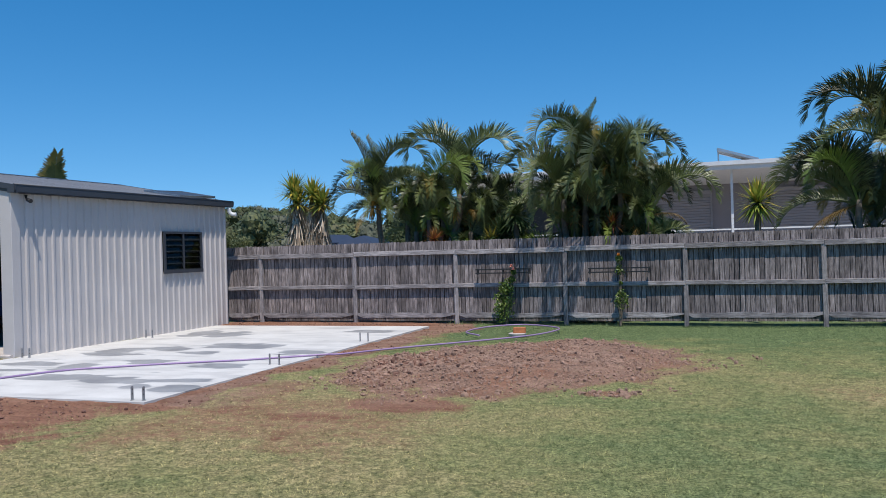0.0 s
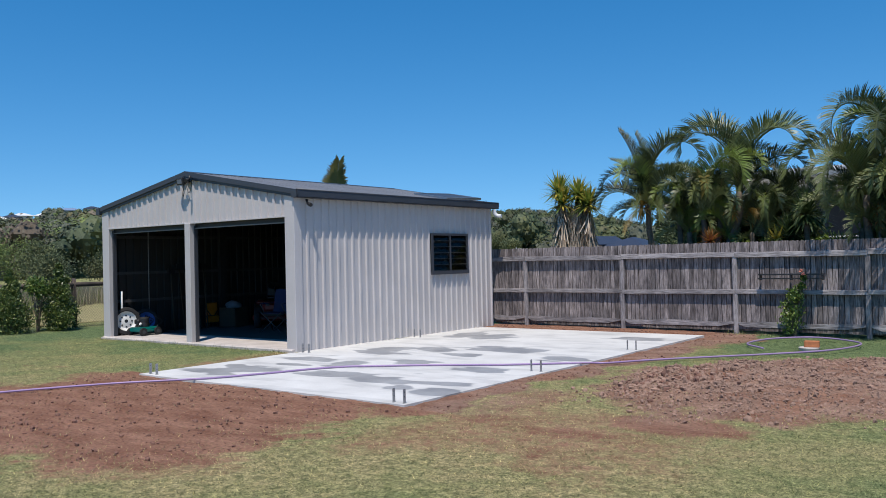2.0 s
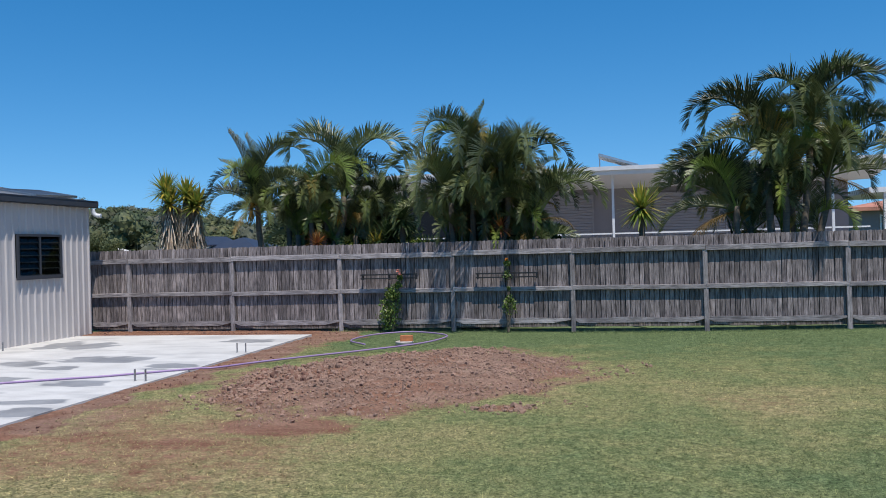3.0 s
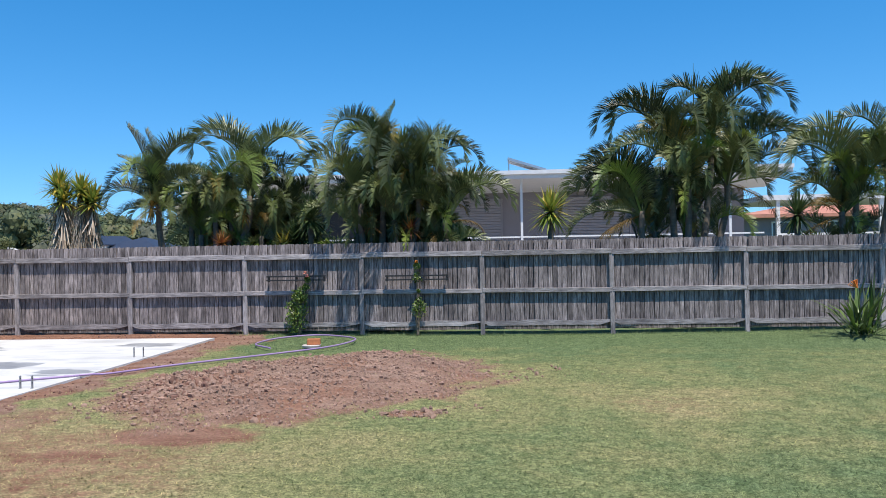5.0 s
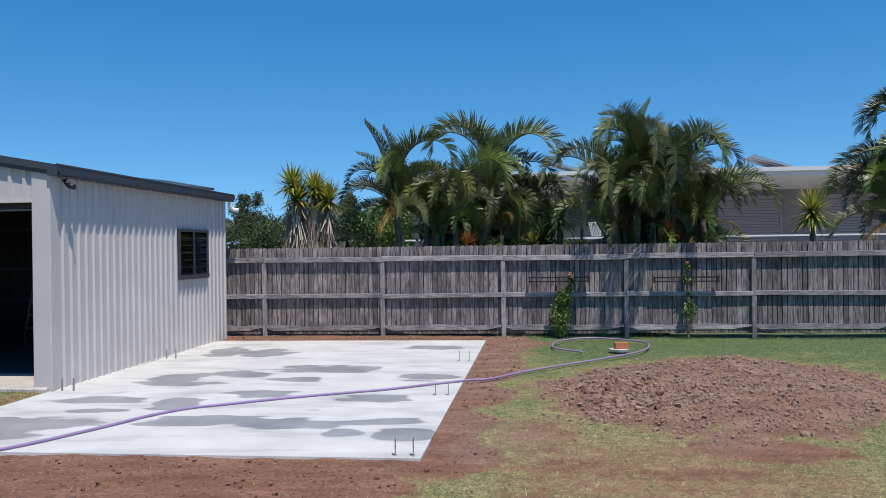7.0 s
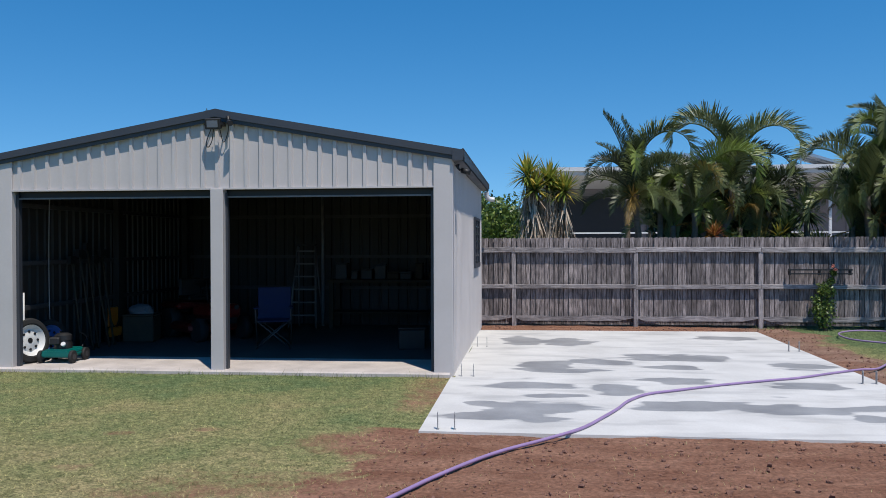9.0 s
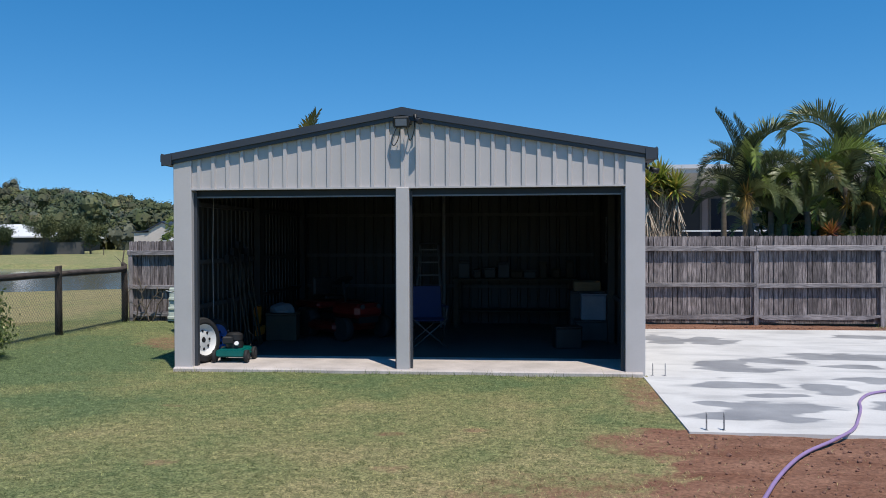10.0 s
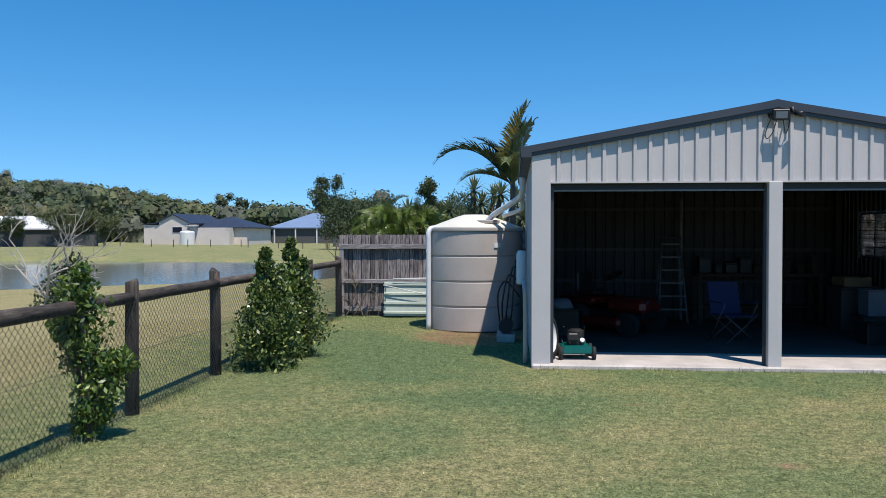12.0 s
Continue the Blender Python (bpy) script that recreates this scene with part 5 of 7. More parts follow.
leafy("climbing_rose", "climbing rose with one orange bloom on the fence", "rose", (6.5, 6.25, 0), [(-0.05, -0.05, 0.22, 0.25), (-0.05, 0, 0.48, 0.21), (0.0, 0.02, 0.74, 0.15), (0.12, 0.05, 0.9, 0.06), (0.16, 0.05, 1.05, 0.05)], 2600, 0.06, "shrub", 4, 4, flowers=[(0.18, -0.02, 1.12, "pink_petal"), (0.14, -0.02, 1.18, "pink_petal")])
leafy("climbing_rose", "thin climbing rose on a support bar", "rose", (8.82, 6.28, 0), [(0.04, 0, 0.4, 0.14), (0.03, 0, 0.55, 0.12), (0.0, 0.04, 1.05, 0.09), (0.0, 0.04, 1.28, 0.07), (0.02, 0.02, 0.8, 0.03)], 900, 0.055, "shrub", 5, 3, flowers=[(0.0, -0.03, 1.36, "yellow")])
rr = random.Random(31)
yucca((-7.3, 9.0, 0), "bushy dark green dracaena with many spiky heads", [(-1.3 + 0.21 * k + rr.uniform(-0.1, 0.1), rr.uniform(-0.3, 0.5), rr.uniform(1.9, 2.75)) for k in range(15)], "dracaena", 7, 0.42, 46, 0)
for k, (x, y, h) in enumerate(((4.2, 8.2, 2.0), (5.0, 8.3, 2.0), (5.9, 8.4, 2.2), (8.4, 8.0, 2.0), (9.2, 8.1, 1.8))):
    leafy("shrub", "dark undergrowth between the palm trunks", "shrub", (x, y, 0), [(0, 0, h * 0.6, 0.5), (0.3, 0, h * 0.9, 0.42), (-0.3, 0.1, h, 0.38), (0.1, 0, h * 1.15, 0.3)], 2600, 0.15, "dark_leaf", 20 + k, group="undergrowth behind the fence")


def tuft(parent, name, at, radius, n, mat, label, low=-0.9, seed=1):
    v, f = [], []
    sword_head(random.Random(seed), at, radius, n, 0.016, low=low, v=v, f=f)
    raw(name, [tuple(c) for c in v], f, mat, parent, label)


for k, (x, h) in enumerate(((7.8, 2.1), (4.65, 1.78), (8.6, 2.0))):
    cr = thing("croton", "strappy orange and red croton among the palms", "shrub", (x, 7.12, 0), group="crotons behind the fence")
    part("trunk", tube(bmesh.new(), [(0, 0.1, -0.05), (0, 0, h)], [0.03, 0.02], 7), "bark", cr)
    tuft(cr, "crown", (0, 0, h), 0.36, 90, "red_leaf", "narrow orange and red leaves", -0.7, k)
tuft(left_palm, "flower_stalk", (-0.55, -0.15, 2.6), 0.4, 45, "frond_dry", "hanging orange flower stalks", -1.2, 5)
tuft(left_palm, "flower_stalk", (1.45, -0.15, 2.4), 0.3, 36, "frond_dry", "hanging orange flower stalks", -1.2, 6)
tuft(right_palm, "flower_stalk", (0.25, -0.15, 2.75), 0.4, 50, "frond_dry", "hanging orange flower stalks", -1.2, 7)
for k, (x, y, h, w) in enumerate(((-2.8, 36, 4.2, 2.2), (-1.2, 34, 4.2, 2.0), (-4.2, 45, 5.0, 2.6), (0.2, 30, 3.6, 1.8))):
    leafy("garden_tree", "rounded dark green garden tree behind the fence", "tree", (x, y, 0), [(0, 0, h * 0.6, w * 0.6), (w * 0.4, 0, h * 0.8, w * 0.45), (-w * 0.4, 0.1, h * 0.75, w * 0.5)], 2600, 0.24, "shrub" if k % 2 else "dark_leaf", 40 + k, group="garden trees")


def strap_plant():
    r = random.Random(3)
    t = thing("bird_of_paradise", "clump of strap-leaved plant with an orange flower", "plant", (16.68, 5.3, 0))
    for k in range(70):
        a, el, L = r.uniform(0, 6.283), radians(r.uniform(20, 80)), r.uniform(0.7, 1.25)
        d = Vector((math.cos(a) * math.cos(el), math.sin(a) * math.cos(el), math.sin(el)))
        s = Vector((-math.sin(a), math.cos(a), 0)) * 0.028
        p = Vector((r.uniform(-0.2, 0.2), r.uniform(-0.2, 0.2), 0))
        v = [p - s * 0.4, p + s * 0.4, p + d * L * 0.55 + s, p + d * L * 0.55 - s, p + d * L - Vector((0, 0, 0.25 * L * math.cos(el)))]
        raw("leaf", [tuple(c) for c in v], [(0, 1, 2, 3), (3, 2, 4)], "dark_leaf" if k % 3 else "shrub", t)
    bm = bmesh.new()
    for k in range(6):
        box(bm, 0, 0.14, -0.015, 0.015, -0.006, 0.006, 0, pose(-0.22, -0.35, 0.82, 0, -20 - 14 * k, 150 + 20 * k))
    part("flower", bm, "petal", t, "orange crane-shaped flower")
    part("stalk", tube(bmesh.new(), [(-0.05, -0.1, 0), (-0.2, -0.33, 0.82)], 0.012, 6), "shrub", t)


strap_plant()


# ---- far woods and hills ----
def hill_scrub():
    rng = np.random.default_rng(12)
    kinds = [("scrub", "olive scrub on the hillside"), ("grey_scrub", "grey-green scrub on the hillside"), ("woods", "dark trees on the hillside"), ("fresh_scrub", "fresh green bushes on the hillside"), ("brown_scrub", "brownish dry scrub on the hillside")]
    stands = [[] for _ in kinds]
    for k in range(680):
        a, d = rng.uniform(54, 68), 105 + (300 if k % 14 else 520) * rng.random() ** 0.8
        x, y = -4 - d * math.sin(radians(a)), -10 + d * math.cos(radians(a))
        if 330 < d < 400 and a > 61:
            continue
        kind = (0, 1, 1, 2, 2, 3, 4, 0)[rng.integers(0, 8)]
        stands[kind].append((x, y, rng.uniform(3.0, 7.5), rng.uniform(2.8, 6.8), 640 if d < 190 else 240))
    for (mat, label), trees in zip(kinds, stands):
        crowns(trees, rng, "hill_scrub", mat, label, "scrub")


def woods():
    rng = np.random.default_rng(11)
    kinds = [("woods", "distant dark green woods on the hills"), ("scrub", "distant olive woods on the hills"), ("grey_scrub", "distant grey-green eucalypts on the hills")]
    stands = [[] for _ in kinds]
    for k in range(760):
        a = rng.uniform(-16, 50)
        d = rng.choice([rng.uniform(175, 245), rng.uniform(245, 330), rng.uniform(330, 440)])
        x, y = -4 - d * math.sin(radians(a)), -10 + d * math.cos(radians(a))
        tall = 1.6 if rng.random() < 0.03 else 1
        stands[(0, 0, 0, 1, 2)[rng.integers(0, 5)]].append((x, y, rng.uniform(5.0, 8.5) * tall, rng.uniform(4.2, 7.0), 420))
    for k in range(300):
        a, d = rng.uniform(22, 52), rng.uniform(300, 500)
        stands[(0, 0, 1, 2)[rng.integers(0, 4)]].append((-4 - d * math.sin(radians(a)), -10 + d * math.cos(radians(a)), rng.uniform(6.0, 9.5), rng.uniform(5.0, 8.0), 380))
    for (mat, label), trees in zip(kinds, stands):
        crowns(trees, rng, "far_woods", mat, label, "trees")


def crowns(trees, rng, name, mat, label, category):
    """Crowns of many leaves on rounded lumps. trees: (x, y, height, width, leaves)."""
    v, f = [], []
    for x, y, h, w, n in trees:
        z = float(height(np.array(x), np.array(y)))
        lumps = np.array([(rng.normal(0, 0.45) * w * 0.7, rng.normal(0, 0.45) * w * 0.7, h * rng.uniform(0.4, 0.88), w * rng.uniform(0.33, 0.58)) for _ in range(7)])
        pick = lumps[rng.integers(0, 7, n)]
        d = rng.normal(size=(n, 3))
        d /= np.linalg.norm(d, axis=1, keepdims=True)
        c = np.array([x, y, z]) + pick[:, :3] + d * pick[:, 3:] * (0.7 + 0.35 * rng.random((n, 1)))
        # leaves lie roughly along the crown's surface
        u = np.cross(d + 0.2 * rng.normal(size=(n, 3)), rng.normal(size=(n, 3)))
        g = np.cross(d + 0.2 * rng.normal(size=(n, 3)), u)
        big = 0.8 if n == 640 else 1.25
        u *= big * rng.uniform(0.18, 0.42, (n, 1)) / np.linalg.norm(u, axis=1, keepdims=True)
        g *= big * rng.uniform(0.18, 0.42, (n, 1)) / np.linalg.norm(g, axis=1, keepdims=True)
        b = len(v)
        v += np.stack([c - u, c + g, c + u, c - g], 1).reshape(-1, 3).tolist()
        f += (b + np.arange(n * 4).reshape(n, 4)).tolist()
        for lx, ly, lz, lr in lumps:
            b = len(v)
            wob = rng.uniform(0.55, 0.86, 14)
            ring = [(0.55, 0.72), (0.95, 0.1)]
            v.append((x + lx, y + ly, z + lz + lr * 0.75))
            for i, (rad, up) in enumerate(ring):
                for j in range(6):
                    q = (j + 0.5 * i) * math.pi / 3
                    k = lr * wob[6 * i + j]
                    v.append((x + lx + rad * k * math.cos(q), y + ly + rad * k * math.sin(q), z + lz + up * k))
            v.append((x + lx, y + ly, z + lz - lr * 0.8))
            for j in range(6):
                c1, c2, d1, d2 = b + 1 + j, b + 1 + (j + 1) % 6, b + 7 + j, b + 7 + (j + 1) % 6
                f += [(b, c1, c2), (c1, d1, c2), (c2, d1, d2), (b + 13, d2, d1)]
        b = len(v)
        for j in range(7):
            q = j * 0.9
            v += [(x + w * 0.5 * math.cos(q), y + w * 0.5 * math.sin(q), z - 1), (x + w * 0.42 * math.cos(q + 0.45), y + w * 0.42 * math.sin(q + 0.45), z + h * 0.3)]
        for j in range(6):
            f.append((b + 2 * j, b + 2 * j + 2, b + 2 * j + 3, b + 2 * j + 1))
        f.append(tuple(b + 2 * j + 1 for j in range(7)))
    tagged(raw(name, v, f, mat), label, category, kind="stuff")


woods()
hill_scrub()


def near_tree(at, h, w, seed, label="grey-green eucalypt beyond the lake", group="trees beyond the lake", mat="woods"):
    r = random.Random(seed)
    leafy("eucalypt", label, "tree", at, [(r.uniform(-0.5, 0.5) * w, r.uniform(-0.4, 0.4) * w, h * r.uniform(0.5, 0.9), w * r.uniform(0.3, 0.48)) for _ in range(7)], 5000, 0.3, mat, seed, 3, group)


for k, (x, y, h, w) in enumerate(((-27.0, 92, 6.4, 4.5), (-24.0, 95, 6.2, 5), (-30.5, 97, 9.6, 3.0), (-17.0, 99, 9.4, 2.4), (-101, 116, 6, 4), (-83, 112, 4.5, 3), (-76, 118, 4.5, 3.5), (-12, 96, 6.5, 4.5), (-109, 125, 7, 6), (-19.5, 72, 4.5, 3.5), (-24, 80, 5, 4))):
    near_tree((x, y, -0.3), h, w, 60 + k)
for k, (x, y, h, w) in enumerate(((-76, 112, 6.0, 3.6), (-72.5, 114, 5.4, 3.2), (-69, 113, 4.6, 2.8))):
    near_tree((x, y, -0.3), h, w, 90 + k, "yellow-green garden tree before the far houses", "garden trees beyond the lake", "scrub")
for k, (x, y, h, w) in enumerate(((-70, 31, 4.5, 4), (-76, 24, 5, 4.5), (-82, 36, 5, 5), (-73, 40, 3.5, 4), (-85, 27, 6, 5), (-66, 22, 3.5, 4), (-79, 31, 5.5, 4.5), (-60, 27, 3, 3.5))):
    leafy("scrub_bush", "wild scrub on the lake bank", "shrub", (x, y, -0.3), [(0, 0, h * 0.4, w * 0.5), (w * 0.4, 0.2, h * 0.55, w * 0.4), (-w * 0.4, 0, h * 0.5, w * 0.45), (0.1, 0, h * 0.75, w * 0.3)], 3600, 0.22, ("scrub", "grey_scrub", "fresh_scrub", "scrub")[k % 4], 80 + k, group="scrub on the bank")


def reeds():
    """Tall dry reeds on the bank."""
    rng = np.random.default_rng(21)
    n = 26000
    x, y = rng.uniform(-34, -20.5, n), rng.uniform(-4, 17, n)
    keep = x < -8.0 - 0.84 * (y + 10) + rng.normal(0, 0.4, n)
    x, y = x[keep], y[keep]
    z = height(x, y)
    v, f = [], []
    for px, py, pz in zip(x.tolist(), y.tolist(), z.tolist()):
        h, a = rng.uniform(0.5, 1.15), rng.uniform(0, 6.283)
        dx, dy = 0.012 * math.cos(a), 0.012 * math.sin(a)
        lx, ly = rng.normal(0, 0.16), rng.normal(0, 0.16)
        b = len(v)
        v += [(px - dx, py - dy, pz - 0.05), (px + dx, py + dy, pz - 0.05), (px + lx * 0.4 + dx, py + ly * 0.4 + dy, pz + h * 0.6), (px + lx * 0.4 - dx, py + ly * 0.4 - dy, pz + h * 0.6), (px + lx, py + ly, pz + h)]
        f += [(b, b + 1, b + 2, b + 3), (b + 3, b + 2, b + 4)]
    tagged(raw("reeds", v, f, "reed"), "tall dry grey-brown reeds on the bank", "reeds", kind="stuff")


reeds()


def dead_tree(at):
    r = random.Random(7)
    t = thing("dead_tree", "bleached dead branches on the lake bank", "dead tree", at)

    def branch(p, d, L, rad, depth):
        pts, q = [p.copy()], p.copy()
        for k in range(4):
            d = (d + Vector((r.gauss(0, 0.2), r.gauss(0, 0.2), r.gauss(0, 0.15)))).normalized()
            q = q + d * L / 4
            pts.append(q.copy())
        part("branch", tube(bmesh.new(), pts, [rad * (1 - 0.15 * k) for k in range(5)], 5), "grey_bark", t)
        if depth:
            for k in range(3):
                e = (d + Vector((r.gauss(0, 0.7), r.gauss(0, 0.5), r.gauss(0.1, 0.5)))).normalized()
                branch(pts[r.randrange(1, 5)], e, L * r.uniform(0.5, 0.75), rad * 0.55, depth - 1)
    for e in (Vector((0.1, 0, 1)), Vector((-0.6, 0, 0.6)), Vector((0.3, 0, 0.8))):
        branch(Vector((r.uniform(-0.3, 0.3), 0, 0)), e, 1.75, 0.042, 3)


dead_tree((-17.3, 8.6, -0.35))
leafy("scrub_bush", "dark weeping bush beside the dead branches", "shrub", (-17.1, 8.8, -0.3), [(0, 0, 0.7, 0.6), (0.3, 0, 1.0, 0.4), (-0.3, 0, 0.5, 0.5)], 1300, 0.12, "dark_leaf", 91)


# ---- neighbouring buildings ----
def window_part(parent, x0, x1, y, z0, z1, frame_mat="white", glass="solar"):
    w = part("window", boxes((x0 - 0.08, x1 + 0.08, y - 0.05, y, z0 - 0.08, z0), (x0 - 0.08, x1 + 0.08, y - 0.05, y, z1, z1 + 0.08), (x0 - 0.08, x0, y - 0.05, y, z0, z1), (x1, x1 + 0.08, y - 0.05, y, z0, z1)), frame_mat, parent)
    part("pane", boxes((x0, x1, y - 0.03, y - 0.01, z0, z1)), glass, w)
    return w


def neighbour_house():
    h = thing("house", "grey stuccoed house with a flat white-edged roof", "house", (0, 18.5, 0))
    part("wall", boxes((1.6, 19.0, 3.0, 9.0, 0, 3.72)), "stucco", h)
    part("roof", prism(bmesh.new(), [(0.02, 4.06), (0.02, 4.2), (9.0, 4.9), (9.3, 4.0), (3.0, 3.66)], (1.05, 19.75), "x"), "fascia", h, "pale flat roof with a raked soffit")
    part("gutter", boxes((1.0, 19.8, -0.12, 0.015, 4.07, 4.2)), "fascia", h, "white gutter")
    part("fascia_board", boxes((1.0, 19.8, 0.0, 0.03, 3.93, 4.07)), "fascia", h)
    for x in (10.95, 17.9):
        part("veranda_post", boxes((x - 0.04, x + 0.04, 0.5, 0.58, 0, 4.0)), "fascia", h, "pale grey veranda post")
    for a, b in ((8.0, 10.2), (12.4, 14.9), (16.2, 18.2)):
        sh = part("roller_shutter", boxes((a - 0.06, a, 2.93, 3.0, 1.0, 3.4), (b, b + 0.06, 2.93, 3.0, 1.0, 3.4), (a - 0.06, b + 0.06, 2.9, 3.0, 3.3, 3.45)), "shutter", h, "closed pale roller shutter")
        for k in range(23):
            z = 1.0 + k * 0.1
            part("slat", box(bmesh.new(), a, b, 2.955, 2.985, z + 0.004, z + 0.096, 0.01), "shutter", sh)
    # black pane stands in for the deep veranda shade on this wall
    window_part(h, 1.9, 4.9, 3.0, 0.2, 3.3, "dark_wall", "black")
    window_part(h, 5.3, 6.9, 3.0, 0.8, 3.2, "dark_wall")
    rail = part("veranda_rail", boxes((1.6, 19.0, 0.53, 0.58, 1.95, 2.0)), "white", h, "white veranda rail")
    part("soffit_light", boxes((13.3, 14.7, 1.6, 1.7, 3.86, 3.92)), "dark_wall", h)
    for x, y, z in ((6.6, 2.5, 4.4), (10.6, 2.0, 4.36), (14.0, 2.6, 4.4)):
        s = thing("solar_collector", "tilted white-framed solar panel on the flat roof", "solar panel", (x, 18.5 + y, z), group="solar panels on the roof")
        for k in range(3):
            part("panel", box(bmesh.new(), -0.1, 1.3, k * 0.55, k * 0.55 + 0.5, 0, 0.04, 0, pose(0, 0, 0.42, 0, 18, 0)), "white", s)
            part("strut", boxes((-0.1, -0.06, k * 0.55 + 0.2, k * 0.55 + 0.25, -0.1, 0.45)), "alu", s)
            part("cross_bar", box(bmesh.new(), -0.12, 1.32, k * 0.55 - 0.02, k * 0.55 + 0.0, -0.03, 0.06, 0, pose(0, 0, 0.42, 0, 18, 0)), "alu", s)


neighbour_house()
# added out of sight, so grey instead of green bounces onto the soffit
tagged(part("pavement", boxes((-1.0, 30.0, 12.0, 24.0, -0.1, 0.04)), "old_concrete"), "unseen grey terrace added for neutral bounce light", "pavement", kind="structure")


def carport():
    c = thing("carport", "low pale carport roof on white posts", "carport", (20.4, 24, 0))
    part("roof", boxes((0, 9, 0, 6, 3.3, 3.5)), "fascia", c)
    for x in (0.6, 4.5, 8.4):
        part("post", boxes((x - 0.07, x + 0.07, 0.1, 0.24, 0, 3.3)), "white", c)
    part("rail", boxes((0.6, 8.4, 0.12, 0.2, 1.9, 2.0)), "white", c)


carport()


def gable_house(name, label, at, turn, w, d, wall_h, rise, wall, roof, hip=False, openings=(), group=""):
    h = thing(name, label, "house", at, turn, group)
    part("wall", boxes((-w / 2, w / 2, 0, d, -1.0, wall_h)), wall, h)
    o = 0.6
    bm = bmesh.new()
    if hip:
        k = min(w, d) / 2
        pts = [(-w / 2 - o, -o, wall_h), (w / 2 + o, -o, wall_h), (w / 2 + o, d + o, wall_h), (-w / 2 - o, d + o, wall_h)]
        lo = [bm.verts.new(p) for p in pts]
        un = [bm.verts.new((p[0], p[1], p[2] - 0.2)) for p in pts]
        if w >= d:
            a, b = bm.verts.new((-w / 2 + k, d / 2, wall_h + rise)), bm.verts.new((w / 2 - k, d / 2, wall_h + rise))
            for q in ((lo[0], lo[1], b, a), (lo[1], lo[2], b), (lo[2], lo[3], a, b), (lo[3], lo[0], a)):
                bm.faces.new(q)
        else:
            a, b = bm.verts.new((0, k, wall_h + rise)), bm.verts.new((0, d - k, wall_h + rise))
            for q in ((lo[0], lo[1], a), (lo[1], lo[2], b, a), (lo[2], lo[3], b), (lo[3], lo[0], a, b)):
                bm.faces.new(q)
        for i in range(4):
            bm.faces.new((lo[(i + 1) % 4], lo[i], un[i], un[(i + 1) % 4]))
        bm.faces.new(un)
    else:
        prism(bm, [(-w / 2 - o, wall_h - 0.1), (0, wall_h + rise), (w / 2 + o, wall_h - 0.1), (w / 2 + o, wall_h - 0.3), (0, wall_h + rise - 0.25), (-w / 2 - o, wall_h - 0.3)], (-0.3, d + 0.3), "y")
        part("gable", prism(bmesh.new(), [(-w / 2, wall_h), (0, wall_h + rise - 0.25), (w / 2, wall_h)], (0.0, d), "y"), wall, h)
    part("roof", bm, roof, h)
    for x0, x1, z0, z1 in openings:
        window_part(h, x0, x1, 0.0, z0, z1)
    return h


# houses across the lake
def lake_house():
    h = gable_house("house", "cream house with a dark gabled roof across the lake", (-66.8, 134, 0.2), -4, 5.4, 15, 3.55, 1.6, "cream", "dark_roof", False, [(-0.1, 1.7, 1.7, 2.7)], "houses across the lake")
    part("lean_to_wall", boxes((-5.6, -2.7, 0.05, 9, -1.0, 3.1)), "cream", h)
    part("lean_to_roof", prism(bmesh.new(), [(-5.95, 3.08), (-2.72, 3.42), (-2.72, 3.56), (-5.95, 3.22)], (-0.2, 9.3), "y"), "dark_roof", h, "low lean-to roof")
    part("side_wall", boxes((2.72, 9.6, 0.6, 8, -1.0, 2.62)), "cream", h)
    part("awning", boxes((2.75, 4.6, -0.5, 0.6, 2.86, 3.0)), "white", h, "small white awning")
    part("garden_wall", prism(bmesh.new(), [(5.5, -1.0), (11.4, -1.0), (11.4, 1.95), (6.6, 1.95), (5.5, 1.2)], (-2.0, -1.8), "y"), "cream", h, "low cream garden wall")
    tank = thing("rain_tank", "squat white rainwater tank beside the cream house", "water tank", (-63.2, 131.5, 0.2))
    part("shell", lathe(bmesh.new(), [(1.3, -0.8), (1.3, 1.75), (1.15, 1.95), (0.05, 2.1)], 24), "white", tank)


lake_house()
gable_house("house", "long house with a dark hipped roof across the lake", (-59.9, 138.0, 0.1), -4, 10.8, 12, 2.8, 2.05, "cream", "dark_roof", True, [(-5, -3, 1, 2.2), (0, 2.5, 0.3, 2.3)], "houses across the lake")
# dark walls paint the shade under what is an open roof on posts
pavilion = gable_house("house", "pavilion with a blue-grey hipped roof across the lake", (-47.6, 154, 0.1), -4, 14.5, 13, 2.9, 3.0, "dark_wall", "blue_roof", True, [], "houses across the lake")
for x in (-6.6, -2.2, 2.2, 6.6):
    part("veranda_post", boxes((x - 0.12, x + 0.12, -0.5, -0.3, -1, 2.8)), "white", pavilion)
gable_house("house", "house with a bright white roof across the lake", (-91, 118, -0.4), 8, 20, 10, 3.0, 2.1, "dark_wall", "white_roof", True, [(-4, -1, 0.5, 2.3)], "houses across the lake")
gable_house("house", "house with a bright white roof across the lake", (-89, 140, -0.4), 8, 7, 9, 2.9, 1.9, "dark_wall", "white_roof", True, [], "houses across the lake")
gable_house("house", "house with a bright white roof across the lake", (-60.5, 172, 1.0), 8, 9, 8, 3.2, 2.0, "cream", "white_roof", True, [], "houses across the lake")
gable_house("house", "house with a terracotta tiled roof behind the carport", (31, 40, 0), 0, 13, 10, 3.3, 0.95, "stucco", "tile_roof", True, [(-5.5, -4, 1.6, 2.8), (-2.5, 1.0, 1.4, 2.8)])
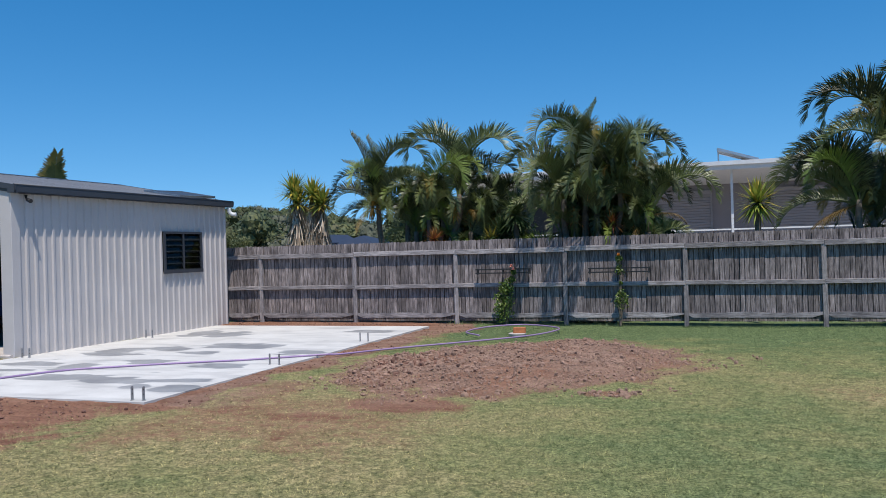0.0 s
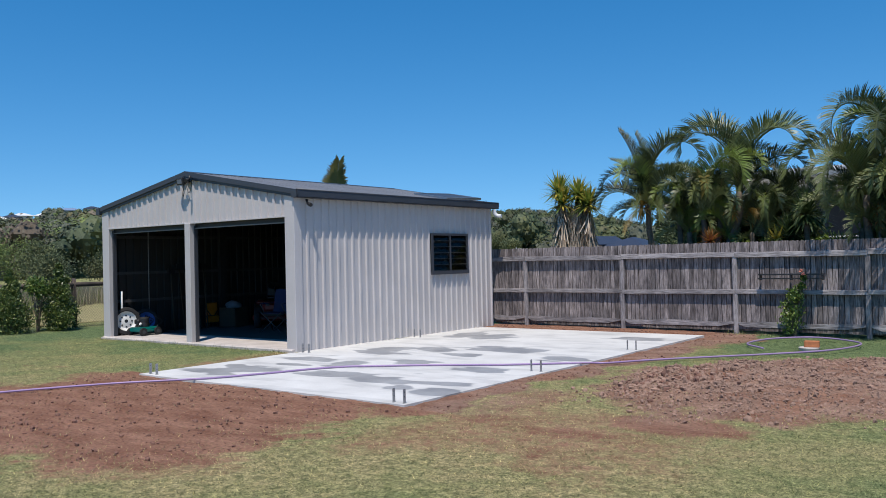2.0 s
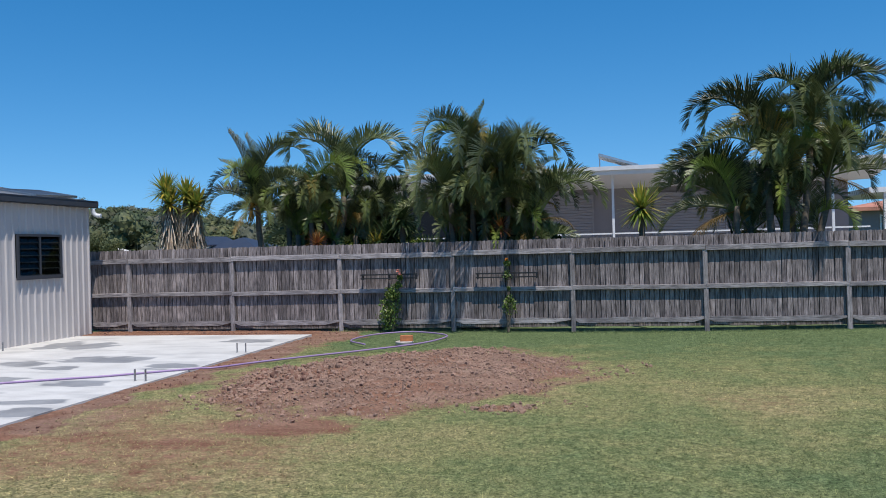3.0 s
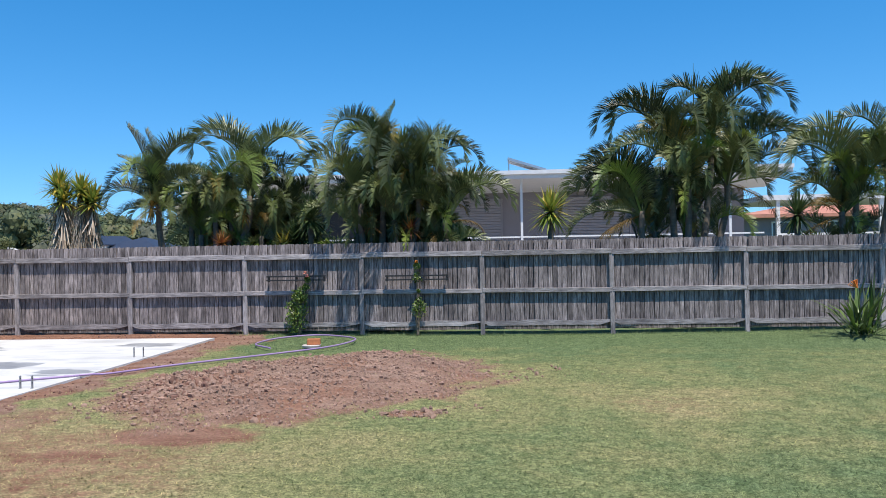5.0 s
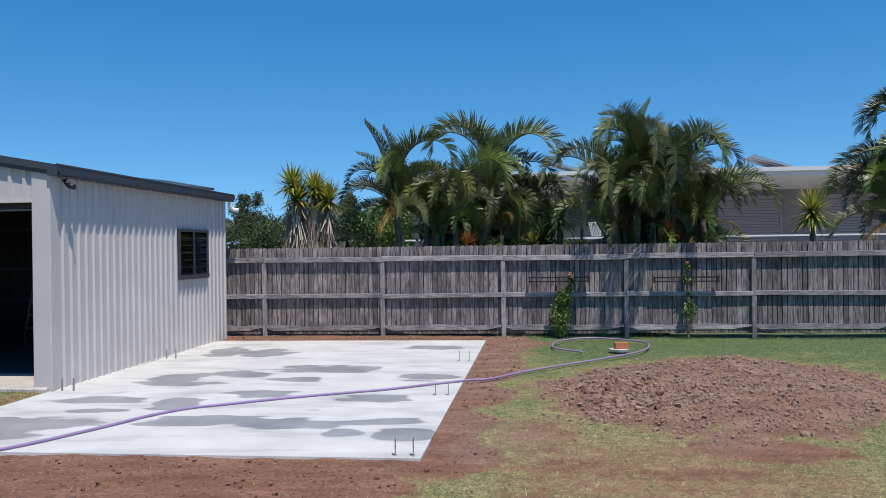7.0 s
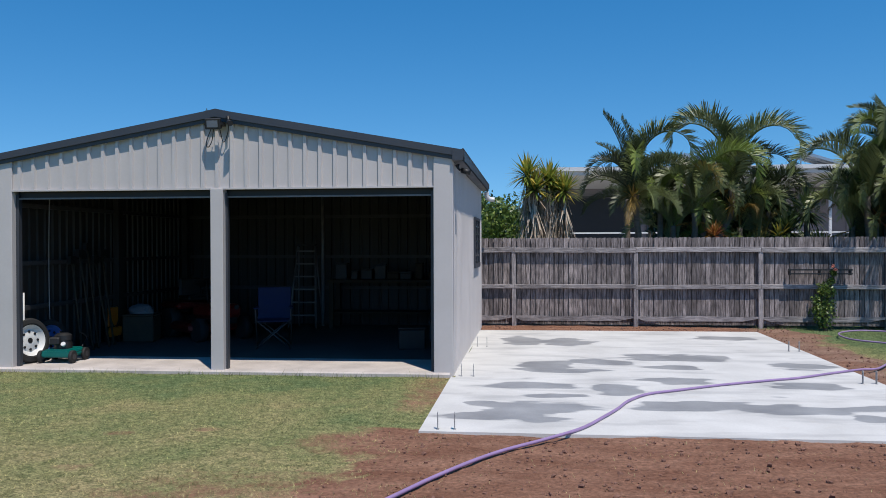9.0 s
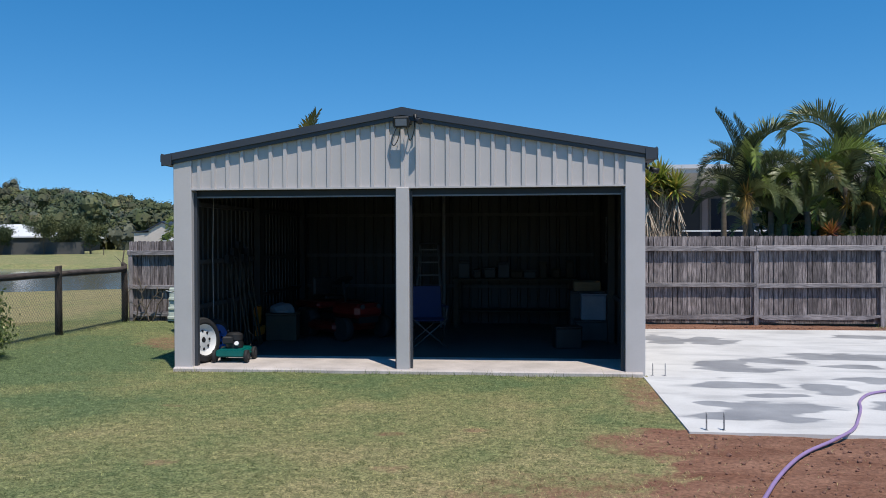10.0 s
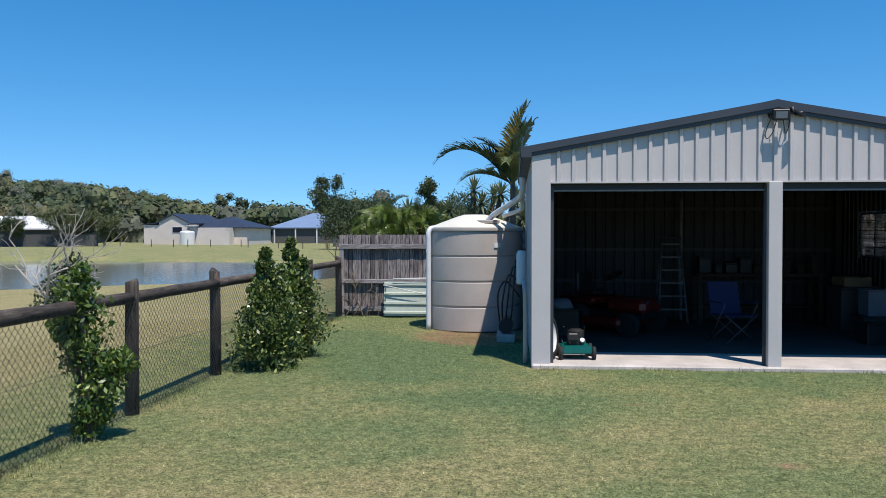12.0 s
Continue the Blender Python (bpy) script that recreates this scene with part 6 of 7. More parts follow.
for k, (b, d, w, turn, wall, roof) in enumerate(((62.6, 470, 13, 60, "cream", "white_roof"), (64.6, 560, 12, 50, "stucco", "dark_roof"), (63.9, 590, 13, 75, "cream", "white_roof"), (61.3, 610, 16, 62, "stucco", "blue_roof"), (65.3, 540, 11, 55, "cream", "white_roof"), (60.0, 600, 12, 62, "cream", "dark_roof"), (63.6, 250, 5, 60, "white", "white_roof"))):
    x, y = 10.7 - d * math.sin(radians(b)), -9.9 + d * math.cos(radians(b))
    z = float(height(np.array(x), np.array(y)))
    gable_house("house", "pale house on the far hillside", (x, y, z + 0.8), turn, w * 0.85, 8, 3.2 if w > 6 else 1.6, 1.8 if w > 6 else 0.8, wall, roof, True, [(-w * 0.3, -w * 0.1, 1.0, 2.2), (w * 0.1, w * 0.3, 1.0, 2.2)] if w > 6 else [], "houses on the hill")
far_fence = thing("boundary_fence", "dark boundary fence across the lake", "fence", (0, 0, 0))
part("panel", boxes((-125, -70, 113, 113.2, -1, 1.6)), "dark_wall", far_fence)
part("panel", boxes((-34, -8, 116, 116.2, -1, 1.4)), "dark_wall", far_fence)


# ---- things in the yard ----
def bracket(x, y, turn):
    b = thing("post_bracket", "galvanised steel post bracket set in the slab", "bracket", (x, y, SLAB), turn, "post brackets on the slab")
    for s in (-1, 1):
        bm = prism(bmesh.new(), [(-0.02, 0), (0.02, 0), (0.02, 0.145), (0.014, 0.155), (-0.014, 0.155), (-0.02, 0.145)], (s * 0.075 - 0.003, s * 0.075 + 0.003), "x")
        up = part("upright", bm, "steel", b)
        part("foot", box(bmesh.new(), s * 0.075 - 0.012, s * 0.075 + 0.012, -0.024, 0.024, -0.01, 0.006, 0.002), "steel", up)
        for z in (0.07, 0.12):
            part("bolt_hole", tube(bmesh.new(), [(s * 0.075 - 0.0045, 0, z), (s * 0.075 + 0.0045, 0, z)], 0.006, 8), "black", up)


for x, y in ((0.205, -2.95), (0.17, 0.02), (0.18, 3.02), (4.82, -3.0), (4.84, -0.17), (4.88, 2.76)):
    bracket(x, y, 0)
HOSE = [(-0.62, -6.6, 0.022), (-0.2, -5.6, 0.022), (0.08, -4.97, 0.022), (0.27, -4.55, 0.022), (0.51, -4.09, 0.022), (0.74, -3.73, 0.022), (1.07, -3.33, 0.022), (1.39, -2.88, SLAB + 0.017), (1.63, -2.36, SLAB + 0.017), (1.8, -1.95, SLAB + 0.017), (1.95, -1.54, SLAB + 0.017), (2.2, -1.13, SLAB + 0.017), (2.55, -0.87, SLAB + 0.017), (3.1, -0.48, SLAB + 0.017), (3.75, -0.1, SLAB + 0.017), (4.15, 0.12, SLAB + 0.017), (4.7, 0.55, SLAB + 0.017), (5.1, 0.82, 0.022), (5.35, 0.92, 0.022), (5.75, 1.5, 0.022), (6.3, 2.15, 0.022), (6.95, 2.87, 0.022), (7.64, 3.8, 0.022), (7.88, 4.8, 0.022), (7.6, 5.37, 0.022), (6.95, 5.72, 0.022), (6.38, 5.2, 0.022), (6.26, 4.27, 0.022), (6.7, 3.65, 0.022)]
hose = tagged(part("garden_hose", tube(bmesh.new(), curve(HOSE, 8), 0.0145, 10), "hose"), "lilac garden hose lying across slab and lawn", "hose")
plate = thing("drain_cover", "grey concrete drain cover in the lawn", "drain cover", (7.3, 4.0, 0.02))
part("lid", lathe(bmesh.new(), [(0.15, -0.03), (0.16, 0.008), (0.145, 0.016)], 24), "old_concrete", plate)
b = thing("brick", "orange clay brick standing on the drain cover", "brick", (7.34, 4.0, 0.035), 8)
part("block", box(bmesh.new(), -0.11, 0.11, -0.055, 0.055, 0, 0.1, 0.008), "brick", b)


def clods():
    """Loose lumps of dug soil on the mound and along the slab's edges."""
    rng = np.random.default_rng(8)
    v, f = [], []
    ico = bmesh.new()
    bmesh.ops.create_icosphere(ico, subdivisions=1, radius=1)
    iv = np.array([q.co[:] for q in ico.verts])
    fc = [[q.index for q in g.verts] for g in ico.faces]
    ico.free()
    def lump(x, y, s):
        w = iv * (1 + 0.26 * rng.normal(size=(len(iv), 1))) * s * rng.uniform(0.75, 1.2, 3)
        b = len(v)
        v.extend((w + [x, y, float(height(np.array(x), np.array(y))) + 0.3 * s]).tolist())
        f.extend([[b + i for i in t] for t in fc])
    for k in range(24000):
        x, y = rng.uniform(5.8, 11.4), rng.uniform(-3.2, 3.9)
        if spoil(np.array(x), np.array(y)) > 0.3 + 0.4 * rng.random():
            lump(x, y, min(rng.gamma(1.2, 0.0046) + 0.004, 0.034))
    for k in range(900):
        x, y = rng.normal(6.85, 0.5), rng.normal(-0.2, 0.95)
        if mound(np.array(x), np.array(y)) > 0.1:
            lump(x, y, min(0.008 + rng.gamma(1.3, 0.0075), 0.042))
    for px, py, n, sx, sy in ((9.65, -1.68, 90, 0.2, 0.12), (9.9, -1.62, 30, 0.07, 0.05), (10.25, -1.35, 16, 0.14, 0.08), (10.6, 0.9, 40, 0.35, 0.2), (9.6, 2.4, 60, 0.5, 0.15), (8.4, 3.1, 50, 0.5, 0.12), (11.0, 1.6, 22, 0.3, 0.2), (6.3, -1.6, 60, 0.3, 0.3)):
        for k in range(n):
            lump(rng.normal(px, sx), rng.normal(py, sy), min(0.005 + rng.gamma(1.2, 0.007), 0.034))
    tagged(raw("soil_clods", v, f, "soil"), "loose clods of pale brown dug soil", "soil", kind="stuff")
    v, f = [], []
    for k in range(230):
        # the heap's broken end
        x, y = rng.normal(6.75, 0.35), rng.normal(-0.3, 0.75)
        if mound(np.array(x), np.array(y)) > 0.1:
            lump(x, y, min(0.008 + rng.gamma(1.2, 0.009), 0.045))
    for k in range(7500):
        x, y = rng.uniform(-0.8, 6.2), rng.uniform(-6.5, 6.3)
        if not ((-0.05 < x < 5.1 and -3.14 < y < 5.58) or (x < 0 and y > -0.2)) and soil_mask(np.array(x), np.array(y)) > 0.6:
            lump(x, y, min(rng.gamma(1.5, 0.0038) + 0.003, 0.026))
    tagged(raw("soil_crumbs", v, f, "red_soil"), "crumbs of red soil round the slab", "soil", kind="stuff")


clods()


def fence_bar(x0, x1, z):
    t = thing("trellis_bar", "dark metal support bar fixed to the fence", "trellis", (0, 6.43, 0), group="bars on the fence")
    part("bar", boxes((x0, x1, -0.135, -0.11, z, z + 0.028)), "black", t)
    part("lower_bar", boxes((x0, x1, -0.135, -0.11, z - 0.075, z - 0.05)), "black", t)
    for x in (x0 + 0.03, (x0 + x1) / 2, x1 - 0.03):
        part("bracket", boxes((x - 0.01, x + 0.01, -0.13, -0.01, z - 0.09, z + 0.03)), "black", t)


fence_bar(5.85, 7.02, 1.10)
fence_bar(8.2, 9.42, 1.08)

sheets = thing("roofing_sheets", "pale green ribbed roofing sheets leaning on the fence", "roofing sheets", (-8.32, 6.32, 0))
for k in range(2):
    bm = ribbed(bmesh.new(), 0.03, 0.72, flat(-0.55), flat(0.6), lambda u, d, z, k=k: (z + 0.04 * k, -0.05 * k - 0.16 * (0.75 - u) - d, u), pitch=0.19, phase=0.1)
    part("sheet", bm, "green_sheet", sheets)
part("pole", tube(bmesh.new(), [(-0.35, -0.12, 0.78), (0.6, -0.1, 0.80)], 0.015, 8), "white", sheets)
part("pole", tube(bmesh.new(), [(-0.55, -0.2, 0.66), (0.6, -0.2, 0.42)], 0.01, 6), "white", sheets)

pump = thing("water_pump", "dark water pump and hoses beside the shed", "pump", (-6.35, 2.6, 0))
part("body", tube(bmesh.new(), [(0, -0.2, 0.25), (0, 0.25, 0.25)], [0.11, 0.12], 14), "black", pump)
part("base", boxes((-0.14, 0.14, -0.25, 0.3, 0, 0.13), bevel=0.01), "old_concrete", pump)
for k in range(4):
    part("hose", tube(bmesh.new(), curve([(-0.1 + 0.05 * k, 0, 0.3), (-0.12 + 0.07 * k, -0.2, 0.75 - 0.1 * k), (0.05 * k, -0.1, 0.95 + 0.1 * k), (0.22, 0.1, 0.7 + 0.2 * k)], 6), 0.014, 6), "black", pump)
part("filter", lathe(bmesh.new(), [(0.06, 0.95), (0.075, 0.97), (0.075, 1.4), (0.05, 1.45)], 16, pose(0.24, -0.8, 0, 0, 0, 0)), "pvc", pump, "white filter canister on the wall")


def bare_vine():
    """Leafless stems that climb the paling fence's corner."""
    r = random.Random(17)
    t = thing("bare_vine", "leafless grey-brown vine stems against the paling fence", "vine", (-9.45, 6.36, 0))
    for x, lean, h in ((-0.32, -0.1, 1.5), (-0.2, 0.25, 0.75), (-0.05, 0.4, 0.72), (0.1, -0.2, 0.9), (0.22, 0.22, 0.6)):
        pts = [(x + lean * k / 5 + r.uniform(-0.04, 0.04), -0.05 + r.uniform(-0.03, 0.02), h * k / 5) for k in range(6)]
        stem = part("stem", tube(bmesh.new(), curve(pts, 4), 0.013, 6), "bark", t)
        for k in (2, 3, 4):
            p = Vector(pts[k])
            q = p + Vector((r.choice((-1, 1)) * r.uniform(0.08, 0.2), -0.03, r.uniform(0.05, 0.2)))
            part("twig", tube(bmesh.new(), [p, (p + q) / 2 + Vector((0, 0, 0.02)), q], [0.008, 0.006, 0.004], 5), "bark", stem)


bare_vine()


def basketball_hoop():
    t = thing("basketball_hoop", "portable basketball hoop with a black board and white net", "basketball hoop", (7.35, 13.5, 0))
    part("pole", tube(bmesh.new(), [(0, 0.5, 0.1), (0, 0.35, 1.6), (0, 0.08, 2.6)], 0.045, 10), "black", t)
    part("base", boxes((-0.35, 0.35, 0.3, 1.0, 0.04, 0.16), bevel=0.03), "black", t)
    part("backboard", boxes((-0.38, 0.38, 0.0, 0.04, 2.25, 2.95), bevel=0.01), "black", t)
    hoop = [(0.35 + 0.2 * math.cos(a), -0.22 + 0.2 * math.sin(a), 2.34) for a in np.linspace(0, 2 * math.pi, 25)]
    rim = part("rim", tube(bmesh.new(), hoop, 0.012, 6), "white", t)
    bm = bmesh.new()
    for k in range(12):
        for s in (-1, 1):
            a, b = k * math.pi / 6, (k + s) * math.pi / 6
            tube(bm, [(0.35 + 0.2 * math.cos(a), -0.22 + 0.2 * math.sin(a), 2.33), (0.35 + 0.15 * math.cos(b), -0.22 + 0.15 * math.sin(b), 2.14), (0.35 + 0.12 * math.cos(a), -0.22 + 0.12 * math.sin(a), 1.96)], 0.007, 4)
    part("net", bm, "white", rim, "white cord net")


basketball_hoop()


# ---- things in the shed ----
FLOOR = 0.05


def push_mower():
    t = thing("lawn_mower", "green push lawn mower with a black engine", "lawn mower", (-5.40, 0.54, FLOOR), 3)
    bm = bmesh.new()
    prism(bm, [(-0.23, 0.09), (0.23, 0.09), (0.24, 0.15), (0.20, 0.21), (-0.20, 0.21), (-0.24, 0.15)], (-0.26, 0.26), "y")
    bmesh.ops.bevel(bm, geom=bm.edges[:], offset=0.02, segments=2, affect="EDGES")
    part("deck", bm, "green_paint", t, "teal green steel deck")
    eng = part("engine", lathe(bmesh.new(), [(0.13, 0.2), (0.14, 0.27), (0.12, 0.33), (0.13, 0.34), (0.13, 0.42), (0.08, 0.45)], 20), "black", t)
    part("fuel_tank", box(bmesh.new(), -0.14, 0.02, -0.19, -0.06, 0.28, 0.40, 0.02), "black", eng)
    part("filler_cap", tube(bmesh.new(), [(0.08, -0.14, 0.28), (0.08, -0.17, 0.30)], 0.035, 12), "white", eng)
    for x in (-0.25, 0.25):
        for y in (-0.2, 0.22):
            w = part("wheel", tube(bmesh.new(), [(x - 0.025, y, 0.1), (x + 0.025, y, 0.1)], 0.1, 20), "rubber", t)
            part("hub", tube(bmesh.new(), [(x - 0.03, y, 0.1), (x + 0.03, y, 0.1)], 0.045, 14), "girt", w)
    for x in (-0.18, 0.18):
        part("handle_bar", tube(bmesh.new(), curve([(x, 0.24, 0.2), (x, 0.42, 0.34), (x * 0.9, 0.2, 0.46)], 5), 0.012, 8), "black", t)
    t.scale = (0.86, 0.86, 0.86)


push_mower()


def spare_wheel(at, lean, turn, rim, label, r=0.3):
    t = thing("spare_wheel", label, "wheel", at, turn)
    m = pose(0, 0, r, 0, 90 - lean, 0)
    part("tyre", lathe(bmesh.new(), [(r * 0.69, -0.07), (r * 0.77, -0.085), (r * 0.94, -0.08), (r, -0.05), (r, 0.05), (r * 0.94, 0.08), (r * 0.77, 0.085), (r * 0.69, 0.07)], 32, m, False), "rubber", t)
    w = part("rim", lathe(bmesh.new(), [(r * 0.2, -0.05), (r * 0.65, -0.05), (r * 0.70, -0.075), (r * 0.70, 0.078), (r * 0.64, 0.055), (r * 0.5, 0.03), (r * 0.2, 0.045)], 32, m), rim, t)
    for k in range(8):
        a = k * math.pi / 4
        part("rim_hole", tube(bmesh.new(), [m @ Vector((r * 0.4 * math.cos(a), r * 0.4 * math.sin(a), 0.02)), m @ Vector((r * 0.4 * math.cos(a), r * 0.4 * math.sin(a), 0.044))], 0.018, 10), "black", w)
    part("hub_hole", tube(bmesh.new(), [m @ Vector((0, 0, 0.02)), m @ Vector((0, 0, 0.05))], r * 0.12, 16), "black", w)


spare_wheel((-5.80, 0.36, FLOOR), 6, -20, "white", "trailer wheel with a white rim against the shed wall")
spare_wheel((-5.80, 0.84, FLOOR), 8, -20, "rim_blue", "trailer wheel with a blue rim against the shed wall", 0.27)
post = thing("jockey_stand", "pale steel jockey stand beside the wheel", "stand", (-5.82, 0.28, FLOOR))
part("tube", tube(bmesh.new(), [(0, 0, 0), (0, 0, 0.95)], 0.025, 10), "white", post)


def camp_chair():
    t = thing("camping_chair", "blue fabric folding camping chair", "chair", (-2.95, 2.15, FLOOR), 15)
    part("seat", boxes((-0.25, 0.25, -0.22, 0.22, 0.42, 0.44), bevel=0.008), "blue", t)
    part("backrest", box(bmesh.new(), -0.25, 0.25, -0.01, 0.01, 0.0, 0.5, 0.008, pose(0, 0.22, 0.43, -14, 0, 0)), "blue", t)
    for x in (-0.26, 0.26):
        part("armrest", boxes((x - 0.03, x + 0.03, -0.2, 0.22, 0.62, 0.635)), "blue", t)
        part("leg", tube(bmesh.new(), [(x, -0.24, 0.02), (-x, -0.24, 0.46)], 0.011, 8), "girt", t)
        part("leg", tube(bmesh.new(), [(x, 0.24, 0.02), (-x, 0.24, 0.46)], 0.011, 8), "girt", t)
        part("leg", tube(bmesh.new(), [(x, 0.24, 0.02), (x, -0.24, 0.62)], 0.011, 8), "girt", t)


camp_chair()


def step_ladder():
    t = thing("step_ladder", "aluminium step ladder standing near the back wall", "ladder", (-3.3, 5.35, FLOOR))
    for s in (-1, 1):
        part("rail", tube(bmesh.new(), [(s * 0.26, -0.35, 0), (s * 0.17, 0.0, 1.56)], 0.02, 8), "shaded_alu", t)
        part("back_rail", tube(bmesh.new(), [(s * 0.24, 0.3, 0), (s * 0.16, 0.02, 1.53)], 0.014, 8), "shaded_alu", t)
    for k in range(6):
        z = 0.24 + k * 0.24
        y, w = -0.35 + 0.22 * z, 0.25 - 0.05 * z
        part("tread", boxes((-w, w, y - 0.04, y + 0.04, z, z + 0.025)), "shaded_alu", t)
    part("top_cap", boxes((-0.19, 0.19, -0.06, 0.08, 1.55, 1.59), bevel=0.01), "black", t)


step_ladder()


def ride_on():
    t = thing("ride_on_mower", "red ride-on mower parked at the back", "ride-on mower", (-4.55, 3.5, FLOOR), 48)
    bm = box(bmesh.new(), -0.28, 0.28, -0.75, 0.0, 0.36, 0.60, 0.07)
    part("bonnet", bm, "red_paint", t)
    part("mudguard", box(bmesh.new(), -0.45, 0.45, 0.1, 0.85, 0.5, 0.6, 0.04), "red_paint", t)
    part("mower_deck", box(bmesh.new(), -0.52, 0.52, -0.45, 0.35, 0.14, 0.3, 0.05), "red_paint", t)
    part("chassis", boxes((-0.2, 0.2, -0.7, 0.8, 0.28, 0.4)), "black", t)
    part("seat", box(box(bmesh.new(), -0.2, 0.2, 0.25, 0.65, 0.62, 0.7, 0.03), -0.2, 0.2, 0.6, 0.68, 0.68, 1.0, 0.03), "black", t)
    part("steering_wheel", lathe(bmesh.new(), [(0.16, -0.012), (0.18, 0), (0.16, 0.012)], 20, pose(0, 0.02, 0.95, -30, 0, 0)), "black", t)
    part("steering_column", tube(bmesh.new(), [(0, -0.05, 0.6), (0, 0.02, 0.95)], 0.02, 8), "black", t)
    for x in (-0.4, 0.4):
        part("wheel", tube(bmesh.new(), [(x - 0.07, -0.55, 0.19), (x + 0.07, -0.55, 0.19)], 0.19, 20), "rubber", t)
        part("wheel", tube(bmesh.new(), [(x - 0.1, 0.5, 0.25), (x + 0.1, 0.5, 0.25)], 0.25, 20), "rubber", t)
        part("headlight", tube(bmesh.new(), [(x * 0.4, -0.74, 0.55), (x * 0.4, -0.76, 0.55)], 0.04, 12), "girt", t)


ride_on()


def carton(name, label, at, w, d, h, mat, turn=0, lid=True, category="box"):
    t = thing(name, label, category, at, turn)
    part("body", box(bmesh.new(), -w / 2, w / 2, -d / 2, d / 2, 0, h, 0.012), mat, t)
    if lid:
        part("lid", box(bmesh.new(), -w / 2 - 0.01, w / 2 + 0.01, -d / 2 - 0.01, d / 2 + 0.01, h, h + 0.03, 0.008), mat, t)


stool = thing("folding_stool", "orange cloth folding stool with crossed dark legs", "stool", (-5.76, 2.58, FLOOR))
part("back_cloth", boxes((-0.02, 0.02, -0.17, 0.17, 0.28, 0.58), bevel=0.015), "yellow", stool)
part("seat_cloth", box(bmesh.new(), -0.015, 0.05, -0.17, 0.17, 0.12, 0.27, 0.012, pose(0, 0, 0, 0, 8, 0)), "yellow", stool)
for k in (-1, 1):
    part("leg", tube(bmesh.new(), [(0.06, -0.17 * k, 0), (0.045, 0.17 * k, 0.42)], 0.013, 8), "black", stool)
    part("upright", tube(bmesh.new(), [(0.0, 0.175 * k, 0), (0.0, 0.175 * k, 0.6)], 0.012, 8), "black", stool)
carton("cardboard_box", "cardboard box with a pale sack on top", (-5.46, 3.0, FLOOR), 0.5, 0.45, 0.42, "bench", 8)
sack = thing("sack", "crumpled pale blue sack on a box", "sack", (-5.46, 3.0, FLOOR + 0.45))
bm = bmesh.new()
bmesh.ops.create_icosphere(bm, subdivisions=3, radius=0.2)
for v in bm.verts:
    v.co = Vector((v.co.x * 1.35, v.co.y, max(0.0, v.co.z * 0.8 + 0.04))) * 0.8 * (1 + 0.16 * noise.noise(v.co * 7))
part("bag", bm, "pale_blue", sack)
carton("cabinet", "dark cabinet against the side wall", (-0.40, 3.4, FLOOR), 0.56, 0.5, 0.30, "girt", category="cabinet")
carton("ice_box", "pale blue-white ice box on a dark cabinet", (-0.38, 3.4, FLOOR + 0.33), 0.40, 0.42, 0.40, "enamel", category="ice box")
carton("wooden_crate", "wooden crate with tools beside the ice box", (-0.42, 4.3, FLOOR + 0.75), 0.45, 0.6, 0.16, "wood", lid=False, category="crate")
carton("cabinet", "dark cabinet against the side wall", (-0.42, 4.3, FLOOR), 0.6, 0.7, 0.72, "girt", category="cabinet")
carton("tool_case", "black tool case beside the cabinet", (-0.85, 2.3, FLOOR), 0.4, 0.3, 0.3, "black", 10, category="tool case")


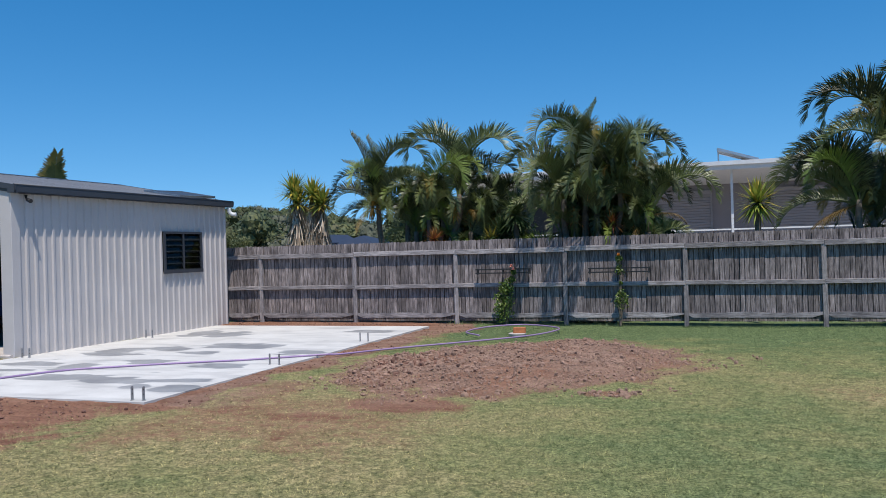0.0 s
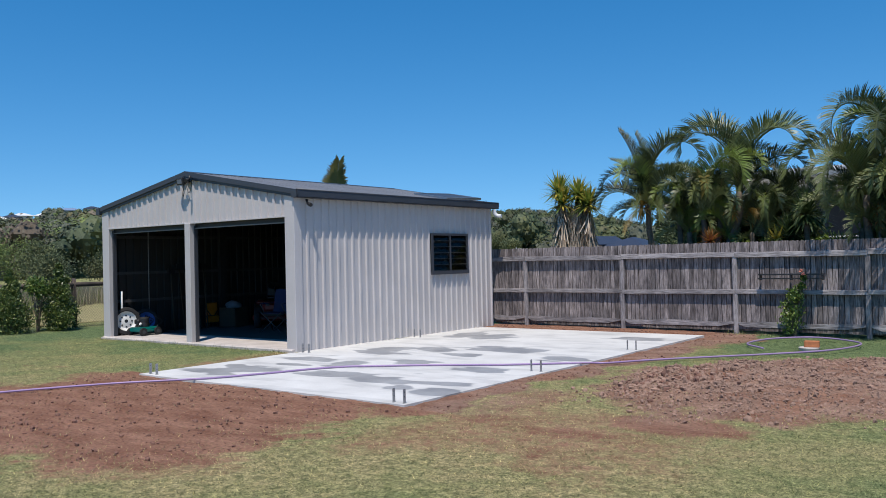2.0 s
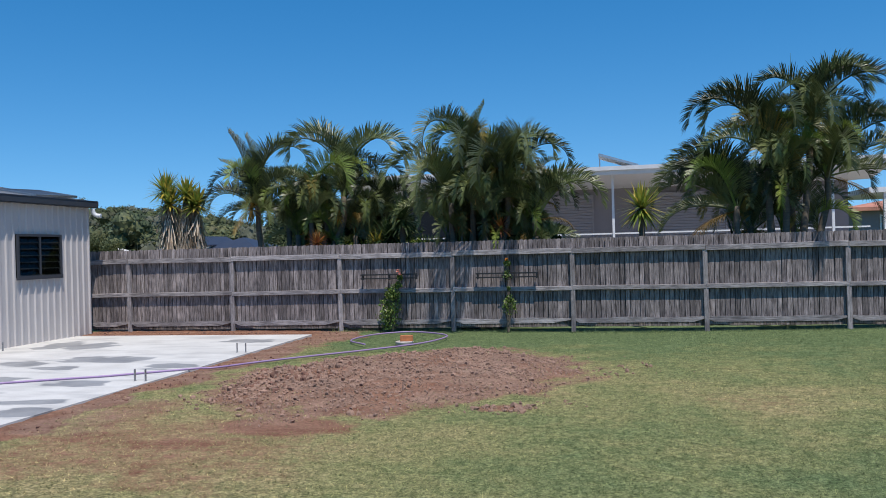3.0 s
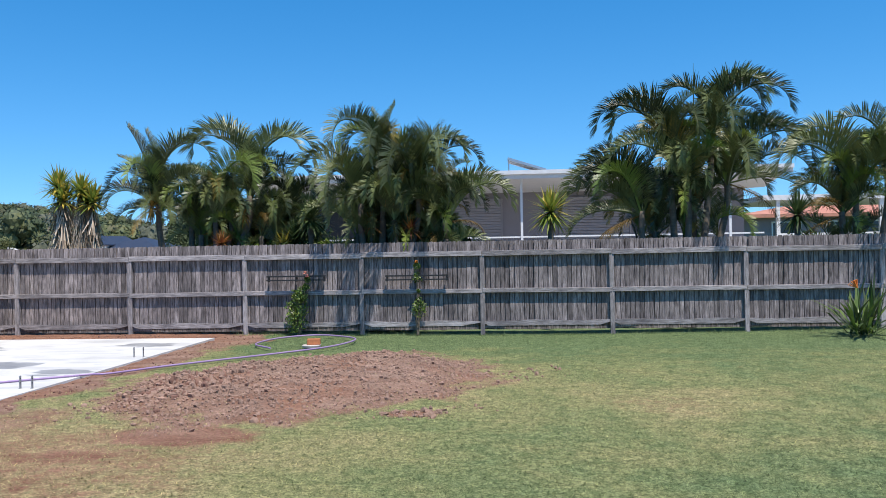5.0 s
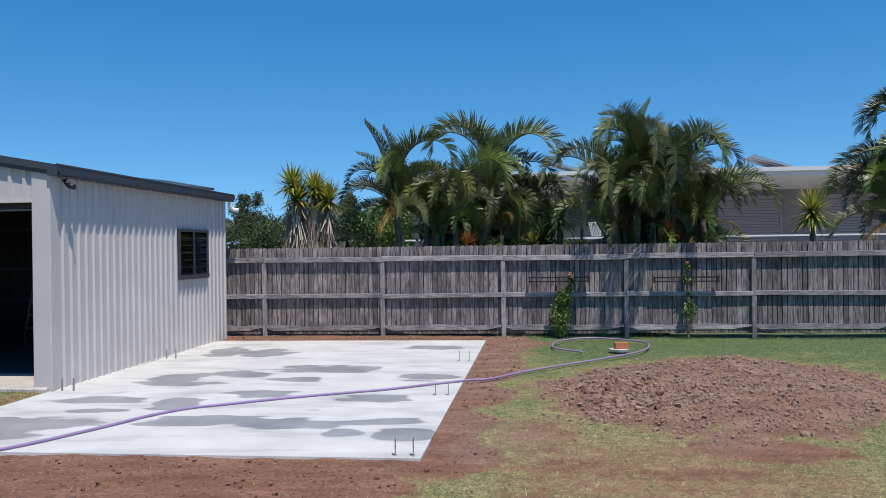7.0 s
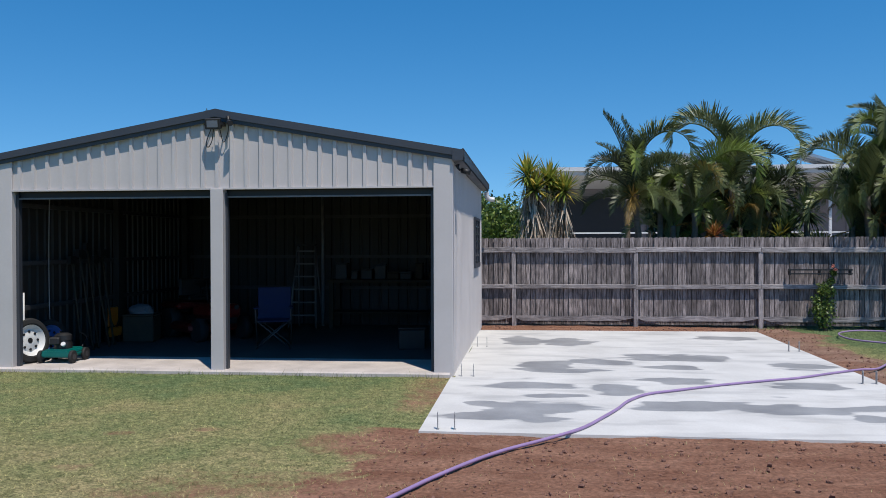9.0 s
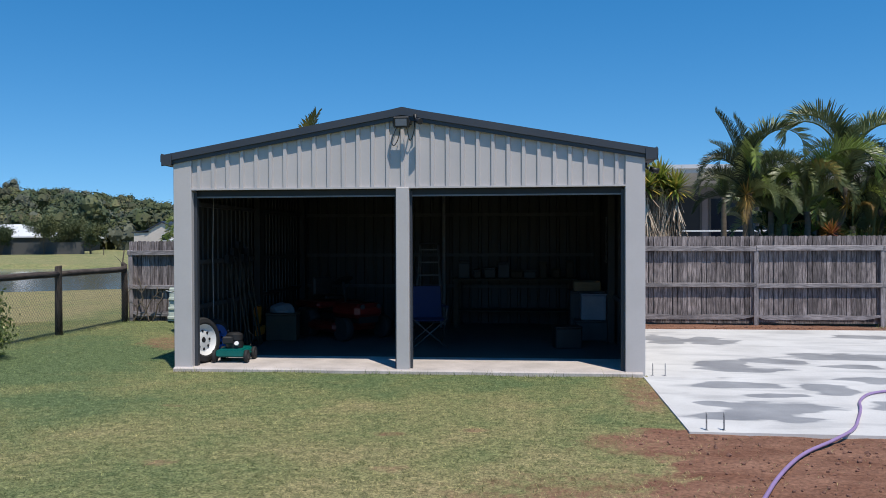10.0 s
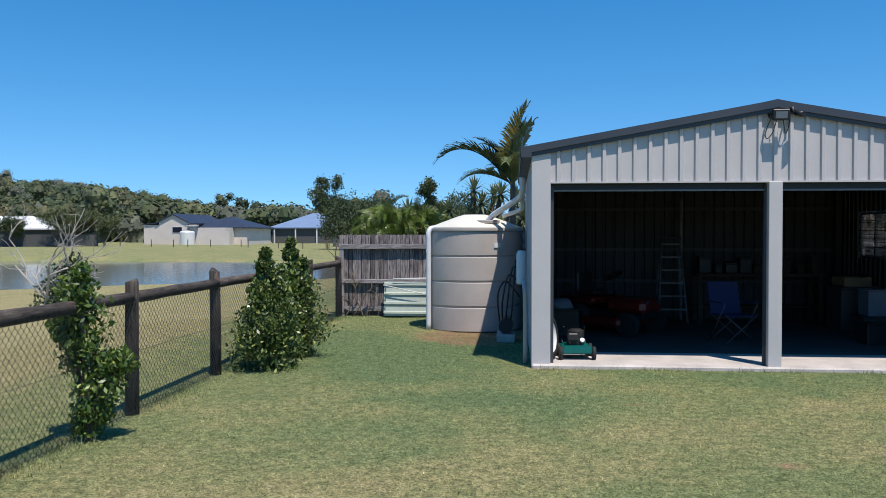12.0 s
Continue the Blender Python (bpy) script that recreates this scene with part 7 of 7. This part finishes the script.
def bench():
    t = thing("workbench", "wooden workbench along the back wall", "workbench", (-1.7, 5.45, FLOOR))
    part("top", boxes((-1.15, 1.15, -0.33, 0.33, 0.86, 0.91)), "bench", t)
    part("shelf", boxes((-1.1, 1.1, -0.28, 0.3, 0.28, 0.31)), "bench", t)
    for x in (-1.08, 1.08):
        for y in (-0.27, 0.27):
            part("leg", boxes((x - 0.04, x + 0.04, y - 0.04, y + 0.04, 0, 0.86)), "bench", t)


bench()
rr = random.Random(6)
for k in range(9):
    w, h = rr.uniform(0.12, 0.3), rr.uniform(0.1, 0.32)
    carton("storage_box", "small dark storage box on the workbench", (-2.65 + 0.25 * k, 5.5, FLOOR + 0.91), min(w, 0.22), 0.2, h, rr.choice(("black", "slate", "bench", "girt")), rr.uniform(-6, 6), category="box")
for k in range(5):
    t = thing("garden_tool", "long-handled garden tool leaning on the wall", "garden tool", (-5.72, 1.5 + 0.22 * k, FLOOR), group="tools along the wall")
    part("handle", tube(bmesh.new(), [(0.05 + 0.06 * k % 0.1, 0, 0), (-0.13, 0.05, 1.35 + 0.1 * (k % 3))], 0.016, 7), "bench", t)
    part("head", boxes((-0.16, -0.1, -0.03, 0.13, 1.3 + 0.1 * (k % 3), 1.42 + 0.1 * (k % 3))), "black", t)
cord = thing("pull_cord", "pale door pull cord hanging by the wall", "cord", (-5.88, 0.98, 0))
part("rope", tube(bmesh.new(), curve([(0.03, 0, 2.35), (0.02, 0.0, 2.0), (0.005, 0.01, 1.4), (0.02, 0, 0.55)], 6), 0.008, 6), "steel", cord)
pole = thing("roof_prop", "pale steel pole standing by the ladder", "pole", (-3.05, 5.6, FLOOR))
part("tube", tube(bmesh.new(), [(0, 0, 0), (0, 0, 2.75)], 0.03, 10), "steel", pole)
tubelight = thing("batten_light", "unlit white batten light under the roof", "light", (-2.0, 4.2, 2.86))
part("body", boxes((-0.65, 0.65, -0.04, 0.04, 0, 0.07), bevel=0.01), "white", tubelight)

for k in range(9):
    st = thing("stake", "short timber stake on the far lake bank", "stake", (-62 + 3.1 * k + 0.8 * (k % 3), 104 + 1.5 * (k % 2), -0.4), group="stakes on the far bank")
    part("post", boxes((-0.045, 0.045, -0.045, 0.045, -0.3, 1.3)), "log", st)
